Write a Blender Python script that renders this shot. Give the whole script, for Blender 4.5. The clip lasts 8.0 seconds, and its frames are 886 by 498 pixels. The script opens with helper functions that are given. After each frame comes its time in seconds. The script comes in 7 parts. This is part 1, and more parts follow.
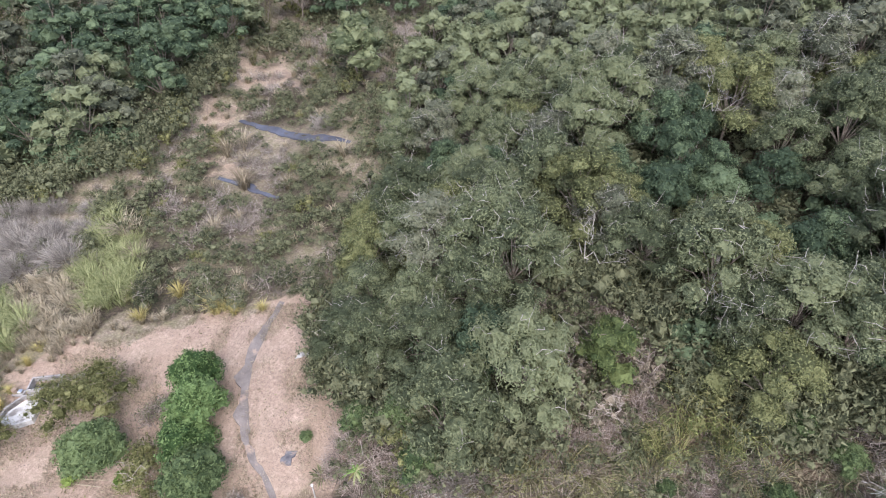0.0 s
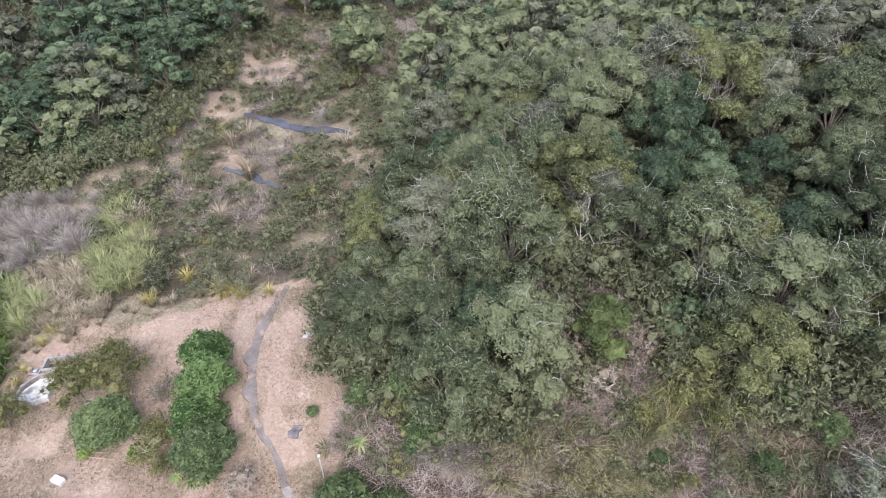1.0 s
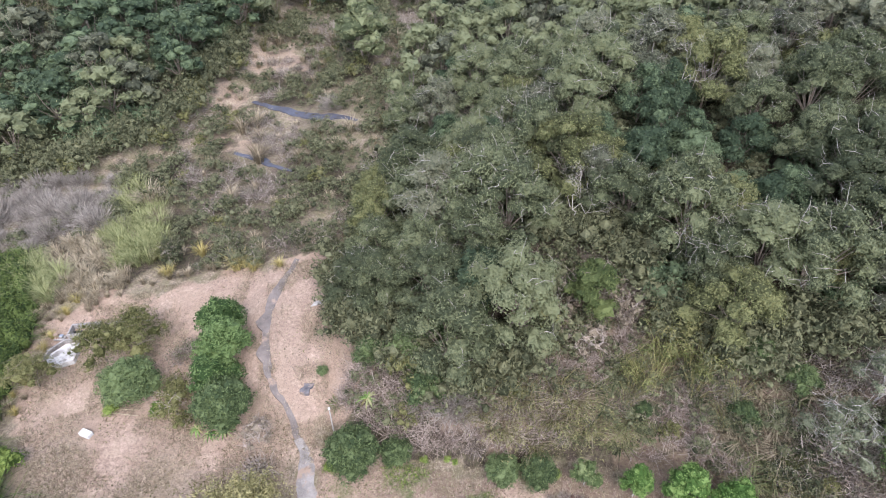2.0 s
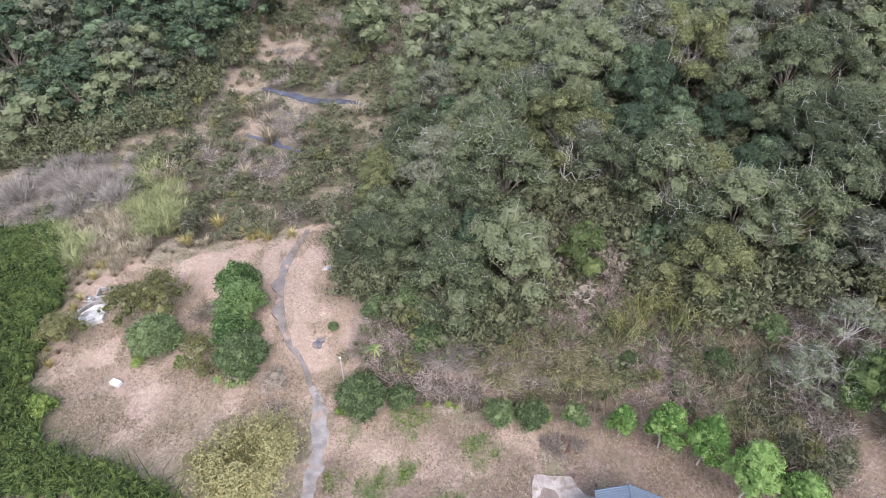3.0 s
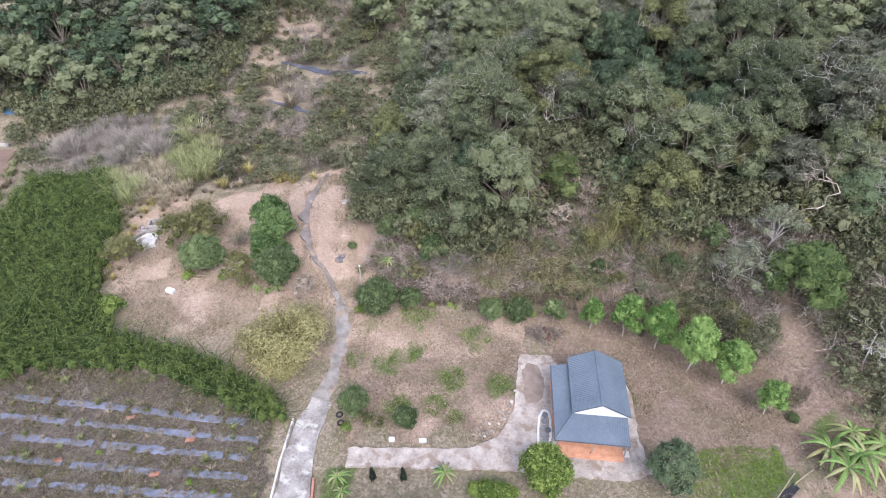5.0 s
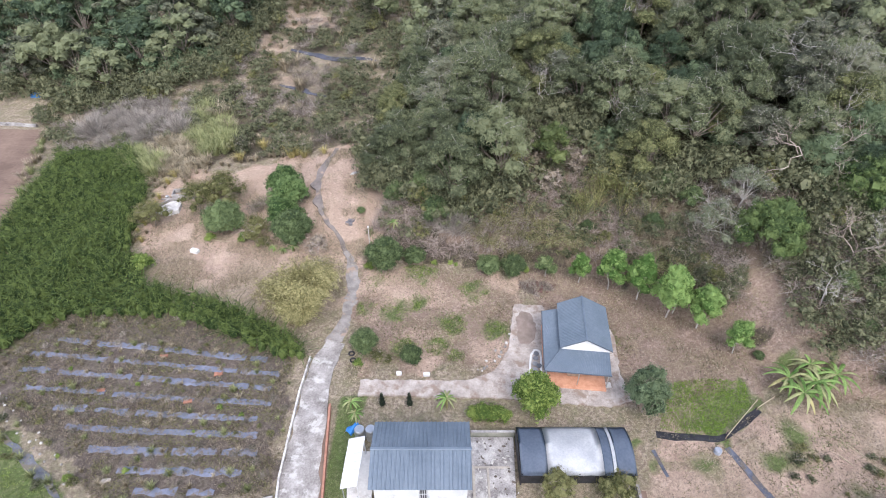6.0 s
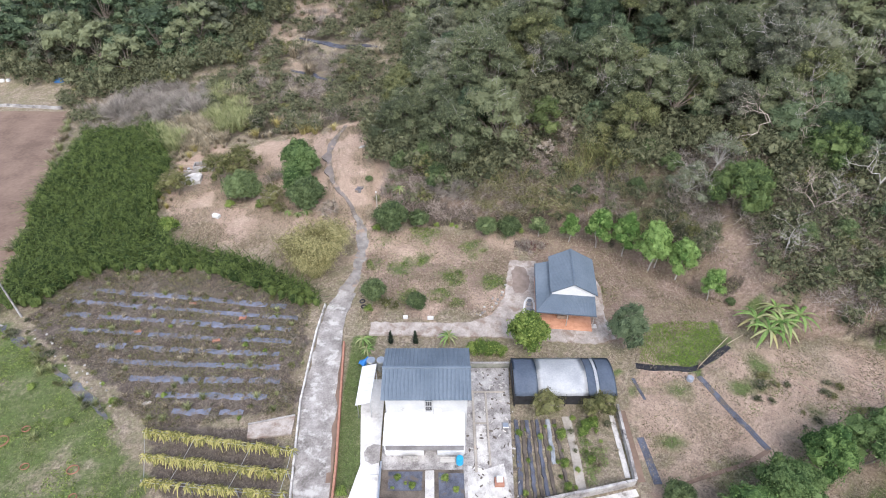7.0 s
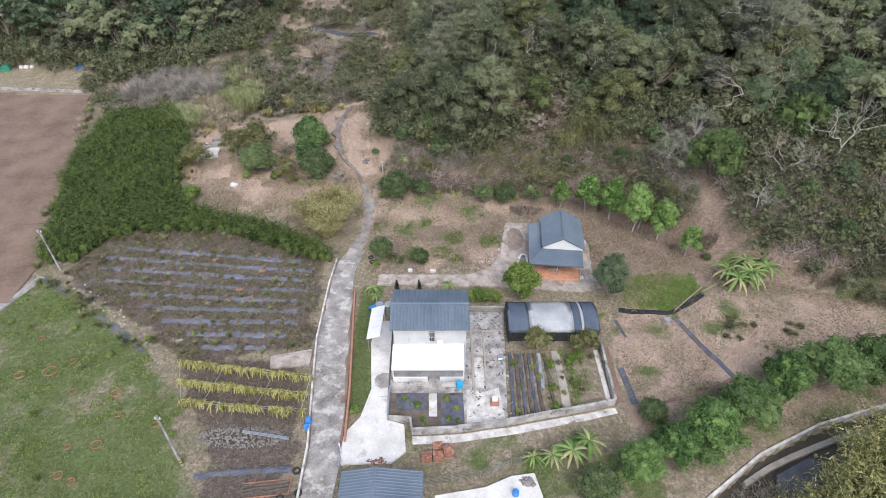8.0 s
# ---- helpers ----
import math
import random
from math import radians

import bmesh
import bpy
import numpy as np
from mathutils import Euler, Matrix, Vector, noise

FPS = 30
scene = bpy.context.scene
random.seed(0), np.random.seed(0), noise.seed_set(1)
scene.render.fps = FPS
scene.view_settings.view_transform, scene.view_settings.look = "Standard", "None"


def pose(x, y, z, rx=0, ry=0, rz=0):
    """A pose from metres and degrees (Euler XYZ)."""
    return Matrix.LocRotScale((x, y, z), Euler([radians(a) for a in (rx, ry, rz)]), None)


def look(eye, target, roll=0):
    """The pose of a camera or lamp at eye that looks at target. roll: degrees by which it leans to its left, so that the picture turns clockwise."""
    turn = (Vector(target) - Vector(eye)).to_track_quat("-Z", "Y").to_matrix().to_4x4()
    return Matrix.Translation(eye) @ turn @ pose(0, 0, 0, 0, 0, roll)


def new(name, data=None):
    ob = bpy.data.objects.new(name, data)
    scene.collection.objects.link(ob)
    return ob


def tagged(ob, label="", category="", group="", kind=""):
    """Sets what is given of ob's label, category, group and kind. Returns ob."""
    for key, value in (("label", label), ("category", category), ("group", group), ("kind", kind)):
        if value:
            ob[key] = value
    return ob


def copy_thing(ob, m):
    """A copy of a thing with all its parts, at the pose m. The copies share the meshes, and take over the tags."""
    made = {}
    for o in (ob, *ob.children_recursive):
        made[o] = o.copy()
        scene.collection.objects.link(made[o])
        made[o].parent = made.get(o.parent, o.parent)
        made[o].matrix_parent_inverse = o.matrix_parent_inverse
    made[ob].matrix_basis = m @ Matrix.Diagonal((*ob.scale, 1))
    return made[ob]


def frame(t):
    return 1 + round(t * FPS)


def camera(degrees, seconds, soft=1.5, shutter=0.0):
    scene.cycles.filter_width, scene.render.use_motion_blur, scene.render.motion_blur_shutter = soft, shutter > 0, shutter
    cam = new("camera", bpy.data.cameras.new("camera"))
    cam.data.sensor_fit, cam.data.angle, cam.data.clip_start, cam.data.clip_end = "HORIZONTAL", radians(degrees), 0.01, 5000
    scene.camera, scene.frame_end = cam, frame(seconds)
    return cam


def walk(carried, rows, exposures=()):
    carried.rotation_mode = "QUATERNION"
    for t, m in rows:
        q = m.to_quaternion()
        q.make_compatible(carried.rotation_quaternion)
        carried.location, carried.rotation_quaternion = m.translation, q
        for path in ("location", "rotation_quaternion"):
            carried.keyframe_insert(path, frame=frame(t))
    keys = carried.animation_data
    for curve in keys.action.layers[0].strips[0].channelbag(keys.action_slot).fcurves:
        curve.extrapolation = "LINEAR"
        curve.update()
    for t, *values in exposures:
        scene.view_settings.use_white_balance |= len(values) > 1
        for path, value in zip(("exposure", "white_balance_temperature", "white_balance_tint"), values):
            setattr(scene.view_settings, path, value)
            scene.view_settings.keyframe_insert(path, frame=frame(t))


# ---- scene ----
# ---------------------------------------------------------------- camera
cam = camera(76.6, 8.0, soft=1.0)
PATH = [
    (0.0, 0.00, 0.00, 50.00, 51.19, -0.09, 0.08),
    (0.5, -0.03, -1.09, 50.00, 51.18, -0.11, 0.09),
    (1.0, -0.12, -2.68, 49.95, 51.17, -0.12, 0.07),
    (1.5, -0.17, -4.92, 49.95, 51.16, -0.10, 0.05),
    (3.0, -0.34, -13.76, 49.97, 51.15, 0.01, 0.03),
    (3.5, -0.36, -17.20, 49.93, 51.20, 0.06, 0.03),
    (4.0, -0.39, -20.91, 49.90, 51.28, 0.07, 0.01),
    (4.5, -0.46, -24.77, 49.89, 51.35, 0.06, -0.01),
    (6.0, -0.73, -37.23, 49.92, 51.50, 0.05, -0.03),
    (6.5, -0.86, -41.65, 49.87, 51.57, 0.05, -0.07),
    (7.0, -0.99, -46.12, 49.78, 51.65, 0.05, -0.12),
    (7.5, -1.07, -50.55, 49.65, 51.73, 0.06, -0.15),
    (8.0, -1.14, -55.07, 49.60, 51.76, 0.08, -0.18),
]
walk(cam, [(t, pose(x, y, z, tilt, 0, yaw) @ pose(0, 0, 0, 0, 0, roll)) for t, x, y, z, tilt, yaw, roll in PATH],
     exposures=((0.0, 1.46, 6260, 15.0), (4.5, 1.41, 6200, 16.0), (6.5, 1.27, 6350, 12.5), (7.5, 1.09, 6430, 11.0), (8.0, 0.94, 6450, 10.5)))

# ---------------------------------------------------------------- world and light: a bright overcast day
world = bpy.data.worlds.new("world")
scene.world = world
world.use_nodes = True
wn = world.node_tree.nodes
sky = wn.new("ShaderNodeTexSky")
sky.sky_type, sky.sun_disc = "NISHITA", False
sky.sun_elevation, sky.sun_rotation, sky.air_density, sky.dust_density = radians(50), radians(200), 1.0, 1.5
hsv = wn.new("ShaderNodeHueSaturation")
hsv.inputs["Saturation"].default_value = 0.7
world.node_tree.links.new(sky.outputs[0], hsv.inputs["Color"])
world.node_tree.links.new(hsv.outputs[0], wn["Background"].inputs[0])
wn["Background"].inputs[1].default_value = 0.15
sun_data = bpy.data.lights.new("sun", "SUN")
sun_data.energy, sun_data.angle, sun_data.color = 1.5, radians(32), (1.0, 0.955, 0.92)
sun = new("sun", sun_data)
sun.matrix_basis = look((0, 0, 0), (-0.25, 0.6, -0.77))

# ---------------------------------------------------------------- small maths
rng = np.random.default_rng(7)
LATTICE = rng.random((256, 256))


def vnoise(x, y, size, seed=0):
    """Smooth value noise in 0..1 for arrays of places."""
    u, v = np.asarray(x, float) / size + seed * 17.3, np.asarray(y, float) / size + seed * 9.1
    i, j = np.floor(u).astype(int), np.floor(v).astype(int)
    a, b = u - i, v - j
    a, b = a * a * (3 - 2 * a), b * b * (3 - 2 * b)
    g = lambda p, q: LATTICE[p % 256, q % 256]
    return (g(i, j) * (1 - a) + g(i + 1, j) * a) * (1 - b) + (g(i, j + 1) * (1 - a) + g(i + 1, j + 1) * a) * b


def smooth(a, b, v):
    s = np.clip((np.asarray(v, float) - a) / (b - a), 0, 1)
    return s * s * (3 - 2 * s)


def inside(poly, x, y):
    x, y = np.asarray(x, float), np.asarray(y, float)
    hit = np.zeros(x.shape, bool)
    for (x0, y0), (x1, y1) in zip(poly, poly[1:] + poly[:1]):
        if y0 != y1:
            hit ^= ((y0 > y) != (y1 > y)) & (x < (x1 - x0) * (y - y0) / (y1 - y0) + x0)
    return hit


def reach(poly, x, y, closed=True):
    """Distance to the polygon's outline."""
    x, y = np.asarray(x, float), np.asarray(y, float)
    best = np.full(x.shape, 1e9)
    ends = poly[1:] + (poly[:1] if closed else [])
    for (x0, y0), (x1, y1) in zip(poly, ends):
        dx, dy = x1 - x0, y1 - y0
        s = np.clip(((x - x0) * dx + (y - y0) * dy) / (dx * dx + dy * dy), 0, 1)
        best = np.minimum(best, np.hypot(x - x0 - s * dx, y - y0 - s * dy))
    return best


def within(poly, x, y, soft=1.0):
    """1 inside the polygon, 0 outside, with a ragged soft edge."""
    d = reach(poly, x, y) * np.where(inside(poly, x, y), 1, -1)
    d = d + (vnoise(x, y, 2.5, 3) - 0.5) * 2.2 * soft + (vnoise(x, y, 0.9, 5) - 0.5) * soft
    return smooth(-soft * 0.5, soft * 0.5, d)


# ---------------------------------------------------------------- plan of the place
HILL = [(-12, 25.5), (-5, 22), (4, 20.6), (12, 21.2), (18, 20.6), (22, 17.8), (26, 14.6), (30, 11), (34, 7), (38, 2.8), (44, 0.4), (60, -5), (90, -12), (300, -65), (900, 300),
        (900, 1500), (60, 1500), (10, 400), (2, 150), (-4, 110), (-7, 80), (-10, 60), (-12, 40)]
WESTHILL = [(-900, 60), (-120, 76), (-75, 70), (-57.0, 66.3), (-44.0, 72.6), (-37.0, 96.7), (-29.3, 146.0), (-21.7, 436.7), (-60, 1500), (-900, 1500)]
CLEARING = [(-47.6, 39.5), (-43.7, 26.6), (-40, 18.5), (-28, 13), (-20, 9.5), (-15.5, 12), (-12.3, 22.1), (-7.5, 29.6), (-8.4, 39.2), (-14.7, 46.3),
            (-19.5, 45.9), (-26.6, 45.9), (-35.9, 42.8)]
GARDEN = [(-11.5, 5), (-11.8, 21.2), (-4.9, 21.2), (4.9, 19.4), (10.8, 20.3), (10, 12), (9, 4), (-4, 3)]
FIELD = [(-56.5, 1.5), (-65.7, 30.8), (-78.6, 62.5), (-180, 70), (-180, -70), (-80, -70)]
LAWN = [(-55.3, 2.1), (-37.5, -9.2), (-30, -17.4), (-24.5, -27.7), (-20, -45), (-76, -60), (-57.6, -3.4)]
MULCH = [(-53, 3.2), (-49, 11), (-43, 13), (-32, 12), (-17.8, 5.6), (-16.9, -4), (-16.8, -11), (-31, -12.7), (-38, -7.4)]
HEDGE = [(-57, 5), (-65.8, 29.8), (-68.5, 50.4), (-54.9, 49.5), (-47.2, 37.4), (-45.3, 24.7), (-40, 17.5), (-26, 12.5), (-18.5, 7.6), (-16.7, 6.2), (-16.6, 5.0), (-19.5, 5.4),
         (-32, 11.4), (-43, 12.2), (-49, 10.2), (-53, 4)]
ORCHARD = [(19, -4), (24, 2), (36, 4), (42.7, 2.0), (60, -2), (60, -18), (44, -19), (30, -24), (19, -22)]
POND = [(21.4, -3.9), (22.4, 0.4), (24.5, 2.0), (28, 2.6), (32.4, 2.0), (31.8, -1.0), (29, -3.0), (27.0, -4.6), (24, -4.5)]
BANK = [(19.5, -31), (22.8, -29), (30, -24.3), (37.2, -21.1), (45.5, -18.7), (56, -16.5)]
BRUSH = [(-58.2, 51.4), (-54.5, 63.4), (-39.1, 72.6), (-31.3, 106.8), (-17.1, 110.7), (-5.7, 100.9), (-7.6, 74.3), (-11.1, 53.2), (-15.7, 47.3), (-35.9, 43.7), (-47.4, 41.1)]

DRYPATCH = [[(-40.4, 108.8), (-30.3, 114.6), (-27.3, 102.4), (-37.0, 98.5)], [(-47.2, 94.8), (-41.4, 98.0), (-33.6, 91.8), (-37.0, 87.8), (-43.2, 85.7)], [(-44.8, 50.1), (-39.1, 49.2), (-35.5, 53.4), (-42.4, 56.7)], [(-35.1, 79.2), (-29.3, 76.4), (-31.3, 74.1), (-39.0, 77.3)]]
FOOT = [(-11.1, 26.8), (4.9, 21.6), (21.0, 20.7), (34.3, 9.1), (45, 2), (60, -3), (75, -5), (74.3, 7.2), (47.5, 18.5), (31.2, 25.9), (19.3, 37.7), (9.6, 35.3), (3.8, 26.5)]
TRACK = [(35.5, 16.9), (37.4, 16.3), (37.9, 12.2), (38.8, 7.7), (40.4, 3.2), (36.7, 4.4), (35.1, 8.8), (35.1, 12.8)]
ASHBED = [(-72, 74), (-52.9, 69.5), (-46.5, 61.6), (-47.4, 53.4), (-53.9, 50.4), (-65.1, 53.8), (-73, 66)]


def rise(y, *steps):
    """Height along y through the given (y, z) steps."""
    return np.interp(y, [p[0] for p in steps], [p[1] for p in steps])


def gz(x, y):
    """Height of the bare ground."""
    x, y = np.asarray(x, float), np.asarray(y, float)
    # the clearing and the valley climb northwards, more so beside the hill
    west = rise(y, (20, 0), (27, 0.4), (36, 1.6), (43, 3.2), (60, 3.7), (70, 4.3), (85, 6.0), (150, 13.0), (1500, 60.0))
    east = rise(y, (17, 0), (22, 0.9), (28, 3.1), (32, 4.2), (38, 4.8), (42, 5.0), (60, 5.6), (70, 6.3), (80, 7.3), (150, 14.0), (1500, 60.0))
    side = smooth(-76, -44, x)
    z = (west + (east - west) * smooth(-27, -17, x)) * side + 0.11 * np.maximum(y - 66, 0) * (1 - side)
    garden = 0.8 * smooth(14, 22, y)
    z = z + (garden - z) * smooth(-14, -9, x) * (1 - smooth(24, 30, y))
    # the wooded hill: a steep foot, then an easier slope
    d = np.maximum(reach(HILL, x, y) * np.where(inside(HILL, x, y), 1, -1), 0)
    hill = rise(d, (0, 0), (1.0, 1.9), (2.5, 4.1), (7, 6.8), (11, 9.3), (15, 11.4), (30, 15.6), (230, 66.0))
    z = np.where(d > 0, 0.5 * (z + hill + np.sqrt((z - hill) ** 2 + 1.0) - 1.0 * (1 - smooth(0, 6, d))), z)
    w = np.maximum(reach(WESTHILL, x, y) * np.where(inside(WESTHILL, x, y), 1, -1), 0)
    z = z + np.where(w < 60, 0.33 * w, 19.8 + 0.18 * (np.minimum(w, 260) - 60)) * smooth(0, 5, w)
    # the channel of the stream
    s = (np.interp(x, [p[0] for p in BANK], [p[1] for p in BANK]) - y) * 0.87
    z = z - (1.7 * smooth(-0.1, 0.3, s) * (1 - smooth(2.4, 2.9, s)) + 0.5 * smooth(2.4, 2.9, s) * (1 - smooth(12, 18, s))) * smooth(18, 20, x) * (1 - smooth(62, 75, x))
    near = (1 - smooth(100, 160, np.hypot(x, y - 30)))
    z = z + (vnoise(x, y, 9, 1) - 0.5) * (0.25 + 0.9 * smooth(2, 14, np.maximum(d, w))) + (vnoise(x, y, 2.2, 2) - 0.5) * 0.16 * near
    return z - 0.15


def at(x, y, lift=0.0):
    return float(x), float(y), float(gz(x, y)) + lift


WEEDY = [(-6.7, 13.8, 2.4), (-3.8, 14.7, 1.8), (3.3, 16.4, 2.2), (0.3, 10.7, 2.4), (5.8, 9.6, 2.3), (-1.5, 7.3, 1.7), (-5.6, 7.3, 1.8), (-3.7, 19.9, 2.6), (0.8, 6.0, 1.3), (-10.5, 13.8, 1.4), (8.0, 7.4, 1.2),
         (17.6, 3.6, 1.3), (19.6, 9.0, 1.4), (18.4, 6.0, 1.2), (-9.6, 18.6, 1.6)]


def weedy(x, y):
    """How green the rough garden is, spot by spot."""
    best = np.zeros(np.shape(x))
    for cx, cy, rad in WEEDY:
        best = np.maximum(best, 1 - smooth(0.3 * rad, 1.5 * rad, np.hypot(np.asarray(x) - cx, np.asarray(y) - cy)))
    return np.clip(best * (0.25 + 1.1 * vnoise(x, y, 0.9, 19)) + 0.35 * (vnoise(x, y, 2.0, 9) - 0.45), 0, 1)


# ---------------------------------------------------------------- materials
def material(name, low, high, size=1.0, rough=0.8, bump=0.0, metal=0.0, fine=0.35, island=0.0, unit=0.0, through_light=0.0, stain=None,
             spec=0.3, deep=0.05):
    """low..high: two colours that noise mixes at two scales; island, unit: how much each leaf, each thing differs in value."""
    m = bpy.data.materials.new(name)
    m.use_nodes = True
    n, l = m.node_tree.nodes, m.node_tree.links
    b = n["Principled BSDF"]
    b.inputs["Roughness"].default_value, b.inputs["Metallic"].default_value = rough, metal
    b.inputs["Specular IOR Level"].default_value = spec
    geo = n.new("ShaderNodeNewGeometry")
    big, small = n.new("ShaderNodeTexNoise"), n.new("ShaderNodeTexNoise")
    for tex, s in ((big, 1.0 / size), (small, 9.0 / size)):
        tex.inputs["Scale"].default_value, tex.inputs["Detail"].default_value = s, 5.0
        l.new(geo.outputs["Position"], tex.inputs["Vector"])
    mix = n.new("ShaderNodeMath")
    mix.operation = "MULTIPLY_ADD"
    mix.inputs[1].default_value = fine
    l.new(small.outputs[0], mix.inputs[0])
    scaled = n.new("ShaderNodeMath")
    scaled.operation = "MULTIPLY"
    scaled.inputs[1].default_value = 1 - fine
    l.new(big.outputs[0], scaled.inputs[0])
    l.new(scaled.outputs[0], mix.inputs[2])
    last = mix.outputs[0]
    ramp = n.new("ShaderNodeMapRange")
    ramp.inputs[1].default_value, ramp.inputs[2].default_value = 0.36, 0.64
    for amount, source in ((island, "island"), (unit, "unit")):
        if amount:
            if source == "island":
                out = geo.outputs["Random Per Island"]
            else:
                out = n.new("ShaderNodeObjectInfo").outputs["Random"]
            add = n.new("ShaderNodeMath")
            add.operation = "MULTIPLY_ADD"
            add.inputs[1].default_value = amount
            l.new(out, add.inputs[0])
            sub = n.new("ShaderNodeMath")
            sub.inputs[1].default_value = -amount / 2
            l.new(last, sub.inputs[0])
            l.new(sub.outputs[0], add.inputs[2])
            last = add.outputs[0]
    l.new(last, ramp.inputs[0])
    col = n.new("ShaderNodeMix")
    col.data_type = "RGBA"
    col.inputs[6].default_value, col.inputs[7].default_value = (*low, 1), (*high, 1)
    l.new(ramp.outputs[0], col.inputs[0])
    out = col.outputs[2]
    if stain:
        st = n.new("ShaderNodeTexNoise")
        st.inputs["Scale"].default_value, st.inputs["Detail"].default_value, st.inputs["Roughness"].default_value = stain[1], 8, 0.65
        l.new(geo.outputs["Position"], st.inputs["Vector"])
        sr = n.new("ShaderNodeMapRange")
        sr.inputs[1].default_value, sr.inputs[2].default_value = stain[2], stain[2] + 0.1
        l.new(st.outputs[0], sr.inputs[0])
        sm = n.new("ShaderNodeMix")
        sm.data_type = "RGBA"
        sm.inputs[7].default_value = (*stain[0], 1)
        l.new(sr.outputs[0], sm.inputs[0])
        l.new(out, sm.inputs[6])
        out = sm.outputs[2]
    l.new(out, b.inputs["Base Color"])
    if bump:
        bm_ = n.new("ShaderNodeBump")
        bm_.inputs["Strength"].default_value, bm_.inputs["Distance"].default_value = min(bump, 1.0), deep
        l.new(small.outputs[0], bm_.inputs["Height"])
        l.new(bm_.outputs[0], b.inputs["Normal"])
    if through_light:
        tr, ms = n.new("ShaderNodeBsdfTranslucent"), n.new("ShaderNodeMixShader")
        ms.inputs[0].default_value = through_light
        l.new(out, tr.inputs[0])
        l.new(b.outputs[0], ms.inputs[1])
        l.new(tr.outputs[0], ms.inputs[2])
        l.new(ms.outputs[0], n["Material Output"].inputs[0])
    return m


def leafy(name, low, high, island=0.6, unit=0.34, rough=0.65):
    return material(name, low, high, 0.9, rough, 0.9, fine=0.5, island=island, unit=unit, through_light=0.25, spec=0.22, deep=0.14)


M_ACACIA = leafy("acacia_leaf", (0.066, 0.081, 0.044), (0.205, 0.228, 0.124), island=0.5, unit=0.5)
M_ACACIA_GREY = leafy("acacia_grey_leaf", (0.08, 0.088, 0.059), (0.218, 0.228, 0.15), island=0.5, unit=0.5)
M_ACACIA_GOLD = leafy("acacia_gold_leaf", (0.078, 0.088, 0.038), (0.232, 0.243, 0.108), island=0.5, unit=0.5)
M_DARK = leafy("dark_leaf", (0.048, 0.074, 0.042), (0.158, 0.208, 0.112), island=0.5, unit=0.5)
M_MANGO = leafy("mango_leaf", (0.046, 0.088, 0.028), (0.18, 0.262, 0.098))
M_BRIGHT = leafy("bright_leaf", (0.075, 0.148, 0.035), (0.25, 0.37, 0.118))
M_LIME = leafy("lime_leaf", (0.085, 0.14, 0.03), (0.27, 0.345, 0.092))
M_OLIVE = leafy("olive_leaf", (0.074, 0.08, 0.028), (0.235, 0.232, 0.10))
M_TAN = leafy("bamboo_leaf", (0.16, 0.15, 0.06), (0.46, 0.42, 0.205))
M_DRY = leafy("dry_leaf", (0.10, 0.08, 0.058), (0.34, 0.285, 0.215))
M_STRAW = leafy("straw", (0.20, 0.165, 0.11), (0.50, 0.43, 0.31))
M_SHRUB = leafy("shrub_leaf", (0.05, 0.058, 0.031), (0.20, 0.208, 0.118), island=0.6)
M_HEDGE = leafy("hedge_leaf", (0.026, 0.05, 0.014), (0.15, 0.20, 0.058), island=0.5)
M_PITAYA = leafy("pitaya_stem", (0.20, 0.20, 0.06), (0.54, 0.49, 0.19), island=0.6)
M_GRASS = leafy("grass_blade", (0.085, 0.125, 0.042), (0.235, 0.295, 0.115))
M_BUSH = leafy("bush_leaf", (0.052, 0.08, 0.034), (0.175, 0.23, 0.10))
M_BANYAN = leafy("banyan_leaf", (0.045, 0.076, 0.026), (0.145, 0.20, 0.07))
M_REED = leafy("reed_blade", (0.14, 0.165, 0.065), (0.39, 0.405, 0.20))
M_BARK = material("bark", (0.13, 0.10, 0.08), (0.28, 0.24, 0.20), 0.5, 0.9, 0.4)
M_PALE = material("pale_bark", (0.28, 0.255, 0.23), (0.50, 0.47, 0.44), 0.8, 0.85, 0.2)
M_TWIG = material("twig", (0.16, 0.13, 0.112), (0.46, 0.40, 0.355), 1.5, 0.9, island=0.6, unit=0.4)
M_CONC = material("concrete", (0.17, 0.155, 0.15), (0.46, 0.44, 0.42), 1.1, 0.85, 0.3, stain=((0.11, 0.10, 0.098), 0.8, 0.56))
M_ROAD = material("road_concrete", (0.15, 0.135, 0.125), (0.37, 0.345, 0.325), 1.7, 0.9, 0.4, stain=((0.46, 0.44, 0.415), 0.7, 0.52))
M_DRIVE = material("pale_concrete", (0.48, 0.46, 0.435), (0.68, 0.66, 0.635), 2.0, 0.8, 0.15, stain=((0.36, 0.34, 0.32), 0.6, 0.6))
M_WHITE = material("white_paint", (0.56, 0.555, 0.55), (0.66, 0.655, 0.65), 2.0, 0.6, 0.05, stain=((0.46, 0.455, 0.44), 0.9, 0.6))
# greyer than M_WHITE, so the walls stay apart from the porch roof
M_WALL = material("greyer_white_wall", (0.40, 0.405, 0.41), (0.49, 0.49, 0.485), 1.6, 0.75, 0.08, stain=((0.30, 0.29, 0.27), 1.1, 0.62))
M_ROOF = material("blue_grey_metal", (0.10, 0.13, 0.165), (0.145, 0.18, 0.22), 3.0, 0.45, 0.03, metal=0.1, spec=0.5)
M_BRICK = material("red_brick", (0.22, 0.10, 0.068), (0.37, 0.19, 0.135), 0.4, 0.85, 0.3, unit=0.5)
M_TILE = material("terracotta", (0.42, 0.20, 0.12), (0.58, 0.31, 0.20), 0.5, 0.7, 0.1)
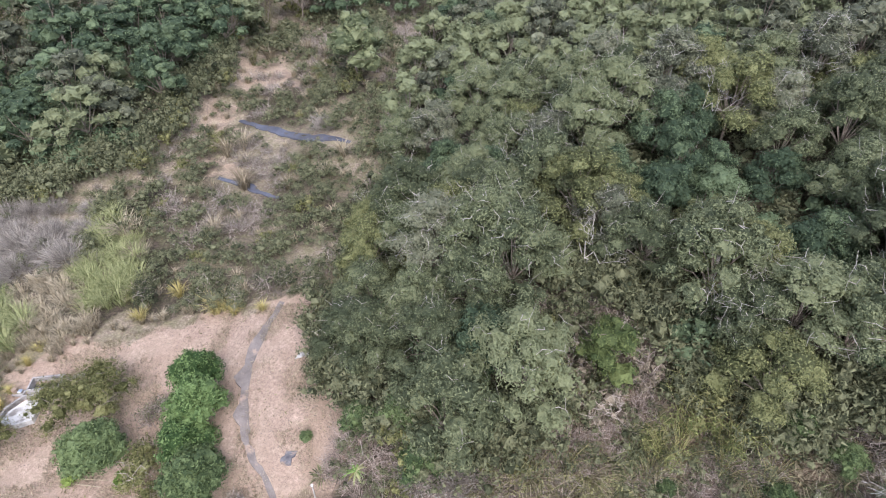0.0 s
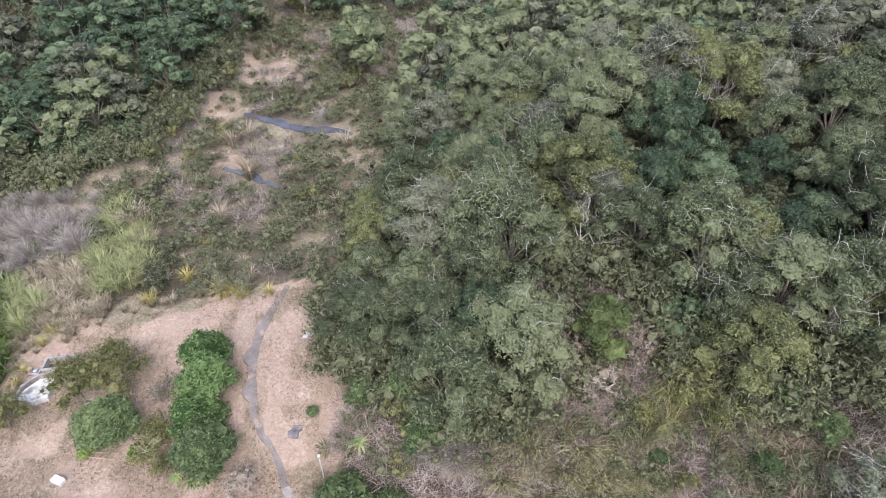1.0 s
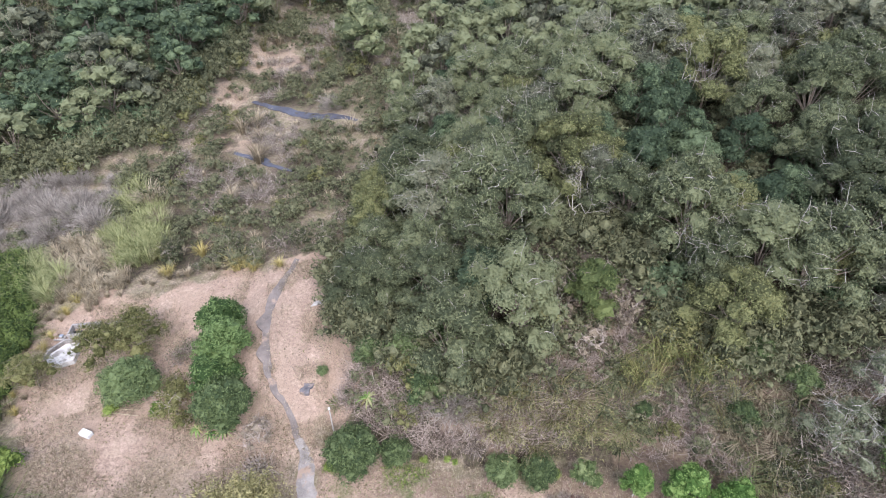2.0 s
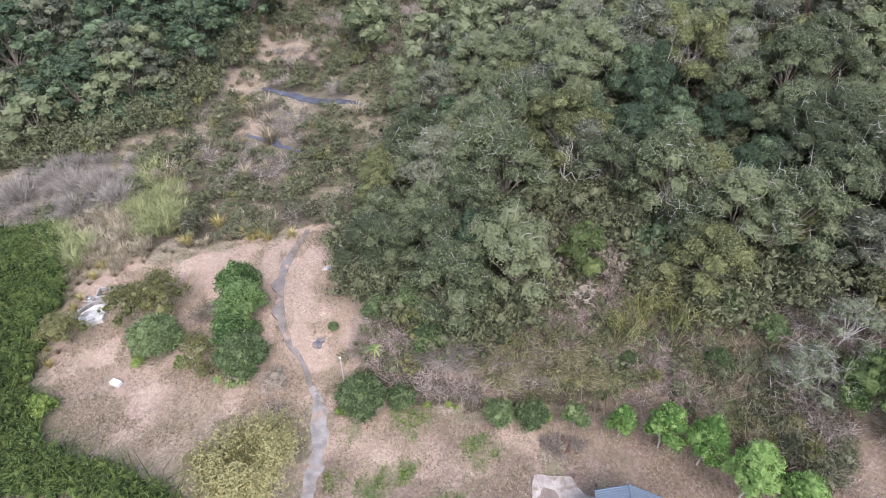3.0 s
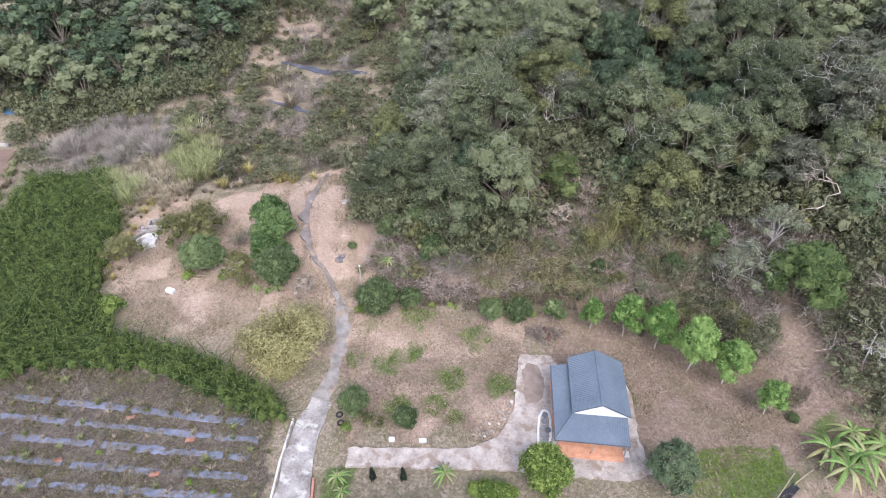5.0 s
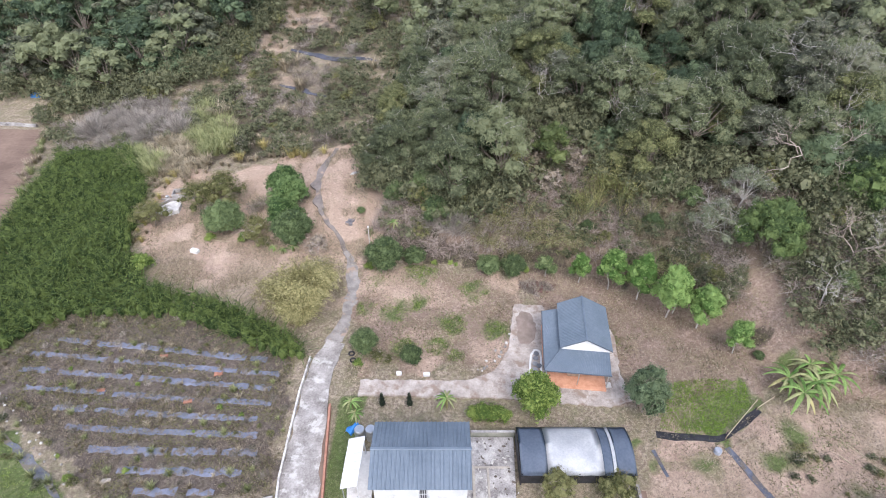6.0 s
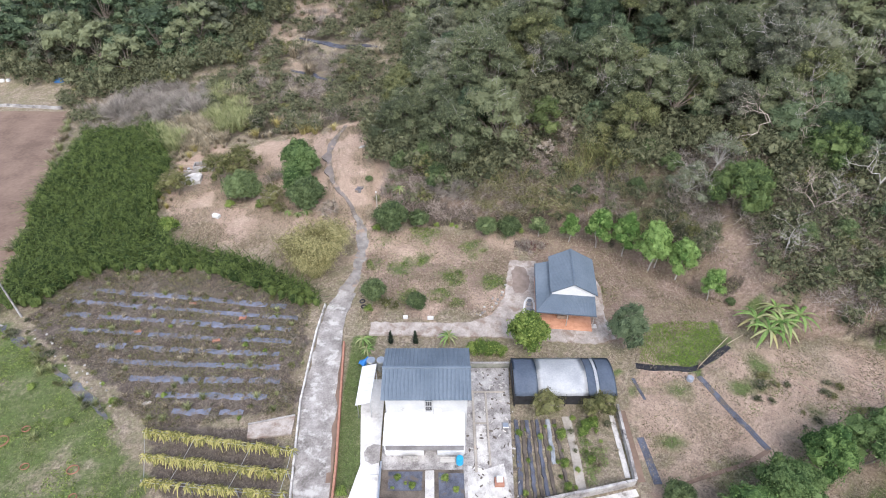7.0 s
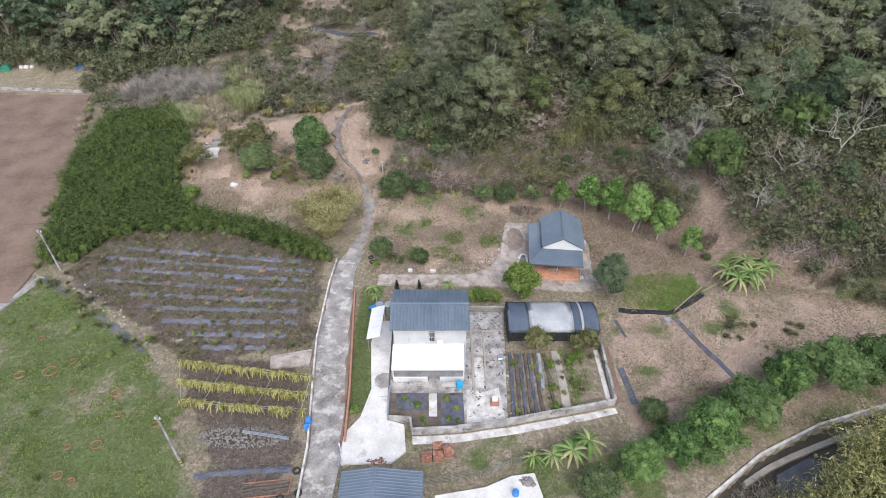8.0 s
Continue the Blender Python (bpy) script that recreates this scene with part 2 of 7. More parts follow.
M_BLACK = material("black_plastic", (0.012, 0.012, 0.014), (0.04, 0.04, 0.045), 0.6, 0.5, 0.2)
M_FILM = material("mulch_film", (0.05, 0.054, 0.07), (0.13, 0.14, 0.18), 0.9, 0.55, 0.8, spec=0.3, stain=((0.12, 0.10, 0.085), 0.9, 0.53))
M_BLUE = material("blue_plastic", (0.03, 0.16, 0.45), (0.06, 0.26, 0.62), 0.6, 0.4)
M_STEEL = material("steel", (0.55, 0.56, 0.57), (0.72, 0.72, 0.72), 0.5, 0.3, metal=0.9)
M_DIRT = material("tilled_soil", (0.135, 0.092, 0.07), (0.225, 0.158, 0.122), 5.0, 0.95, 0.5)
M_SAND = material("pale_gravel", (0.27, 0.24, 0.205), (0.42, 0.385, 0.34), 2.0, 0.95, 0.5, stain=((0.34, 0.27, 0.21), 0.5, 0.57))
M_WOOD = material("weathered_wood", (0.20, 0.14, 0.10), (0.38, 0.29, 0.22), 0.4, 0.85, 0.3)
M_STONE = material("field_stone", (0.22, 0.205, 0.19), (0.46, 0.44, 0.41), 0.3, 0.9, 0.4, unit=0.5)
M_ORANGE = material("orange_ring", (0.23, 0.105, 0.07), (0.37, 0.18, 0.125), 0.4, 0.8)
M_WORN = material("worn_concrete", (0.34, 0.32, 0.30), (0.66, 0.64, 0.61), 0.9, 0.85, 0.3, stain=((0.22, 0.2, 0.18), 0.8, 0.55))
M_GREYFILM = material("grey_film", (0.20, 0.215, 0.235), (0.36, 0.38, 0.41), 0.8, 0.5, 0.6, stain=((0.13, 0.11, 0.09), 0.9, 0.58))
M_SHEET = material("translucent_sheet", (0.55, 0.57, 0.60), (0.78, 0.79, 0.80), 1.6, 0.3, 0.1, through_light=0.2)


def ground_material():
    m = bpy.data.materials.new("ground_cover")
    m.use_nodes = True
    n, l = m.node_tree.nodes, m.node_tree.links
    b = n["Principled BSDF"]
    b.inputs["Roughness"].default_value, b.inputs["Specular IOR Level"].default_value = 0.95, 0.1
    geo = n.new("ShaderNodeNewGeometry")

    def tex(scale, detail=6, rough=0.6):
        t = n.new("ShaderNodeTexNoise")
        t.inputs["Scale"].default_value, t.inputs["Detail"].default_value, t.inputs["Roughness"].default_value = scale, detail, rough
        l.new(geo.outputs["Position"], t.inputs["Vector"])
        return t.outputs[0]

    def span(v, a, c):
        r = n.new("ShaderNodeMapRange")
        r.inputs[1].default_value, r.inputs[2].default_value = a, c
        l.new(v, r.inputs[0])
        return r.outputs[0]

    def blend(f, a, c):
        x = n.new("ShaderNodeMix")
        x.data_type = "RGBA"
        l.new(f, x.inputs[0])
        for slot, v in ((6, a), (7, c)):
            if isinstance(v, tuple):
                x.inputs[slot].default_value = (*v, 1)
            else:
                l.new(v, x.inputs[slot])
        return x.outputs[2]

    fine, mid, wide = tex(3.2, 10, 0.85), tex(0.9, 8, 0.7), tex(0.16)
    f1, f2, f3 = span(fine, 0.43, 0.57), span(mid, 0.41, 0.59), span(wide, 0.38, 0.62)
    patch = span(tex(0.33, 8, 0.7), 0.42, 0.58)
    speck = span(tex(15.0, 4, 0.7), 0.56, 0.66)
    chip = span(tex(11.0, 4, 0.75), 0.60, 0.68)
    litter = blend(f1, (0.045, 0.036, 0.028), blend(f2, (0.14, 0.11, 0.09), (0.085, 0.09, 0.045)))
    bare = blend(f1, blend(f3, (0.30, 0.215, 0.172), (0.35, 0.27, 0.205)), blend(patch, blend(f2, (0.575, 0.43, 0.345), (0.52, 0.405, 0.31)), (0.42, 0.31, 0.242)))
    straw = blend(f1, blend(patch, (0.18, 0.14, 0.112), (0.15, 0.138, 0.086)), blend(f2, blend(patch, (0.48, 0.40, 0.312), (0.37, 0.295, 0.225)), (0.275, 0.25, 0.155)))
    green = blend(f1, (0.085, 0.112, 0.042), blend(f2, blend(patch, (0.235, 0.24, 0.125), (0.155, 0.22, 0.07)), (0.135, 0.175, 0.065)))
    soil = blend(f1, (0.085, 0.068, 0.058), blend(f2, (0.215, 0.178, 0.152), blend(patch, (0.165, 0.15, 0.10), (0.13, 0.105, 0.09))))
    red = blend(f1, (0.19, 0.134, 0.108), blend(patch, blend(f2, (0.425, 0.33, 0.27), (0.29, 0.213, 0.168)), blend(f2, (0.225, 0.18, 0.12), (0.35, 0.29, 0.20))))
    colour = litter
    for name, layer in (("straw", straw), ("red", red), ("soil", soil), ("bare", bare), ("green", green)):
        a = n.new("ShaderNodeAttribute")
        a.attribute_name = name
        e = n.new("ShaderNodeMath")
        e.operation = "MULTIPLY_ADD"
        e.inputs[1].default_value = 0.7
        l.new(mid, e.inputs[0])
        d = n.new("ShaderNodeMath")
        d.inputs[1].default_value = -0.35
        l.new(a.outputs["Fac"], d.inputs[0])
        l.new(d.outputs[0], e.inputs[2])
        colour = blend(span(e.outputs[0], 0.3, 0.7), colour, layer)
    colour = blend(speck, colour, (0.07, 0.055, 0.045))
    colour = blend(chip, colour, (0.36, 0.30, 0.24))
    l.new(colour, b.inputs["Base Color"])
    bump = n.new("ShaderNodeBump")
    bump.inputs["Strength"].default_value, bump.inputs["Distance"].default_value = 1.0, 0.2
    l.new(fine, bump.inputs["Height"])
    l.new(bump.outputs[0], b.inputs["Normal"])
    return m


M_GROUND = ground_material()


# ---------------------------------------------------------------- mesh helpers
def mesh_ob(name, verts, faces, mat, parent=None, label="", flat=True):
    me = bpy.data.meshes.new(name)
    me.from_pydata([tuple(map(float, v)) for v in verts] if not isinstance(verts, np.ndarray) else verts.tolist(), [],
                   faces.tolist() if isinstance(faces, np.ndarray) else faces)
    me.materials.append(mat)
    if not flat:
        me.shade_smooth()
    ob = new(name, me)
    if parent:
        ob.parent = parent
    if label:
        ob["label"] = label
    return ob


def part(name, bm, mat, parent=None, label="", flat=True):
    """Links a bmesh as one mesh object under a thing or a part."""
    me = bpy.data.meshes.new(name)
    bm.normal_update()
    bm.to_mesh(me)
    bm.free()
    me.materials.append(mat)
    if not flat:
        me.shade_smooth()
    ob = new(name, me)
    if parent:
        ob.parent = parent
    if label:
        ob["label"] = label
    return ob


def thing(name, place, label, category, group="", turn=0.0, kind=""):
    ob = new(name)
    ob.empty_display_size = 0.3
    ob.matrix_basis = pose(*place, 0, 0, turn)
    return tagged(ob, label, category, group, kind)


def box(bm, x0, x1, y0, y1, z0, z1, bevel=0.0):
    """Adds a box, with its edges softened."""
    r = bmesh.ops.create_cube(bm, size=1.0, matrix=Matrix.Translation(((x0 + x1) / 2, (y0 + y1) / 2, (z0 + z1) / 2)) @ Matrix.Diagonal(
        (x1 - x0, y1 - y0, z1 - z0, 1)))
    if bevel:
        edges = list({e for v in r["verts"] for e in v.link_edges})
        bmesh.ops.bevel(bm, geom=edges, offset=bevel, segments=1, affect="EDGES")
    return bm


def boxed(x0, x1, y0, y1, z0, z1, bevel=0.0):
    return box(bmesh.new(), x0, x1, y0, y1, z0, z1, bevel)


def cyl(bm, x, y, z0, z1, r0, r1=None, n=10, lean=(0, 0)):
    r1 = r0 if r1 is None else r1
    a = [2 * math.pi * k / n for k in range(n)]
    low = [bm.verts.new((x + r0 * math.cos(t), y + r0 * math.sin(t), z0)) for t in a]
    top = [bm.verts.new((x + lean[0] + r1 * math.cos(t), y + lean[1] + r1 * math.sin(t), z1)) for t in a]
    for k in range(n):
        bm.faces.new((low[k], low[(k + 1) % n], top[(k + 1) % n], top[k]))
    bm.faces.new(low[::-1])
    bm.faces.new(top)
    return bm


def tube(path, radii, n=5):
    """Vertices and faces of a tapered tube along a path."""
    path, verts, faces = np.asarray(path, float), [], []
    for i, p in enumerate(path):
        d = path[min(i + 1, len(path) - 1)] - path[max(i - 1, 0)]
        d = d / (np.linalg.norm(d) + 1e-9)
        side = np.cross(d, (0.31, 0.77, 0.55))
        side /= np.linalg.norm(side)
        up = np.cross(d, side)
        for k in range(n):
            t = 2 * math.pi * k / n
            verts.append(p + radii[i] * (side * math.cos(t) + up * math.sin(t)))
    for i in range(len(path) - 1):
        for k in range(n):
            faces.append((i * n + k, i * n + (k + 1) % n, (i + 1) * n + (k + 1) % n, (i + 1) * n + k))
    faces.append(tuple(range(n))[::-1])
    faces.append(tuple(len(verts) - n + k for k in range(n)))
    return verts, faces


def join(pieces):
    verts, faces = [], []
    for v, f in pieces:
        k = len(verts)
        verts += [tuple(map(float, p)) for p in v]
        faces += [tuple(int(i) + k for i in q) for q in f]
    return verts, faces


def leaves(r, places, normals, long, wide, flop=0.6):
    """Pointed leaves at the places, facing more or less along the normals."""
    k = len(places)
    nrm = normals + r.normal(0, flop, (k, 3))
    nrm /= np.linalg.norm(nrm, axis=1)[:, None] + 1e-9
    u = np.cross(nrm, r.normal(0, 1, (k, 3)))
    u /= np.linalg.norm(u, axis=1)[:, None] + 1e-9
    v = np.cross(nrm, u)
    s = r.uniform(0.65, 1.3, (k, 1))
    a, b = u * long * s * 0.5, v * wide * s * 0.5
    verts = np.stack([places - a - b, places - a + b, places + a], 1).reshape(-1, 3)
    return verts, np.arange(3 * k).reshape(k, 3)


def puff(r, centre, radii, count, long, wide, flop=0.6, low=-0.35, shell=0.78):
    """Leaves over a rounded clump, thickest on its upper side."""
    d = r.normal(0, 1, (int(count * 1.8), 3))
    d /= np.linalg.norm(d, axis=1)[:, None]
    d = d[d[:, 2] > low][:count]
    lump = 1 + 0.22 * np.sin(d[:, :1] * 5 + centre[0] * 3) * np.sin(d[:, 1:2] * 6 + centre[1] * 2)
    p = np.asarray(centre) + d * np.asarray(radii) * r.uniform(shell, 1.1, (len(d), 1)) * lump
    return leaves(r, p, d + (0, 0, 0.35), long, wide, flop)


def grid_faces(nx, ny):
    i = np.arange(nx * ny).reshape(ny, nx)
    return np.stack([i[:-1, :-1], i[:-1, 1:], i[1:, 1:], i[1:, :-1]], -1).reshape(-1, 4)


# ---------------------------------------------------------------- ground
def build_ground():
    far = np.array([15, 40, 80, 150, 280, 500, 850, 1400.0])
    xs = np.concatenate([-112 - far[::-1], np.arange(-112, 84, 0.75), 84 + far])
    ys = np.concatenate([-45 - far[::-1], np.arange(-45, 160, 0.75), 160 + far])
    X, Y = np.meshgrid(xs, ys)
    Z = gz(X, Y)
    me = bpy.data.meshes.new("ground")
    me.from_pydata(np.stack([X, Y, Z], -1).reshape(-1, 3).tolist(), [], grid_faces(len(xs), len(ys)).tolist())
    me.shade_smooth()
    me.materials.append(M_GROUND)
    x, y = X.ravel(), Y.ravel()
    hill = inside(HILL, x, y)
    layers = {
        "bare": np.clip(within(CLEARING, x, y, 2.0) * (0.5 + 0.5 * smooth(23, 32, y + 8 * vnoise(x, y, 5, 8))) + within(ORCHARD, x, y, 2.5) * (0.3 + 0.85 * vnoise(x, y, 4, 15)) * (1 - 0.8 * smooth(-5, 1, y))
                        + sum(within(p, x, y, 2.5) for p in DRYPATCH) * 0.55 + within(GARDEN, x, y, 2) * (vnoise(x, y, 2.8, 16) * 1.6 - 0.5), 0, 1),
        "straw": np.clip(1.0 - 0.75 * hill - within(BRUSH, x, y, 3) * 0.5 + (vnoise(x, y, 7, 11) - 0.5) * 0.7, 0, 1),
        "green": np.clip(within(LAWN, x, y, 1.5) * (0.42 + 0.6 * vnoise(x, y, 5, 6) + 0.4 * (vnoise(x, y, 1.4, 18) - 0.4)) + within(POND, x, y, 1.4) * 1.0 + within(GARDEN, x, y, 2) * weedy(x, y) * 0.8
                         + within(ORCHARD, x, y, 2) * (vnoise(x, y, 3.2, 14) * 2.0 - 0.85) + within([(-11.9, -19), (-11.9, 0), (-9.5, 0), (-9.5, -12), (-8.9, -19)], x, y, 0.5)
                         + within([(-6, -22), (18, -20), (20, -34), (-4, -34)], x, y, 2) * (vnoise(x, y, 2.6, 17) * 1.4 - 0.3), 0, 1),
        "soil": np.maximum(within(MULCH, x, y, 1.0), within([(-31, -12), (-17, -11), (-14.5, -45), (-20, -45), (-24, -27)], x, y, 1) * 0.8),
        "red": np.clip(within([(9.8, 21.9), (21.1, 20.0), (29.3, 14.4), (35.3, 8.2), (46.6, 2.7), (48, 0), (20, 0), (18, 10), (10, 14)], x, y, 2.5)
                       + within(GARDEN, x, y, 2) * 0.8 + within(TRACK, x, y, 1.2) + within(FOOT, x, y, 2) * 0.75, 0, 1),
    }
    for name, values in layers.items():
        me.attributes.new(name, "FLOAT", "POINT").data.foreach_set("value", values.astype(np.float32))
    tagged(new("ground", me), "dry grass, bare earth and leaf litter on a valley floor and hillside", "ground", kind="structure")


build_ground()


def ribbon(name, line, widths, mat, lift, thick, label, category, step=0.6, parent=None, ragged=0.06):
    """A slab that follows a line over the ground."""
    pts, w = [], []
    for (p, q, a, b) in zip(line, line[1:], widths, widths[1:]):
        k = max(1, int(math.dist(p, q) / step))
        for i in range(k):
            s = i / k
            pts.append((p[0] + (q[0] - p[0]) * s, p[1] + (q[1] - p[1]) * s))
            w.append(a + (b - a) * s)
    pts.append(line[-1]), w.append(widths[-1])
    pts = np.array(pts)
    for _ in range(3):
        pts[1:-1] = (pts[:-2] + 2 * pts[1:-1] + pts[2:]) / 4
    d = np.gradient(pts, axis=0)
    nrm = np.stack([-d[:, 1], d[:, 0]], 1) / np.linalg.norm(d, axis=1)[:, None]
    verts, faces = [], []
    for i, (p, q) in enumerate(zip(pts, nrm)):
        h = float(np.max(gz(p[0] + q[0] * np.linspace(-0.5, 0.5, 5) * w[i], p[1] + q[1] * np.linspace(-0.5, 0.5, 5) * w[i]))) + lift
        for s in (-0.5, 0.5):
            e = p + q * s * w[i] * (1 + 2 * ragged * (vnoise(p[0] + 40 * s, p[1], 1.4, 21) - 0.5))
            verts += [(e[0], e[1], h), (e[0], e[1], h - thick)]
    for i in range(len(pts) - 1):
        k = i * 4
        faces += [(k, k + 4, k + 6, k + 2), (k + 1, k + 5, k + 4, k), (k + 2, k + 6, k + 7, k + 3)]
    faces += [(0, 2, 3, 1), (len(verts) - 4, len(verts) - 3, len(verts) - 1, len(verts) - 2)]
    ob = mesh_ob(name, verts, faces, mat, parent)
    return tagged(ob, label, category, kind="structure") if category else ob


def slab(name, poly, mat, z0, z1, label, category):
    bm = bmesh.new()
    top = [bm.verts.new((x, y, z1)) for x, y in poly]
    low = [bm.verts.new((x, y, z0)) for x, y in poly]
    bm.faces.new(top)
    for k in range(len(poly)):
        j = (k + 1) % len(poly)
        bm.faces.new((top[k], low[k], low[j], top[j]))
    bmesh.ops.recalc_face_normals(bm, faces=bm.faces)
    return tagged(part(name, bm, mat), label, category, kind="structure")


ribbon("road", [(-12.0, -120), (-12.4, -46), (-12.8, -29), (-12.9, -24), (-13.5, -17.5), (-14.3, -9.3), (-14.7, 0.8), (-14.4, 5), (-13.4, 8)],
       [3.0, 3.0, 3.0, 3.0, 3.4, 3.6, 3.0, 2.8, 2.4], M_ROAD, 0.06, 0.3, "worn grey concrete farm road with pale patches", "road", ragged=0.14)
ribbon("road", [(-13.4, 8), (-13.1, 11.5), (-12.6, 16.0), (-12.6, 18.5), (-13.1, 21.2), (-14.1, 23.4)], [2.4, 1.6, 1.4, 1.5, 1.3, 1.0], material("broken_concrete", (0.165, 0.15, 0.14), (0.33, 0.305, 0.285), 1.0, 0.95, 0.5, stain=((0.32, 0.24, 0.19), 0.7, 0.54)), 0.0, 0.3,
       "narrow broken concrete track with washed-in earth", "road", ragged=0.7)
ribbon("path", [(-14.1, 23.4), (-15.4, 25.6), (-17.4, 27.9), (-18.9, 30.9), (-20.0, 35.0), (-20.3, 38.5), (-19.5, 42.4), (-18.4, 46.5)], [0.7, 0.8, 1.0, 1.2, 1.3, 1.4, 1.3, 0.8],
       material("track_dust", (0.125, 0.108, 0.10), (0.225, 0.195, 0.178), 1.1, 0.95, 0.5, stain=((0.33, 0.25, 0.20), 0.7, 0.55)), -0.015, 0.3, "dusty grey footpath over the dry clearing", "path", ragged=0.9)
slab("driveway", [(-11.3, -25.6), (-11.2, -22.2), (-9.8, -20.3), (-9.0, -16.7), (-9.7, -10.2), (-9.4, -6.5), (-7.4, -6.5), (-7.2, -17), (-7.0, -20.6),
                  (-5.2, -21.2), (-4.9, -24.2), (-6.2, -25.4)], M_DRIVE, -0.3, 0.1, "bleached white concrete driveway beside the white house", "driveway")
slab("yard", [(-7.0, -17.2), (-7.2, -4.9), (6.3, -4.9), (5.9, -12), (5.4, -21.0), (1.0, -21.6), (0.9, -17.2)], M_CONC, -0.3, 0.08,
     "stained grey concrete yard with worn patches", "yard")
M_YARD = material("dusty_concrete", (0.25, 0.215, 0.19), (0.46, 0.41, 0.37), 1.3, 0.95, 0.4, stain=((0.24, 0.185, 0.15), 0.6, 0.5))


def frayed(poly, seed, step=0.6, amount=0.3):
    """The polygon with a broken edge."""
    r, out = np.random.default_rng(seed), []
    for (x0, y0), (x1, y1) in zip(poly, poly[1:] + poly[:1]):
        k = max(1, int(math.hypot(x1 - x0, y1 - y0) / step))
        out += [(x0 + (x1 - x0) * i / k + r.normal(0, amount * 0.25), y0 + (y1 - y0) * i / k + r.normal(0, amount * 0.25)) for i in range(k)]
    return out


slab("yard", frayed([(-9.9, 0.3), (-9.9, 2.3), (1.8, 2.2), (5.0, 3.6), (6.9, 7.0), (7.6, 11.0), (8.3, 14.2), (11.8, 14.0), (12.6, 12.2), (19.2, 11.0), (19.6, 8.4), (19.0, 3.0), (19.4, -0.4), (17.4, -1.3), (12, -0.9), (8.0, -0.3), (3, -0.1)], 5),
     M_YARD, -0.4, 0.06, "dusty pale concrete apron round the cottage with earth stains", "yard")
slab("earth_patch", frayed([(8.2, 7.6), (9.4, 7.4), (10.3, 8.6), (10.6, 10.8), (10.0, 12.6), (8.9, 13.0), (8.2, 11.4)], 6, 0.4, 0.35), material("packed_earth", (0.17, 0.135, 0.115), (0.265, 0.21, 0.18), 0.9, 0.95, 0.5), -0.2, 0.075,
     "rounded patch of brown earth on the apron", "earth")


def build_field():
    xs, ys = np.arange(-180, -50, 1.5), np.arange(-72, 72, 1.5)
    X, Y = np.meshgrid(xs, ys)
    Z = gz(X, Y) + 0.12 + 0.05 * np.sin(X * 1.1 + Y * 0.4) * vnoise(X, Y, 8, 4)
    f = grid_faces(len(xs), len(ys))
    cx, cy = X.ravel()[f].mean(1), Y.ravel()[f].mean(1)
    ob = mesh_ob("field", np.stack([X, Y, Z], -1).reshape(-1, 3), f[inside(FIELD, cx, cy)], M_DIRT, flat=False)
    tagged(ob, "smooth bare reddish brown ploughed field", "field", kind="structure")


build_field()


# ---------------------------------------------------------------- buildings
def ribbed(name, corners, mat, parent, pitch=0.25, deep=0.035, thick=0.05, label=""):
    """A sheet-metal roof plane: corners eave-left, eave-right, top-right, top-left; ribs run from eave to top."""
    a, b, c, d = (Vector(p) for p in corners)
    nrm = (b - a).cross(d - a).normalized()
    if nrm.z < 0:
        nrm = -nrm
    k = max(2, int((b - a).length / pitch))
    bm = bmesh.new()
    rows = []
    for i in range(k):
        for s, up in ((0.0, 0), (0.62, 0), (0.72, 1), (0.9, 1)):
            q = (i + s) / k
            lo, hi = a.lerp(b, q) + nrm * deep * up, d.lerp(c, q) + nrm * deep * up
            rows.append((bm.verts.new(lo), bm.verts.new(hi), bm.verts.new(lo - nrm * (thick + deep * up)), bm.verts.new(hi - nrm * (thick + deep * up))))
    rows.append((bm.verts.new(b), bm.verts.new(c), bm.verts.new(b - nrm * thick), bm.verts.new(c - nrm * thick)))
    for p, q in zip(rows, rows[1:]):
        bm.faces.new((p[0], q[0], q[1], p[1]))
        bm.faces.new((p[2], p[3], q[3], q[2]))
        bm.faces.new((p[0], p[2], q[2], q[0]))
        bm.faces.new((p[1], q[1], q[3], p[3]))
    for p in (rows[0], rows[-1]):
        bm.faces.new((p[0], p[1], p[3], p[2]))
    bmesh.ops.recalc_face_normals(bm, faces=bm.faces)
    return part(name, bm, mat, parent, label)


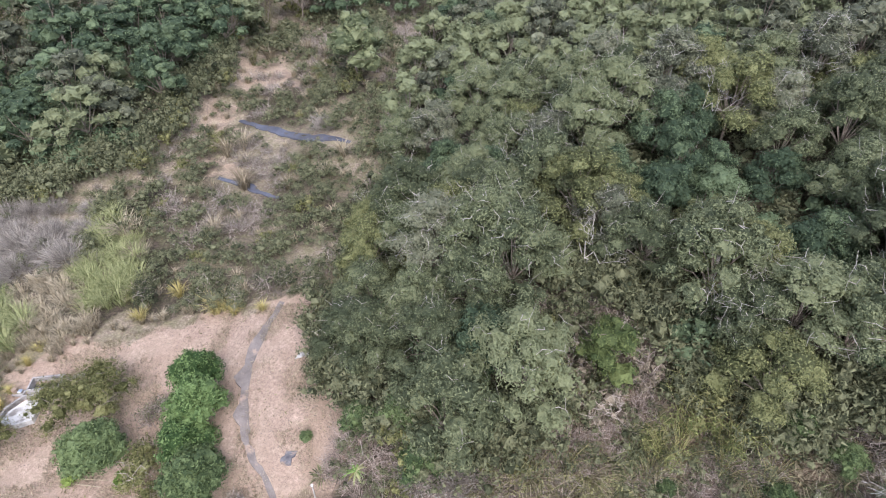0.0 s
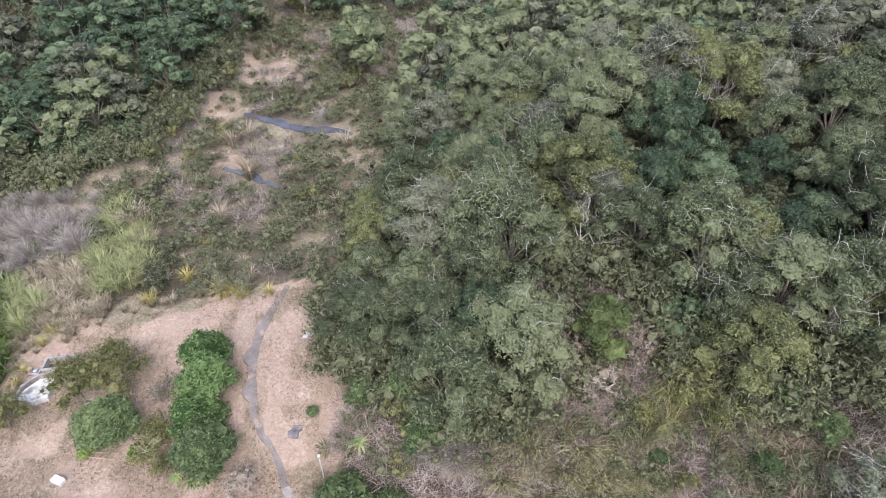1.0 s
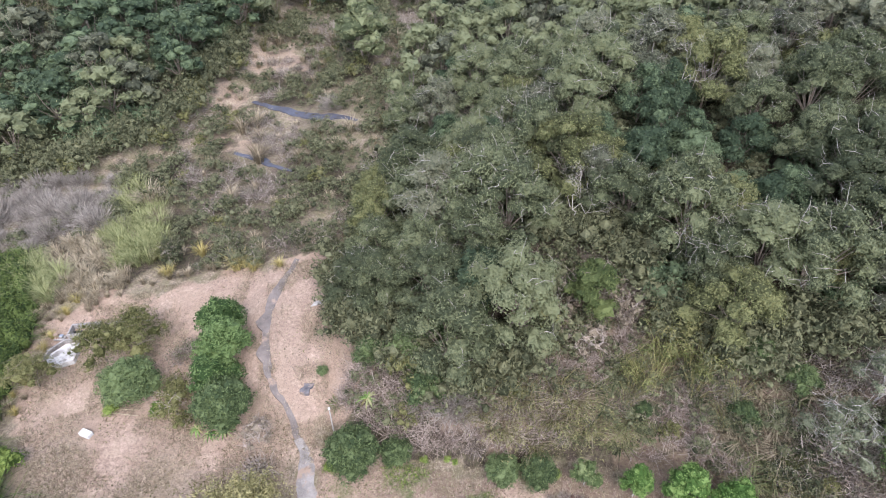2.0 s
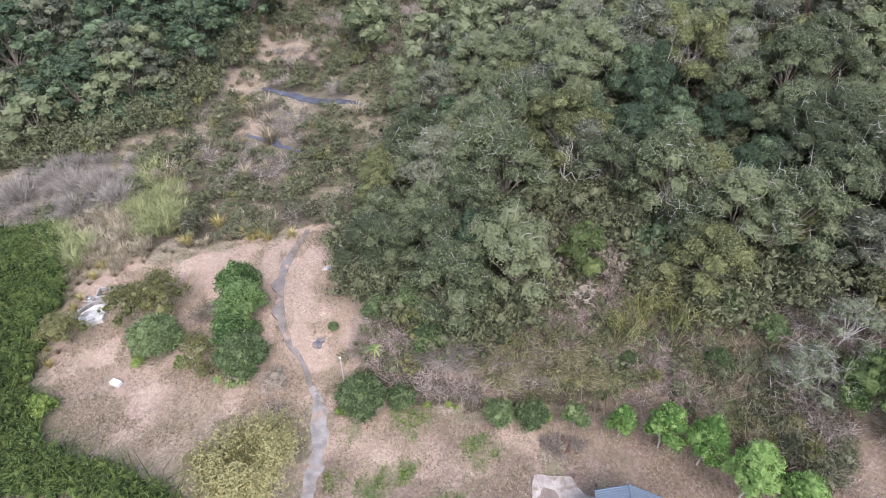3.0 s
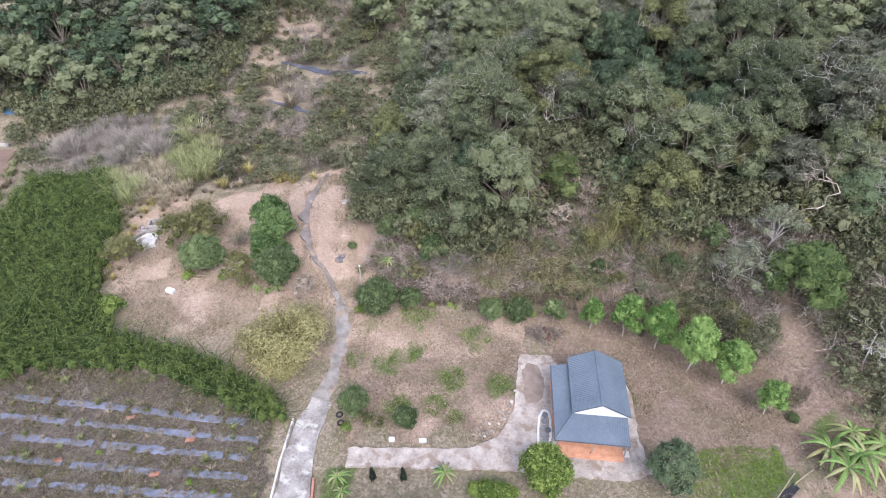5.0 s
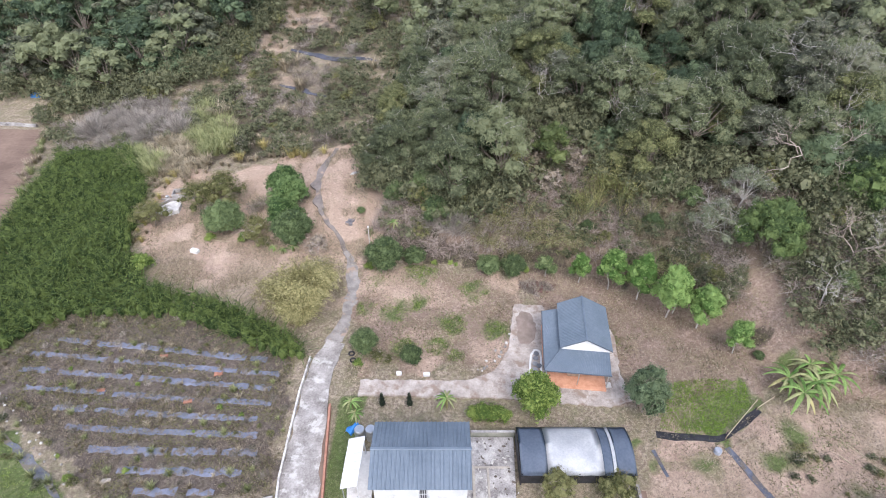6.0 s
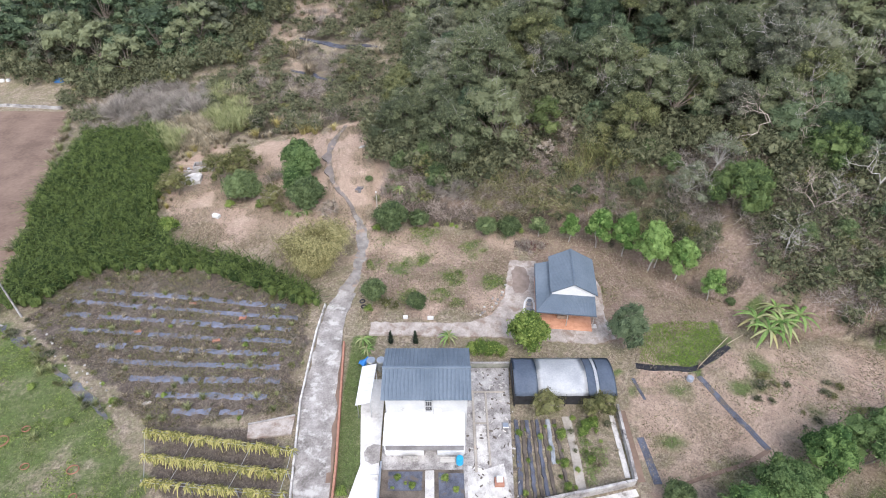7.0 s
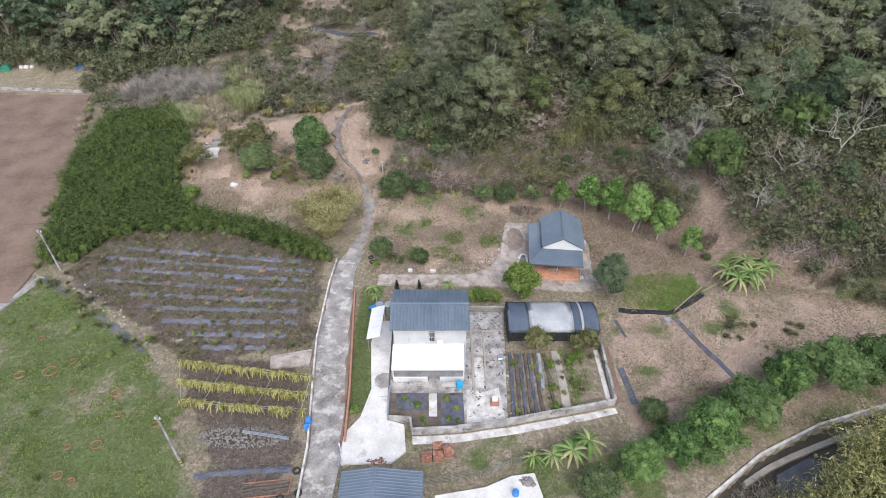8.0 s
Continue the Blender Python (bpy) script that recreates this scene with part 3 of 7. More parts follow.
def white_house():
    h = thing("house", (-2.7, -10.3, 0), "white farmhouse with a blue-grey corrugated gable roof", "house")
    h.matrix_basis = pose(0, 0, 0)
    x0, x1 = -6.6, 1.3
    part("wall", boxed(x0, x1, -13.0, -12.85, 0, 5.75), M_WALL, h, "white painted front wall")
    part("wall", boxed(x0, x1, -7.75, -7.6, 0, 5.75), M_WALL, h)
    for x in (x0, x1 - 0.15):
        bm = boxed(x, x + 0.15, -12.85, -7.75, 0, 5.75)
        part("wall", bm, M_WALL, h)
    ridge, eave = 6.75, 5.85
    ribbed("roof", [(-6.95, -13.55, eave), (1.65, -13.55, eave), (1.65, -10.35, ridge), (-6.95, -10.35, ridge)], M_ROOF, h, 0.36, 0.07)
    ribbed("roof", [(-6.95, -7.1, eave), (1.65, -7.1, eave), (1.65, -10.35, ridge), (-6.95, -10.35, ridge)], M_ROOF, h, 0.36, 0.07)
    part("ridge_cap", boxed(-7.0, 1.7, -10.5, -10.2, 6.72, 6.84, 0.03), M_ROOF, h)
    w = part("window", boxed(-2.75, -2.1, -13.06, -12.99, 3.55, 5.1), M_BLACK, h)
    for k in range(4):
        part("bar", boxed(-2.72 + k * 0.19, -2.68 + k * 0.19, -13.1, -13.06, 3.55, 5.1), M_STEEL, w)
    for z in (3.6, 4.3, 5.05):
        part("bar", boxed(-2.75, -2.1, -13.12, -13.08, z, z + 0.05), M_STEEL, w)
    part("air_conditioner", boxed(-1.9, -1.2, -13.35, -13.0, 3.35, 3.85, 0.03), M_WHITE, h)
    # the white lean-to in front
    ribbed("porch_roof", [(-6.75, -16.2, 2.55), (1.05, -16.2, 2.55), (1.05, -13.0, 3.15), (-6.75, -13.0, 3.15)], M_WHITE, h, 0.9, 0.02, 0.06,
           "flat white sheet roof over the front porch")
    part("wall", boxed(-6.6, 0.95, -15.6, -15.48, 0.75, 2.4), material("grey_screen", (0.16, 0.15, 0.15), (0.27, 0.26, 0.26), 1.0, 0.7), h, "grey porch screen")
    part("panel", boxed(-6.6, -2.9, -15.72, -15.6, 0, 0.78, 0.02), M_WHITE, h, "pale knee wall panel")
    part("panel", boxed(-1.6, 0.95, -15.72, -15.6, 0, 0.78, 0.02), M_SHEET, h, "pale knee wall panel")
    part("wall", boxed(-6.72, -6.6, -15.6, -13.0, 0, 2.5), M_WHITE, h)
    part("wall", boxed(0.95, 1.07, -15.6, -13.0, 0, 2.5), M_WHITE, h)
    return h


white_house()


def side_canopy():
    h = thing("canopy", (0, 0, 0), "white sheet carport canopy beside the white house", "canopy")
    ribbed("roof", [(-9.9, -11.6, 2.4), (-9.75, -6.6, 2.4), (-8.15, -6.6, 2.9), (-8.35, -11.6, 2.9)], M_WHITE, h, 0.8, 0.02, 0.05)
    for x, y in ((-9.75, -11.4), (-9.65, -6.8), (-8.4, -11.4), (-8.3, -6.8)):
        part("post", boxed(x - 0.04, x + 0.04, y - 0.04, y + 0.04, 0, 2.42), M_STEEL, h)


side_canopy()


def garden_house():
    h = thing("house", (14.7, 3.8, 0), "small white cottage with a grey metal gable roof and tiled porch", "house")
    h.matrix_basis = pose(14.7, 3.8, 0, 0, 0, -6.0)
    x0, x1, y0, y1 = -2.45, 2.75, 0.12, 6.6
    for a in ((x0, x1, y0, y0 + 0.12), (x0, x1, y1 - 0.12, y1), (x0, x0 + 0.12, y0 + 0.12, y1 - 0.12), (x1 - 0.12, x1, y0 + 0.12, y1 - 0.12)):
        part("wall", boxed(*a, 0, 3.2), M_WHITE, h)
    for y in (y0, y1 - 0.12):
        bm = bmesh.new()
        v = [bm.verts.new(p) for p in ((x0, y, 3.2), (x1, y, 3.2), (x1, y, 3.35), (0, y, 4.72), (x0, y, 3.35))]
        w = [bm.verts.new(p.co + Vector((0, 0.12, 0))) for p in v]
        bm.faces.new(v)
        bm.faces.new(w[::-1])
        for k in range(5):
            bm.faces.new((v[k], w[k], w[(k + 1) % 5], v[(k + 1) % 5]))
        bmesh.ops.recalc_face_normals(bm, faces=bm.faces)
        part("gable", bm, M_WHITE, h, "white boarded gable end")
    ribbed("roof", [(-2.68, -0.05, 3.36), (-2.68, 6.85, 3.36), (0, 6.85, 4.85), (0, -0.05, 4.85)], M_ROOF, h, 0.22, 0.03)
    ribbed("roof", [(3.0, -0.05, 3.3), (3.0, 6.85, 3.3), (0, 6.85, 4.85), (0, -0.05, 4.85)], M_ROOF, h, 0.22, 0.03)
    part("ridge_cap", boxed(-0.12, 0.12, -0.08, 6.88, 4.83, 4.92, 0.03), M_ROOF, h)
    M_EDGE = material("dark_trim", (0.06, 0.07, 0.085), (0.10, 0.11, 0.13), 1.0, 0.5)
    for sx, zx, run in ((-1, 3.36, 2.68), (1, 3.3, 3.0)):
        for y in (-0.08, 6.87):
            v, f = tube([(sx * run, y, zx - 0.03), (0, y, 4.82)], [0.05, 0.05], 4)
            mesh_ob("barge_board", v, f, M_EDGE, h)
    ribbed("porch_roof", [(-4.32, -2.6, 2.4), (2.7, -2.6, 2.4), (2.7, 0.1, 3.0), (-2.5, 0.1, 3.0)], M_ROOF, h, 0.2, 0.03)
    ribbed("porch_roof", [(-4.32, -2.6, 2.4), (-4.32, 6.4, 2.4), (-2.47, 6.4, 3.0), (-2.47, 0.1, 3.0)], M_ROOF, h, 0.2, 0.03)
    v, f = tube([(-4.32, -2.6, 2.47), (-2.5, 0.1, 3.06)], [0.07, 0.07], 5)
    mesh_ob("hip_cap", v, f, M_ROOF, h)
    v, f = tube([(-4.38, 6.4, 2.36), (-4.38, -2.66, 2.36), (2.72, -2.66, 2.36)], [0.07, 0.07, 0.07], 6)
    mesh_ob("gutter", v, f, M_EDGE, h)
    part("porch_floor", boxed(-3.75, 2.5, -2.9, 0.12, -0.3, 0.22, 0.02), M_TILE, h, "terracotta tiled porch floor")
    part("porch_floor", boxed(-4.2, -2.45, 0.124, 6.2, -0.3, 0.22, 0.02), M_TILE, h, "terracotta tiled porch floor")
    for x, y in ((-4.1, -2.4), (-0.6, -2.4), (2.5, -2.4), (-4.1, 6.1), (-4.1, 2)):
        part("post", boxed(x - 0.05, x + 0.05, y - 0.05, y + 0.05, 0.2, 2.42), M_STEEL, h)
    part("door", boxed(-1.4, -0.4, 0.06, 0.12, 0.22, 2.2), M_WOOD, h)
    part("bench", boxed(-1.6, -0.2, -1.3, -0.7, 0.22, 0.7, 0.03), M_WOOD, h, "dark wooden table on the porch")


garden_house()


def shade_shed():
    h = thing("shed", (0, 0, 0), "low arched shed with dark net roof and translucent sheet", "shed")
    def arch(name, x0, x1, mat, label, lift=0.0):
        bm, rows = bmesh.new(), []
        for i in range(13):
            s = i / 12
            y = -9.9 + 5.0 * s
            z = 1.55 + 1.35 * math.sin(math.pi * (0.12 + 0.72 * s)) + lift - 0.45
            rows.append([bm.verts.new((x, y, zz)) for x in np.linspace(x0, x1, 9) for zz in (z + 0.03 * math.sin(x * 5),)])
        for p, q in zip(rows, rows[1:]):
            for k in range(8):
                bm.faces.new((p[k], p[k + 1], q[k + 1], q[k]))
        bmesh.ops.solidify(bm, geom=bm.faces[:], thickness=0.03)
        return part(name, bm, mat, h, label, flat=False)
    net = material("shade_net", (0.12, 0.155, 0.215), (0.19, 0.23, 0.30), 2.0, 0.6, 0.1)
    arch("roof", 6.4, 8.9, net, "dark blue shade net")
    arch("roof_sheet", 8.9, 14.1, M_SHEET, "milky translucent plastic sheet", 0.03)
    arch("roof", 14.1, 15.0, net, "dark blue shade net")
    arch("roof_sheet", 15.0, 15.3, M_SHEET, "pale plastic strip", 0.02)
    arch("roof", 15.3, 17.1, net, "dark blue shade net")
    for x in (6.5, 9.2, 11.8, 14.2, 16.9):
        for y in (-9.8, -5.0):
            part("post", boxed(x - 0.05, x + 0.05, y - 0.05, y + 0.05, -0.2, 1.7), M_BLACK, h)
    # flat black sheets fill the black band below the roof edge
    for y in (-9.75,):
        part("side_net", boxed(6.4, 17.0, y, y + 0.03, 0.0, 1.6), M_BLACK, h, "flat black sheet below the roof edge")
    part("side_net", boxed(6.42, 6.46, -9.7, -5.0, 0.0, 1.6), M_BLACK, h)
    part("side_net", boxed(17.0, 17.04, -9.7, -5.0, 0.0, 1.6), M_BLACK, h)


shade_shed()


def near_house():
    h = thing("house", (0, 0, 0), "low house with blue-grey ribbed metal roof", "house")
    ribbed("roof", [(-10.3, -33.5, 3.0), (-10.3, -28.0, 3.0), (-7.2, -28.0, 3.7), (-7.2, -33.5, 3.7)], M_ROOF, h, 0.28)
    ribbed("roof", [(-3.0, -33.5, 3.0), (-3.0, -28.0, 3.0), (-7.2, -28.0, 3.7), (-7.2, -33.5, 3.7)], M_ROOF, h, 0.28)
    part("wall", boxed(-9.9, -3.4, -33.2, -28.5, 0, 2.95), M_WHITE, h)
    part("ridge_cap", boxed(-7.3, -7.1, -33.5, -27.95, 3.7, 3.76), M_ROOF, h)


near_house()



# ---------------------------------------------------------------- plants
class Pool:
    """Collects many small pieces into one object."""

    def __init__(self):
        self.verts, self.faces, self.slots, self.count = [], [], [], 0

    def add(self, verts, faces, slot=0):
        self.verts.append(np.asarray(verts, float))
        self.faces += (np.asarray(faces) + self.count).tolist() if isinstance(faces, np.ndarray) else [[i + self.count for i in f] for f in faces]
        self.slots += [slot] * len(faces)
        self.count += len(verts)

    def build(self, name, mats, parent=None, label="", category="", kind=""):
        me = bpy.data.meshes.new(name)
        me.from_pydata(np.concatenate(self.verts).tolist(), [], self.faces)
        for m in mats:
            me.materials.append(m)
        if len(mats) > 1:
            me.polygons.foreach_set("material_index", np.array(self.slots, np.int32))
        ob = new(name, me)
        if parent:
            ob.parent = parent
        return tagged(ob, label, category, "", kind)


def ball(subdivisions):
    bm = bmesh.new()
    bmesh.ops.create_icosphere(bm, subdivisions=subdivisions, radius=1.0)
    v, f = np.array([p.co[:] for p in bm.verts]), np.array([[q.index for q in fc.verts] for fc in bm.faces])
    bm.free()
    return v, f


BALLS = {k: ball(k) for k in (1, 2, 3)}


def lump(r, centre, radii, fine=1, shrink=0.7, rough=0.16):
    """The close-set leaf mass inside a clump, uneven all over."""
    v, f = BALLS[fine]
    bump = 1 + rough * np.sin(v[:, 0] * 4.1 + r.uniform(0, 6)) * np.sin(v[:, 1] * 4.7 + r.uniform(0, 6)) + r.normal(0, rough * 0.6, len(v))
    return np.asarray(centre) + v * np.asarray(radii) * shrink * bump[:, None], f


def limb_frame(r, height, spread, limbs, thick, fork):
    lean = r.normal(0, 0.04, 2) * height
    split = np.array([lean[0], lean[1], height * fork])
    pieces = [tube([(0, 0, -0.4), split * 0.5 + (r.normal(0, 0.1), r.normal(0, 0.1), 0), split], [thick, thick * 0.8, thick * 0.65], 6)]
    ends = []
    for k in range(limbs):
        a = k * 2.4 + r.uniform(-0.4, 0.4)
        q = math.sqrt((k + 0.4) / limbs)
        rad = spread * q
        top = np.array([math.cos(a) * rad, math.sin(a) * rad, height * (1.0 - 0.5 * q ** 2.0) * r.uniform(0.93, 1.05)])
        mid = split + (top - split) * 0.5 + (r.normal(0, 0.2), r.normal(0, 0.2), height * 0.04)
        pieces.append(tube([split, mid, top], [thick * 0.5, thick * 0.3, thick * 0.1], 4))
        ends.append(top)
    return pieces, ends


def tree_arrays(seed, height, spread, limbs, size, count, long, wide, thick=0.16, flat=0.6, flop=0.55, bare=0, low=-0.5, fine=2, fork=0.3, drop=0.5,
                shrink=0.68, twig=0.022, sub=3, grain=0.75):
    """Wood and foliage of a tree: pads of leaves at the ends of its limbs."""
    r = np.random.default_rng(seed)
    pieces, ends = limb_frame(r, height, spread, limbs, thick, fork)
    leaf = Pool()
    leaf.twigs = []
    for e in ends:
        s = size * r.uniform(0.72, 1.25)
        rad = np.array((s * r.uniform(0.85, 1.15), s * r.uniform(0.85, 1.15), s * flat))
        c = e - (0, 0, s * flat * drop)
        total = int(count * (s / size) ** 2 / grain)
        if shrink:
            leaf.add(*lump(r, c, rad, fine, shrink, 0.34))
        leaf.add(*puff(r, c, rad, int(total * 0.7), long * grain, wide * grain, flop, low, 0.78))
        for k in range(sub):
            u = r.normal(0, 1, 3)
            u[2] = abs(u[2]) * 0.9 - 0.1
            u /= np.linalg.norm(u)
            q = r.uniform(0.3, 0.5)
            b = c + u * rad * (1.0 - 0.45 * q)
            leaf.add(*puff(r, b, rad * q, int(total * 0.4 / sub), long * grain, wide * grain, flop, -0.6, 0.8))
            if shrink:
                leaf.add(*lump(r, b, rad * q, 1, shrink, 0.3))
        for _ in range(bare):
            d = r.normal(0, 1, 3)
            d[2] = abs(d[2]) * 0.7
            d /= np.linalg.norm(d)
            side = r.normal(0, 0.3, 3) * size
            k1, k2, k3 = c + d * rad * 0.6 + r.normal(0, 0.14, 3) * size, c + d * rad * 0.95 + r.normal(0, 0.14, 3) * size, c + d * rad * 1.12 + side
            leaf.twigs.append(tube([e, k1, k2, k3], [twig * 1.5, twig * 1.3, twig, twig * 0.5], 3))
            leaf.twigs.append(tube([k2, k2 + d * 0.2 * size - side * 0.6, k2 + d * 0.3 * size - side * 1.1], [twig * 0.9, twig * 0.7, twig * 0.4], 3))
    verts, faces = join(pieces)
    first = len(pieces[0][0])
    for k in range(1, len(pieces)):
        a = first + sum(len(p[0]) for p in pieces[1:k])
        faces.append((first - 1 - k % 6, a, a + 1))
    return (verts, faces), leaf


SOURCES = []


def make_tree(name, mat, label, bark=None, category="tree", leaf_label="", dead=None, **how):
    (wv, wf), leaf = tree_arrays(**how)
    t = thing(name, (0, 0, 0), label, category)
    mesh_ob("trunk", wv, wf, bark or M_BARK, t)
    leaf.build("crown", [mat], t, leaf_label)
    if leaf.twigs:
        tagged(mesh_ob("dead_wood", *join(leaf.twigs), dead or bark or M_BARK, t), kind="stuff")
    SOURCES.append(t)
    return t


def put(source, x, y, scale=1.0, turn=0.0, stretch=1.0, sink=0.0, label="", group=""):
    m = Matrix.Translation(at(x, y, -sink)) @ pose(0, 0, 0, 0, 0, turn) @ Matrix.Diagonal((scale, scale, scale * stretch, 1))
    return tagged(copy_thing(source, m), label, "", group)


def moved(v, x, y, scale, turn, stretch, sink):
    c, s = math.cos(turn) * scale, math.sin(turn) * scale
    v = np.asarray(v, float)
    return np.stack([v[:, 0] * c - v[:, 1] * s + x, v[:, 0] * s + v[:, 1] * c + y, v[:, 2] * scale * stretch + float(gz(x, y)) - sink], 1)


def scatter(r, poly, gap, keep=0.8):
    """Places on a shaken grid inside a polygon."""
    x0, y0 = min(p[0] for p in poly), min(p[1] for p in poly)
    x1, y1 = max(p[0] for p in poly), max(p[1] for p in poly)
    gx, gy = np.meshgrid(np.arange(x0, x1, gap), np.arange(y0, y1, gap * 0.9))
    gx = gx + (np.arange(gx.shape[0]) % 2)[:, None] * gap * 0.5
    x, y = (g.ravel() + r.uniform(-0.34, 0.34, g.size) * gap for g in (gx, gy))
    ok = inside(poly, x, y) & (r.random(x.size) < keep)
    return x[ok], y[ok]


def bare_arrays(seed, height, spread, depth=4, thick=0.14, limbs=4, thin=0.62, crook=0.22):
    """A leafless tree that forks again and again."""
    r = np.random.default_rng(seed)
    pieces = []

    def grow(p, d, length, rad, left):
        mid = p + d * length * 0.5 + r.normal(0, crook * 0.3, 3) * length
        end = p + d * length + r.normal(0, crook * 0.4, 3) * length
        pieces.append(tube([p, mid, end], [rad, rad * 0.85, rad * thin], 5 if left > 2 else 3))
        if left:
            for _ in range(2 + (r.random() < 0.6)):
                e = d + r.normal(0, 0.55, 3) + (0, 0, 0.12)
                grow(end, e / np.linalg.norm(e), length * r.uniform(0.58, 0.82), rad * thin, left - 1)

    base = np.array([0, 0, -0.3])
    top = np.array([r.normal(0, 0.3), r.normal(0, 0.3), height * 0.3])
    pieces.append(tube([base, top * 0.5, top], [thick, thick * 0.9, thick * 0.8], 6))
    for k in range(limbs):
        a = 2 * math.pi * k / limbs + r.uniform(-0.4, 0.4)
        d = np.array([math.cos(a) * spread / height, math.sin(a) * spread / height, 0.75])
        grow(top, d / np.linalg.norm(d), height * 0.27, thick * 0.6, depth)
    return join(pieces)


def make_bare(name, mat, label, category="tree", **how):
    v, f = bare_arrays(**how)
    t = thing(name, (0, 0, 0), label, category)
    mesh_ob("crown", v, f, mat, t)
    SOURCES.append(t)
    return t


def blades(r, count, spread, height, wide, lean=0.5, bend=0.5):
    """Arching blades from one root: two quads each."""
    a = r.uniform(0, 2 * math.pi, count)
    out = np.stack([np.cos(a), np.sin(a), np.zeros(count)], 1)
    side = np.stack([-np.sin(a), np.cos(a), np.zeros(count)], 1)
    h = height * r.uniform(0.6, 1.1, (count, 1))
    base = out * r.uniform(0, spread, (count, 1))
    up = np.array([[0, 0, 1.0]])
    tilt = lean * r.uniform(0.3, 1.2, (count, 1))
    mid = base + up * h * 0.62 + out * h * tilt * 0.45
    tip = base + up * h * (1 - 0.45 * bend * tilt) + out * h * tilt * (0.8 + bend)
    w = wide * r.uniform(0.7, 1.3, (count, 1)) * 0.5
    v = np.stack([base - side * w, base + side * w, mid + side * w, mid - side * w, tip + side * w * 0.2, tip - side * w * 0.2], 1).reshape(-1, 3)
    i = np.arange(count)[:, None] * 6
    return v, np.concatenate([i + np.array([[0, 1, 2, 3]]), i + np.array([[3, 2, 4, 5]])])


def twigs(r, count, radius, height, wide=0.05):
    """A tangle of thin bare stems."""
    p = np.stack([r.normal(0, radius * 0.4, count), r.normal(0, radius * 0.4, count), r.uniform(0, height * 0.5, count)], 1)
    d = r.normal(0, 1, (count, 3)) + (0, 0, 0.9) + p * (1, 1, 0) * 0.9
    d /= np.linalg.norm(d, axis=1)[:, None]
    q = p + d * r.uniform(0.5, 1.1, (count, 1)) * height * 0.75
    s = np.cross(d, r.normal(0, 1, (count, 3)))
    s *= wide * 0.5 / (np.linalg.norm(s, axis=1)[:, None] + 1e-9)
    v = np.stack([p - s, p + s, q + s * 0.4, q - s * 0.4], 1).reshape(-1, 3)
    return v, np.arange(4 * count).reshape(-1, 4)


FOREST = [(-9.9, 35.6), (-8, 31.5), (-2.9, 27.2), (3.8, 26.5), (8.6, 29.0), (9.6, 37.6), (13.6, 41.2), (19.4, 39.1), (21.0, 32.3), (25.6, 28.0), (31.2, 25.9), (42.0, 24.4), (47.5, 18.5), (57.9, 13.0), (74.3, 7.2),
          (85.1, 5.3), (94.1, 52.5), (79.2, 76.9), (82.8, 109.7), (115.8, 165.0), (1.9, 145.7), (-3.8, 103.9), (-6.2, 74.5), (-9.4, 54.0), (-11.3, 40.7)]
WESTWOOD = [(-112, 80), (-75, 72), (-59.5, 70.1), (-46.2, 76.1), (-42.3, 98.0), (-33.5, 149.1), (-108, 152), (-84, 108), (-102, 90)]
BACKWOOD = [(-33.2, 126.3), (-9.6, 122.6), (1.9, 147.6), (-33.5, 151.0)]

near_kinds = [dict(seed=100 + k, height=9.2 + 0.7 * (k % 3), spread=3.4 + 0.3 * (k % 2), limbs=18 + k % 3, size=1.25, count=430, long=0.28, wide=0.13, thick=0.17, grain=0.85, sub=2,
                   flat=0.72, bare=(1, 1, 4, 0, 6, 2)[k], twig=0.02, fine=2, shrink=0.58, flop=0.3) for k in range(6)]
near_mats = [M_ACACIA, M_ACACIA, M_ACACIA_GREY, M_ACACIA_GOLD, M_ACACIA_GREY, M_ACACIA]
near_words = ["acacia with a puffy olive green crown on the wooded hillside", "tall acacia with a rounded olive crown in dense woodland",
              "acacia with a thin grey-green crown and pale bare twigs", "acacia with a yellowish green crown at the wood edge",
              "ailing acacia with grey foliage and many bare white twigs", "acacia with a puffy olive green crown on the wooded hillside"]
acacias = [make_tree("acacia", m, w, M_BARK, dead=M_PALE, **h) for k, (h, m, w) in enumerate(zip(near_kinds, near_mats, near_words))]
dark_kinds = [dict(seed=300 + k, height=7.6, spread=2.6, limbs=11, size=1.35, count=330, long=0.36, wide=0.18, thick=0.15, flat=0.8, fine=2, shrink=0.58, flop=0.35) for k in range(3)]
darks = [make_tree("broadleaf_tree", M_DARK, "dense dark green broadleaf tree among the acacias", **h) for h in dark_kinds]
far_kinds = [dict(seed=200 + k, height=9.6, spread=3.5, limbs=12, size=1.45, count=90, long=0.42, wide=0.17, thick=0.17, flat=0.75, fine=2, grain=1.0, sub=1, shrink=0.6, flop=0.3) for k in range(5)]

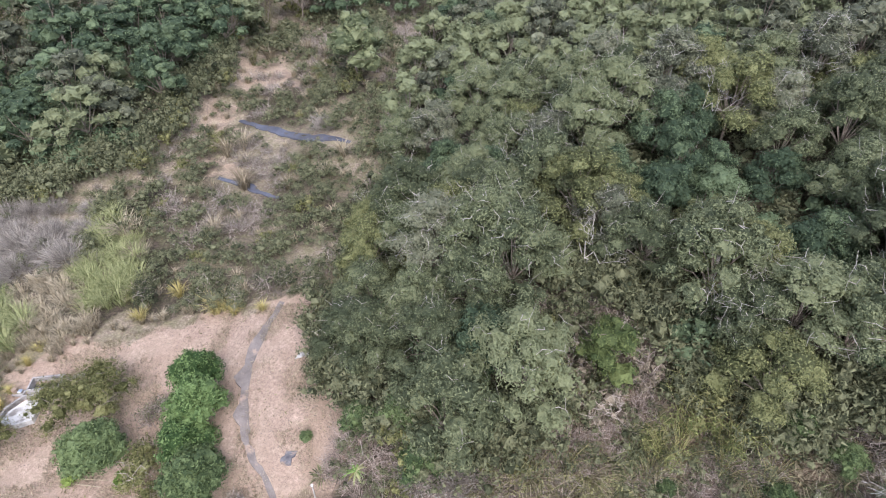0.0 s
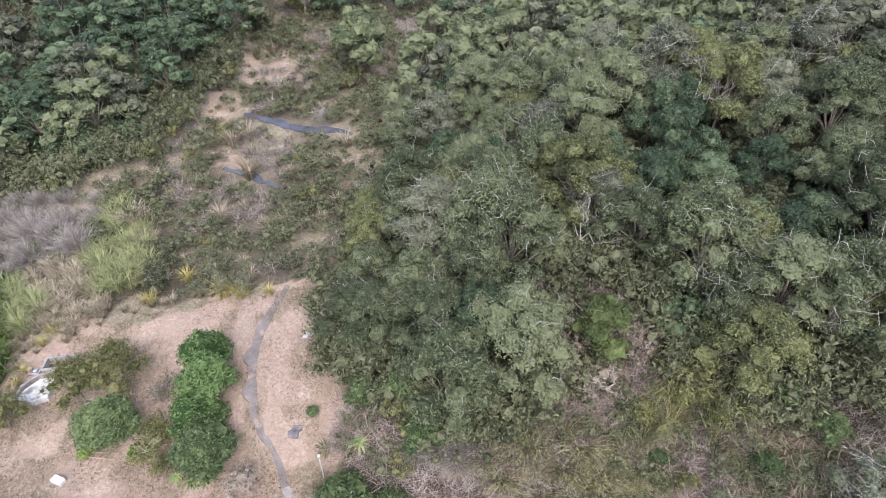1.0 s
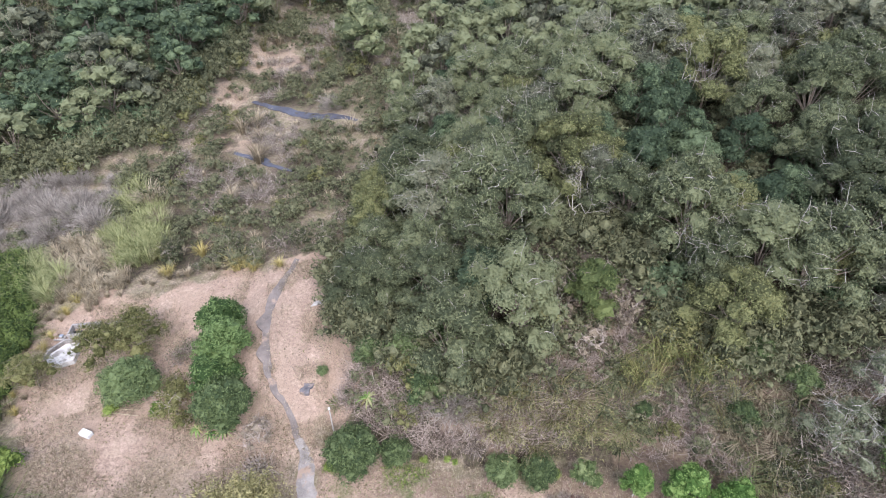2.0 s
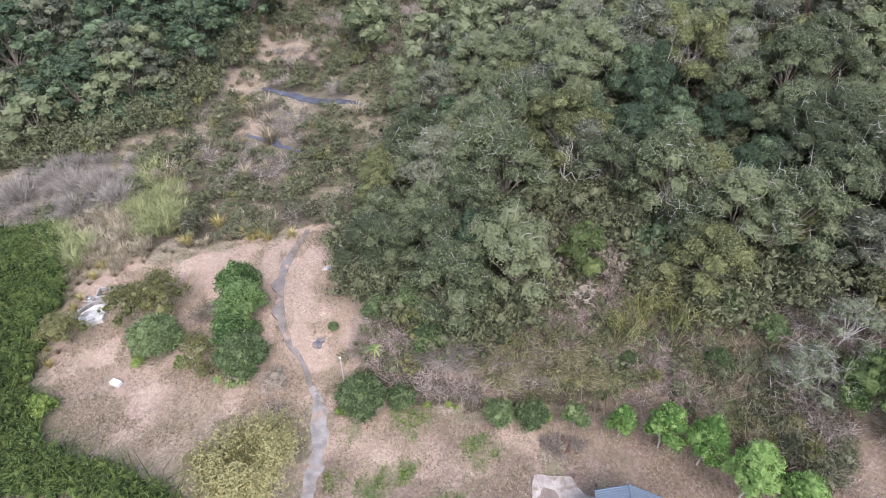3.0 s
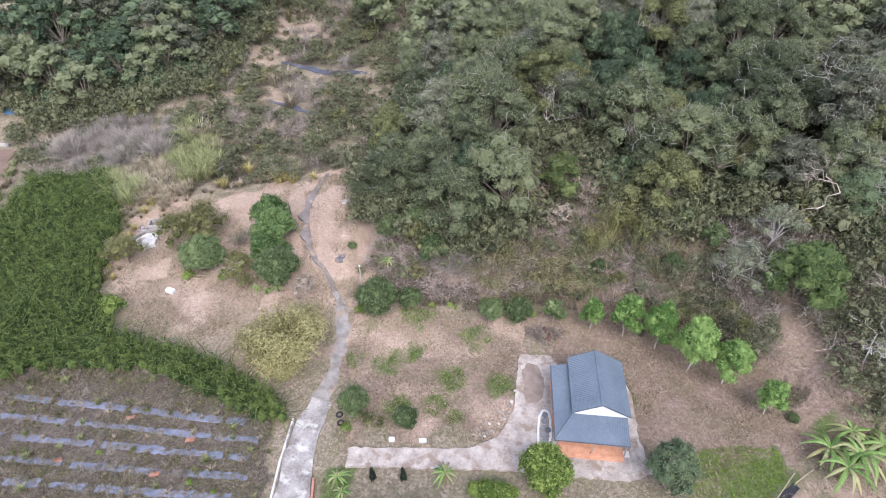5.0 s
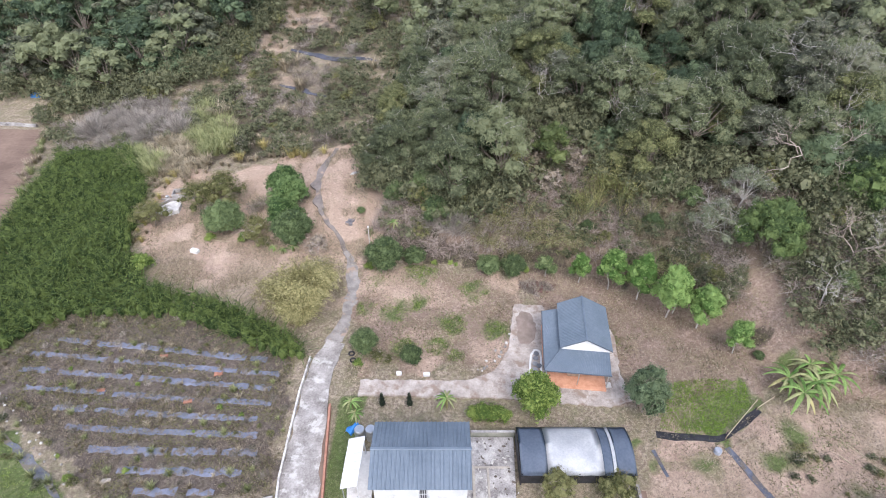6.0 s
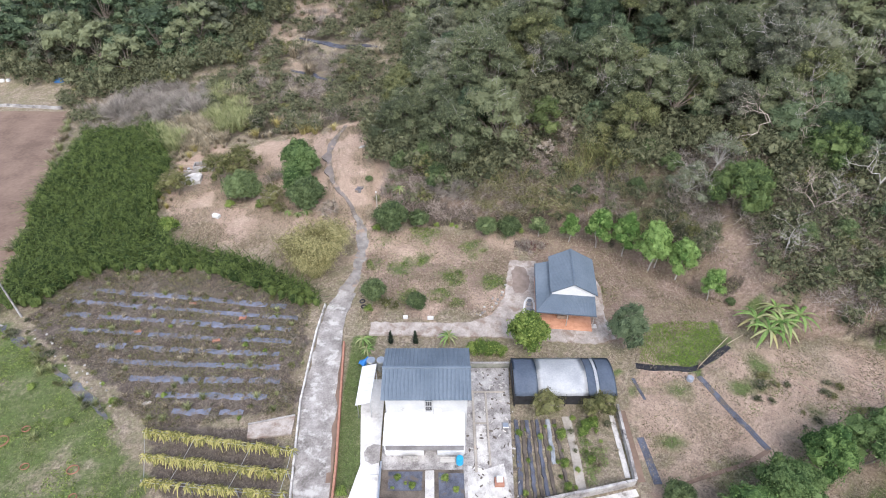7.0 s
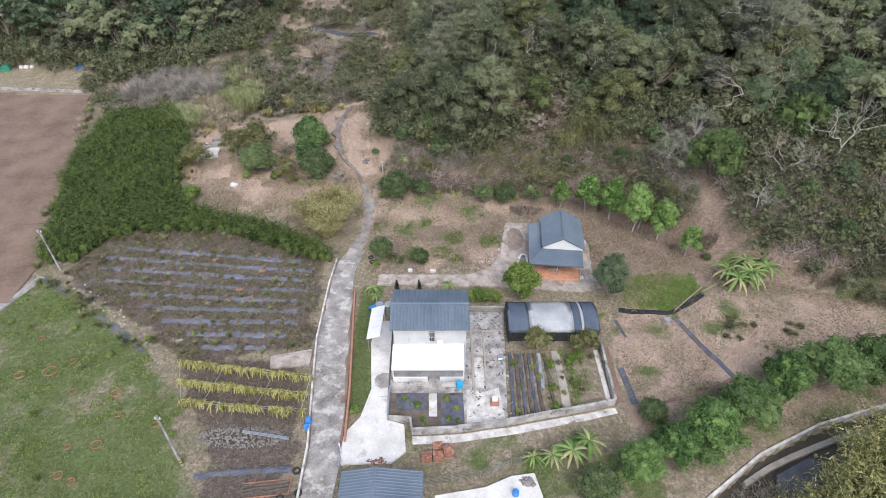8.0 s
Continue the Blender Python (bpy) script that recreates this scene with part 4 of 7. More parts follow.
r = np.random.default_rng(11)
x, y = scatter(r, FOREST, 5.2, 0.97)
far_sets = [tree_arrays(**h) for h in far_kinds]
pools = [Pool(), Pool(), Pool()]
DARKER = [(26.4, 51.1, 8), (-1.9, 61.8, 6), (-4.7, 39.8, 3.2), (31.9, 41.6, 4), (47.4, 17.5, 5), (53.6, 21.7, 5)]
GAPS = [(22.3, 61.8, 1.8), (13.9, 34.2, 3.4)]
for px, py in zip(x, y):
    if any(math.hypot(px - a, py - b) < c for a, b, c in GAPS):
        continue
    s, turn, st = r.uniform(0.8, 1.18), r.uniform(0, 360), r.uniform(0.9, 1.12)
    dark = r.random() < 0.05 or any(math.hypot(px - a, py - b) < c for a, b, c in DARKER)
    if math.hypot((px - 8) * 0.9, py - 32) < 46:
        put(darks[r.integers(0, 3)] if dark else acacias[r.choice(6, p=(0.26, 0.22, 0.12, 0.14, 0.06, 0.20))], px, py, s, turn, st, 0.2)
    else:
        (wv, wf), leaf = far_sets[r.integers(0, 5)]
        k = 2 if dark else int(r.random() < 0.35)
        pools[k].add(moved(wv, px, py, s, math.radians(turn), st, 0.2), wf, 1)
        pools[k].add(moved(np.concatenate(leaf.verts), px, py, s, math.radians(turn), st, 0.2), leaf.faces, 0)
for poly, gap in ((WESTWOOD, 6.3), (BACKWOOD, 6.0)):
    x, y = scatter(r, poly, gap, 0.96)
    for px, py in zip(x, y):
        s, turn, st = r.uniform(0.85, 1.35), r.uniform(0, 6.28), r.uniform(0.8, 1.05)
        (wv, wf), leaf = far_sets[r.integers(0, 5)]
        k = 2 if vnoise(px, py, 9, 43) > 0.38 else int(r.random() < 0.75)
        pools[k].add(moved(wv, px, py, s, turn, st, 0.2), wf, 1)
        pools[k].add(moved(np.concatenate(leaf.verts), px, py, s, turn, st, 0.2), leaf.faces, 0)
for pool, mat, words in zip(pools, (M_ACACIA, M_ACACIA_GREY, M_DARK), ("olive green acacia woodland covering the far slopes", "grey-green acacia woodland covering the far slopes",
                                                                     "dark green broadleaf woodland covering the far slopes")):
    pool.build("woodland", [mat, M_BARK], None, words, "woodland", "stuff")

# undergrowth that closes the wood below the crowns
under_kinds = [tree_arrays(seed=450 + k, height=3.6, spread=1.9, limbs=7, size=1.3, count=70, long=0.4, wide=0.2, thick=0.06, flat=0.8, twig=0.012, fine=1, grain=1.0, sub=2, shrink=0.5) for k in range(2)]
under = Pool()
ux, uy = scatter(r, FOREST, 4.4, 0.9)
for px, py in zip(ux, uy):
    if py < 75 and px < 62:
        (wv, wf), leaf = under_kinds[r.integers(0, 2)]
        under.add(moved(np.concatenate(leaf.verts), px, py, r.uniform(0.8, 1.3), r.uniform(0, 6.28), 1.0, 0.2), leaf.faces, int(r.random() < 0.3))
ux, uy = scatter(r, WESTWOOD, 4.6, 0.9)
for px, py in zip(ux, uy):
    if py < 112:
        (wv, wf), leaf = under_kinds[r.integers(0, 2)]
        under.add(moved(np.concatenate(leaf.verts), px, py, r.uniform(0.9, 1.5), r.uniform(0, 6.28), 1.0, 0.2), leaf.faces, int(r.random() < 0.6))
under.build("undergrowth", [M_SHRUB, M_DARK], None, "dull green undergrowth below the acacia crowns", "undergrowth", "stuff")

# trees that stand out at the edge of the wood
lime_tree = make_tree("acacia", leafy("fresh_acacia_leaf", (0.052, 0.075, 0.026), (0.155, 0.19, 0.07)), "young acacia with a fresh lime green crown above brown scrub", seed=71, height=7.6, spread=2.0, limbs=8, size=1.25, count=260, long=0.3,
                      wide=0.13, thick=0.13, flat=0.75, bare=1)
put(lime_tree, 14.4, 31.8, 1.0, 40)
valley_tree = make_tree("willow_tree", leafy("willow_leaf", (0.08, 0.10, 0.05), (0.23, 0.255, 0.135)), "light green feathery tree standing in the valley scrub", seed=72, height=8.5, spread=2.6, limbs=12, size=1.5, count=150, long=0.5,
                        wide=0.16, thick=0.2, flat=0.95, bare=1)
put(valley_tree, -15.4, 100.7, 1.75, 10, 0.8)
bare_white = [make_bare("bare_tree", M_PALE, "leafless tree with pale twisted branches rising above the canopy", seed=500 + k, height=8.8, spread=4.6, depth=4, thick=0.095, limbs=3, crook=0.5)
              for k in range(3)]
for k, (px, py, s, turn, up) in enumerate([(13.3, 40.7, 1.05, 30, 1.1), (24.2, 35.8, 0.95, 100, 1.1), (51.9, 12.0, 1.1, 60, 1.0), (41.1, 7.6, 0.8, 200, 1.0), (49.1, 33.5, 1.2, 10, 1.2), (46.2, 24.9, 1.15, 130, 1.0),
                                           (4.3, 42.6, 1.2, 80, 1.2), (55.7, 31.5, 1.0, 20, 1.2), (-9.4, 60.9, 0.65, 20, 1.0), (10.3, 55.2, 1.15, 200, 1.2), (34.1, 18.4, 0.75, 0, 1.0), (63.0, 19.7, 1.1, 0, 1.1),
                                           (29.3, 58.1, 1.1, 0, 1.25), (47.6, 11.3, 0.6, 300, 1.0), (-20.0, 85.4, 0.4, 300, 0.8)]):
    put(bare_white[k % 3], px, py, s, turn, up)
bloom = make_tree("half_bare_tree", leafy("pale_bloom", (0.085, 0.10, 0.06), (0.225, 0.245, 0.16)), "half-bare tree with pale grey-green foliage", M_PALE, seed=75, height=6.6, spread=3.0,
                  limbs=11, size=1.15, count=260, long=0.27, wide=0.12, thick=0.16, flat=0.65, bare=3, twig=0.022, shrink=0.45)
put(bloom, 32.4, 18.6, 0.9, 0)
put(bloom, 36.4, 21.4, 0.9, 120)
big_round = make_tree("banyan_tree", M_BANYAN, "large rounded tree with a dense fresh green crown", seed=76, height=8.4, spread=3.3, limbs=22, size=1.3, count=380, long=0.28, wide=0.15,
                      thick=0.26, flat=1.0, low=-0.9, shrink=0.68)
put(big_round, 37.8, 15.6, 1.0, 15, 1.0, 1.2)
put(big_round, 49.3, 18.4, 0.95, 80, 1.0, 1.5)
put(darks[1], 45.1, 22.8, 0.9, 80)
put(darks[0], 51.9, 9.0, 0.5, 10)

# ---- scrub on the foot of the hill and in the valley
shrub_kinds = [dict(seed=400 + k, height=2.1, spread=0.9, limbs=5, size=0.8, count=170, long=0.22, wide=0.1, thick=0.05, flat=0.85, bare=3, twig=0.012, flop=0.9, shrink=0.46, grain=0.85, sub=2, fine=1) for k in range(3)]
shrubs = [make_tree("shrub", M_SHRUB, "tangled dull green shrub on the scrubby slope", M_TWIG, "shrub", **h) for h in shrub_kinds]
olive_shrubs = [make_tree("shrub", M_OLIVE, "rounded olive green shrub on the scrubby slope", M_TWIG, "shrub", **dict(h, seed=h["seed"] + 20)) for h in shrub_kinds[:2]]


def make_thicket(seed, mat, leaf_mat, label, count=230, radius=1.3, height=1.8, leaf_count=200):
    r = np.random.default_rng(seed)
    t = thing("thicket", (0, 0, 0), label, "thicket")
    v, f = twigs(r, count, radius, height)
    mesh_ob("tangle", v, f, mat, t)
    p = np.stack([r.normal(0, radius * 0.5, leaf_count), r.normal(0, radius * 0.5, leaf_count), r.uniform(0.3, 1.0, leaf_count) * height], 1)
    v, f = leaves(r, p, np.tile((0, 0, 1.0), (leaf_count, 1)), 0.26, 0.11, 0.9)
    mesh_ob("foliage", v, f, leaf_mat, t)
    SOURCES.append(t)
    return t


thickets = [make_thicket(600 + k, M_TWIG, (M_DRY, M_SHRUB, M_SHRUB)[k], ("brown tangle of bare brambles with a few dry leaves", "grey-brown thicket of leafless stems",
                                                                     "thicket of bare stems with sparse green leaves")[k]) for k in range(3)]
SLOPE = [(-11.1, 26.8), (-3.9, 22.7), (4.9, 21.6), (11.6, 22.5), (21.0, 20.7), (28.3, 15.4), (34.0, 10.7), (38.6, 9.7), (44.8, 3.7), (62, 2), (75, 0), (74.3, 7.2), (57.9, 13.0), (47.5, 18.5), (42.0, 24.4), (31.2, 25.9), (25.6, 28.0), (21.0, 32.3), (19.4, 39.1), (13.6, 41.2),
         (9.6, 37.6), (8.6, 29.0), (3.8, 26.5), (-2.9, 27.2), (-8, 31.5)]
STREAMS = [[(-35.1, 89.4), (-27.3, 85.9), (-20.8, 82.4), (-14.7, 80.4)], [(-34.5, 73.8), (-29.4, 71.9), (-23.6, 68.2)]]
slope_pool, twig_pool = Pool(), Pool()
pool_shrubs = [tree_arrays(**dict(h, count=56, fine=1, spread=1.1, size=0.66, limbs=6, bare=0, long=0.24, wide=0.1, shrink=0.42, grain=1.0, sub=1)) for h in shrub_kinds]


def stream_near(px, py):
    """True on the water, on its banks and just before it."""
    return min(min(float(reach(q, px, py, False)), float(reach(q, px, py + 1.6, False))) for q in STREAMS) < 1.6


def scrub(r, poly, gap, keep, green, things, size=(0.7, 1.4), skip=None):
    """Fills a stretch with shrubs and thickets; the first ones are things of their own."""
    x, y = scatter(r, poly, gap, keep)
    order = np.argsort(y)
    for n, i in enumerate(order):
        px, py = x[i], y[i]
        if skip is not None and inside(skip, px, py) or (inside(ASHBED, px, py) and r.random() < 0.75) or stream_near(px, py):
            continue
        if any(inside(p, px, py) for p in DRYPATCH) and r.random() < 0.6:
            continue
        s, turn = r.uniform(*size), r.uniform(0, 360)
        leafy_here = vnoise(px, py, 6, 51) + r.uniform(-0.25, 0.25) < green
        if n < things:
            if leafy_here:
                put((shrubs + olive_shrubs)[r.choice(5, p=(0.29, 0.29, 0.28, 0.07, 0.07))], px, py, s, turn, 1.0, 0.1)
            else:
                put(thickets[r.integers(0, 3)], px, py, s * 1.15, turn, 1.0, 0.05)
        elif leafy_here:
            (wv, wf), leaf = pool_shrubs[r.integers(0, 3)]
            slope_pool.add(moved(np.concatenate(leaf.verts), px, py, s, math.radians(turn), 1.0, 0.1), leaf.faces, int(r.random() < 0.08))
        else:
            v, f = twigs(r, 150, 1.3 * s, 1.7 * s)
            twig_pool.add(v + np.array(at(px, py)), f)
            p = np.stack([r.normal(0, 0.6 * s, 40), r.normal(0, 0.6 * s, 40), r.uniform(0.4, 1.5, 40) * s], 1) + np.array(at(px, py))
            slope_pool.add(*leaves(r, p, np.tile((0, 0, 1.0), (40, 1)), 0.26, 0.12, 0.9))


r = np.random.default_rng(21)
scrub(r, SLOPE, 1.9, 0.9, 0.62, 150, (0.5, 1.15), TRACK)
VALLEY = [(-82, 66), (-86, 80), (-69.9, 83.8), (-54.3, 80.7), (-43.2, 87.9), (-41.3, 101.9), (-35.4, 127.1), (-5.7, 122.4), (-4.8, 103.0), (-6.7, 74.3), (-9.4, 54.0), (-12.1, 40.7), (-15.7, 47.3), (-20.5, 47.1), (-34.1, 45.9), (-42.1, 52.3), (-54.1, 53.0), (-60.9, 60.4)]
scrub(r, VALLEY, 1.9, 0.76, 0.66, 30, (0.5, 1.35))
scrub(r, [(-39.4, 113.9), (-5.7, 108.6), (-0.0, 142.6), (-33.5, 147.4)], 2.6, 0.85, 0.5, 0, (0.8, 1.7))
# low growth under the edge of the wood
edge_r = np.random.default_rng(31)
for poly, count in ((FOREST, 170), (WESTWOOD, 190)):
    for _ in range(count * 3):
        k = edge_r.integers(0, len(poly))
        a, b = poly[k], poly[(k + 1) % len(poly)]
        s = edge_r.random()
        px, py = a[0] + (b[0] - a[0]) * s + edge_r.normal(0, 1.2), a[1] + (b[1] - a[1]) * s + edge_r.normal(0, 1.2)
        if py > 120 or px > 75 or edge_r.random() > 0.6:
            continue
        (wv, wf), leaf = pool_shrubs[edge_r.integers(0, 3)]
        slope_pool.add(moved(np.concatenate(leaf.verts), px, py, edge_r.uniform(1.2, 2.0), edge_r.uniform(0, 6.28), 1.15, 0.1), leaf.faces, int(edge_r.random() < 0.08))
scrub(r, [(-80, 64), (-69.0, 51.5), (-55.0, 50.0), (-54.1, 54.0), (-60.9, 60.4), (-83, 68)], 1.9, 0.9, 0.5, 0, (0.6, 1.2))
scrub(r, [(41.1, 4.2), (46.5, 1.4), (57, 0), (68, -3), (76, -3), (70.3, 0.6), (55.7, 3.5), (44.8, 6.5)], 1.6, 0.9, 0.5, 0, (0.7, 1.4))
scrub(r, [(11.7, 41.3), (13.5, 37.7), (21.2, 36.5), (23.4, 44.1), (14.6, 45.1)], 2.0, 0.9, 0.9, 0, (1.0, 1.7))
FLANK = [(37.8, 4.6), (38.9, 8), (38.6, 16.5), (45, 19.5), (57, 13), (74, 6), (74, -7), (60, -6.5), (54, -4.2), (48, 0), (43.5, 2.0)]
scrub(r, FLANK, 1.7, 0.95, 0.66, 60, (0.7, 1.5))
scrub(r, [(29, 13.5), (33, 9.8), (34.6, 11), (35, 17.5), (30, 20), (26.5, 17)], 1.5, 0.95, 0.45, 40, (0.6, 1.1))
M_BRAKE = leafy("brake_blade", (0.10, 0.082, 0.055), (0.38, 0.325, 0.225), island=0.8)
M_BRAKE_GREEN = leafy("brake_green_blade", (0.055, 0.07, 0.034), (0.24, 0.255, 0.125), island=0.8)
M_ROSE_TWIG = material("reddish_twig", (0.16, 0.124, 0.105), (0.45, 0.375, 0.325), 1.5, 0.9, island=0.6)
brake, rosy = Pool(), Pool()
brake_r = np.random.default_rng(32)
x, y = scatter(brake_r, SLOPE, 1.25, 0.95)
for px, py in zip(x, y):
    if inside(TRACK, px, py):
        continue
    k = vnoise(px, py, 5, 55) + brake_r.uniform(-0.12, 0.12)
    if k < 0.46:
        h = brake_r.uniform(0.5, 1.3)
        v, f = blades(brake_r, 80, 0.7, h, 0.07, 1.0, 0.9)
        brake.add(v + np.array(at(px, py)), f, int(vnoise(px, py, 4, 56) + brake_r.uniform(-0.15, 0.15) > 0.55))
    else:
        v, f = twigs(brake_r, 190, 1.1, 1.6, 0.042)
        rosy.add(v + np.array(at(px, py)), f)
brake.build("brake", [M_BRAKE, M_BRAKE_GREEN], None, "straw-olive grass and bamboo brake on the slope", "brake", "stuff")
rosy.build("brushwood", [M_ROSE_TWIG], None, "reddish brown leafless brushwood on the slope", "brushwood", "stuff")
slope_pool.build("scrub", [M_SHRUB, M_OLIVE], None, "low dark green scrub filling the valley floor", "scrub", "stuff")
twig_pool.build("scrub", [M_TWIG], None, "grey-brown leafless scrub on the slopes", "scrub", "stuff")

# grey leafless thicket beside the hedge
M_ASH = material("ash_twig", (0.17, 0.15, 0.13), (0.40, 0.36, 0.32), 1.0, 0.9, island=0.5)


def make_grey_bush(seed):
    r = np.random.default_rng(seed)
    t = thing("bare_bush", (0, 0, 0), "wide leafless bush of fine ash-grey twigs", "bush")
    n = 2200
    a, e = r.uniform(0, 6.28, n), r.uniform(0.15, 1.5, n)
    d = np.stack([np.cos(a) * np.cos(e), np.sin(a) * np.cos(e), np.sin(e)], 1)
    p = d * np.array([3.2, 3.2, 2.2]) * r.uniform(0.35, 0.9, (n, 1))
    q = p + (d + r.normal(0, 0.35, (n, 3))) * r.uniform(0.5, 1.5, (n, 1))
    s = np.cross(q - p, r.normal(0, 1, (n, 3)))
    s *= 0.02 / (np.linalg.norm(s, axis=1)[:, None] + 1e-9)
    v = np.stack([p - s, p + s, q + s * 0.4, q - s * 0.4], 1).reshape(-1, 3)
    mesh_ob("tangle", v, np.arange(4 * n).reshape(-1, 4), M_ASH, t)
    v, f = bare_arrays(seed=seed, height=2.6, spread=3.6, depth=3, thick=0.09, limbs=7, crook=0.3)
    mesh_ob("crown", v, f, M_ASH, t)
    SOURCES.append(t)
    return t


grey_mass = [make_grey_bush(520 + k) for k in range(2)]
ash_r = np.random.default_rng(24)
for k, (px, py) in enumerate(zip(*scatter(ash_r, ASHBED, 4.3, 0.85))):
    put(grey_mass[k % 2], px, py, ash_r.uniform(0.6, 1.15), 70 * k, ash_r.uniform(0.8, 1.3))
put(grey_mass[0], -45.3, 82.3, 0.7, 20)
put(grey_mass[1], 1.1, 24.5, 0.85, 20, 1.1)
put(grey_mass[0], -2.2, 25.0, 0.6, 20)
put(grey_mass[1], -19.5, 85.0, 0.7, 20)
put(grey_mass[0], -75, 77, 0.8, 20)


def make_tuft(name, seed, mat, label, count=70, spread=0.35, height=1.6, wide=0.05, lean=0.6, bend=0.6, category="grass"):
    r = np.random.default_rng(seed)
    t = thing(name, (0, 0, 0), label, category)
    v, f = blades(r, count, spread, height, wide, lean, bend)
    mesh_ob("foliage", v, f, mat, t)
    SOURCES.append(t)
    return t


straw_tuft = make_tuft("grass_tuft", 700, M_STRAW, "tall tuft of straw-coloured silvergrass", 110, 0.5, 1.9, 0.06)
gold_tuft = make_tuft("grass_tuft", 701, material("gold_blade", (0.30, 0.25, 0.09), (0.46, 0.40, 0.17), 1.0, 0.8, island=0.5, unit=0.3), "golden tuft of tall dry grass", 110, 0.5, 1.8, 0.06)
reed_tuft = make_tuft("grass_tuft", 702, M_REED, "tall clump of pale green reed grass", 120, 0.8, 2.4, 0.07, 0.5)
r = np.random.default_rng(23)
for px, py, s in [(-29.6, 71.3, 1.3), (-22.6, 70.4, 0.9), (-20.7, 76.7, 0.9), (-36.0, 70.0, 0.9), (-34.0, 70.5, 0.8), (-31.0, 61.3, 1.0), (-42.5, 60.0, 1.3), (-41.1, 60.3, 1.0), (-15.3, 76.8, 1.0), (-27.6, 114.4, 1.3), (-23.2, 112.1, 1.2),
                  (-34.6, 112.1, 1.1), (-14.3, 108.5, 1.2), (-11.4, 105.7, 1.0), (-9.5, 109.6, 1.2), (-19.1, 112.1, 1.0), (-25.4, 100.7, 1.0), (-29.3, 96.8, 0.8), (-36.2, 48.6, 0.8), (-32.2, 81.4, 1.2), (-34.1, 79.3, 1.2), (-30.7, 77.2, 0.9), (-16.9, 71.4, 0.8), (-39.3, 55.4, 1.0), (-26.9, 56.5, 0.7)]:
    put(straw_tuft, px, py, s * 1.35, r.uniform(0, 360))
for px, py, s in [(-26.3, 46.5, 1.3), (-25.4, 47.0, 1.1), (-24.0, 45.8, 0.9), (-31.5, 49.1, 1.0), (-34.6, 45.3, 0.9), (-20.5, 45.7, 0.7), (-13.0, 40.6, 0.8), (-12.8, 38.2, 0.7)]:
    put(gold_tuft, px, py, s, r.uniform(0, 360))
for k in range(46):
    s = k / 45
    px, py = (-57 - 10 * s * 2 if s < 0.5 else -67 - 11 * (s - 0.5) * 2), (4 + 28 * s * 2 if s < 0.5 else 32 + 30 * (s - 0.5) * 2)
    put(straw_tuft if r.random() < 0.6 else reed_tuft, px + 0.6 + r.normal(0, 0.5), py, r.uniform(0.4, 0.8), r.uniform(0, 360))
reeds = Pool()
x, y = scatter(r, VALLEY, 4.2, 0.75)
for px, py in zip(x, y):
    if stream_near(px, py) or inside(ASHBED, px, py):
        continue
    v, f = blades(r, 60, 0.4, r.uniform(0.9, 1.8), 0.06, 0.6, 0.6)
    reeds.add(v + np.array(at(px, py)), f, 1)
REEDS = [(-54.7, 44.9), (-48.6, 39.6), (-40.6, 42.7), (-36.2, 49.1), (-39.6, 58.8), (-47.7, 67.4), (-52.4, 59.2)]
x, y = scatter(r, REEDS, 1.35, 0.85)
for px, py in zip(x, y):
    if inside(ASHBED, px, py):
        continue
    green = vnoise(px, py, 5, 33) < 0.55
    v, f = blades(r, 80, 0.8, r.uniform(1.6, 2.7) if green else r.uniform(0.9, 1.8), 0.07, 0.55, 0.6)
    reeds.add(v + np.array(at(px, py)), f, 0 if green else 1)
reeds.build("reed_bed", [M_REED, M_STRAW], None, "tall pale green and straw reed grass", "reed bed", "stuff")
x, y = scatter(r, [(-48.6, 39.6), (-45.2, 25.6), (-43.5, 25.6), (-45.0, 38.0), (-35.9, 43.7), (-26.6, 46.4), (-19.5, 46.4), (-19.4, 47.7), (-36.0, 45.9)], 1.2, 0.8)
for px, py in zip(x, y):
    put(straw_tuft if r.random() < 0.8 else gold_tuft, px, py, r.uniform(0.35, 0.7), r.uniform(0, 360))

# tan bamboo on the far slopes and drooping bamboo at the hill foot
def make_bamboo(seed, mat, label, culms=26, height=5.0, spread=1.6, count=26, cane=None, long=0.3):
    r = np.random.default_rng(seed)
    t = thing("bamboo", (0, 0, 0), label, "bamboo")
    wood, leaf = [], Pool()
    for k in range(culms):
        a = r.uniform(0, 6.28)
        out = np.array([math.cos(a), math.sin(a), 0])
        h, w = height * r.uniform(0.65, 1.05), spread * r.uniform(0.5, 1.3)
        base = out * r.uniform(0, 0.6)
        path = [base, base + out * w * 0.3 + (0, 0, h * 0.55), base + out * w * 0.8 + (0, 0, h * 0.92), base + out * w * 1.35 + (0, 0, h * 0.88)]
        wood.append(tube(path, [0.04, 0.035, 0.02, 0.008], 3))
        s = r.uniform(0.1, 1.0, count)[:, None]
        pts = np.asarray(path)
        at_ = np.where(s < 0.4, pts[0] + (pts[1] - pts[0]) * s / 0.4, np.where(s < 0.72, pts[1] + (pts[2] - pts[1]) * (s - 0.4) / 0.32, pts[2] + (pts[3] - pts[2]) * (s - 0.72) / 0.28))
        at_ = at_ + out * r.uniform(0, 0.5, (count, 1)) + r.normal(0, 0.28, (count, 3))
        leaf.add(*leaves(r, at_, np.tile(out * 0.4 + (0, 0, 0.9), (count, 1)), long, long * 0.28, 0.7))
    v, f = join(wood)
    tagged(mesh_ob("cane", v, f, cane or M_OLIVE, t), kind="stuff")
    leaf.build("foliage", [mat], t)
    SOURCES.append(t)
    return t


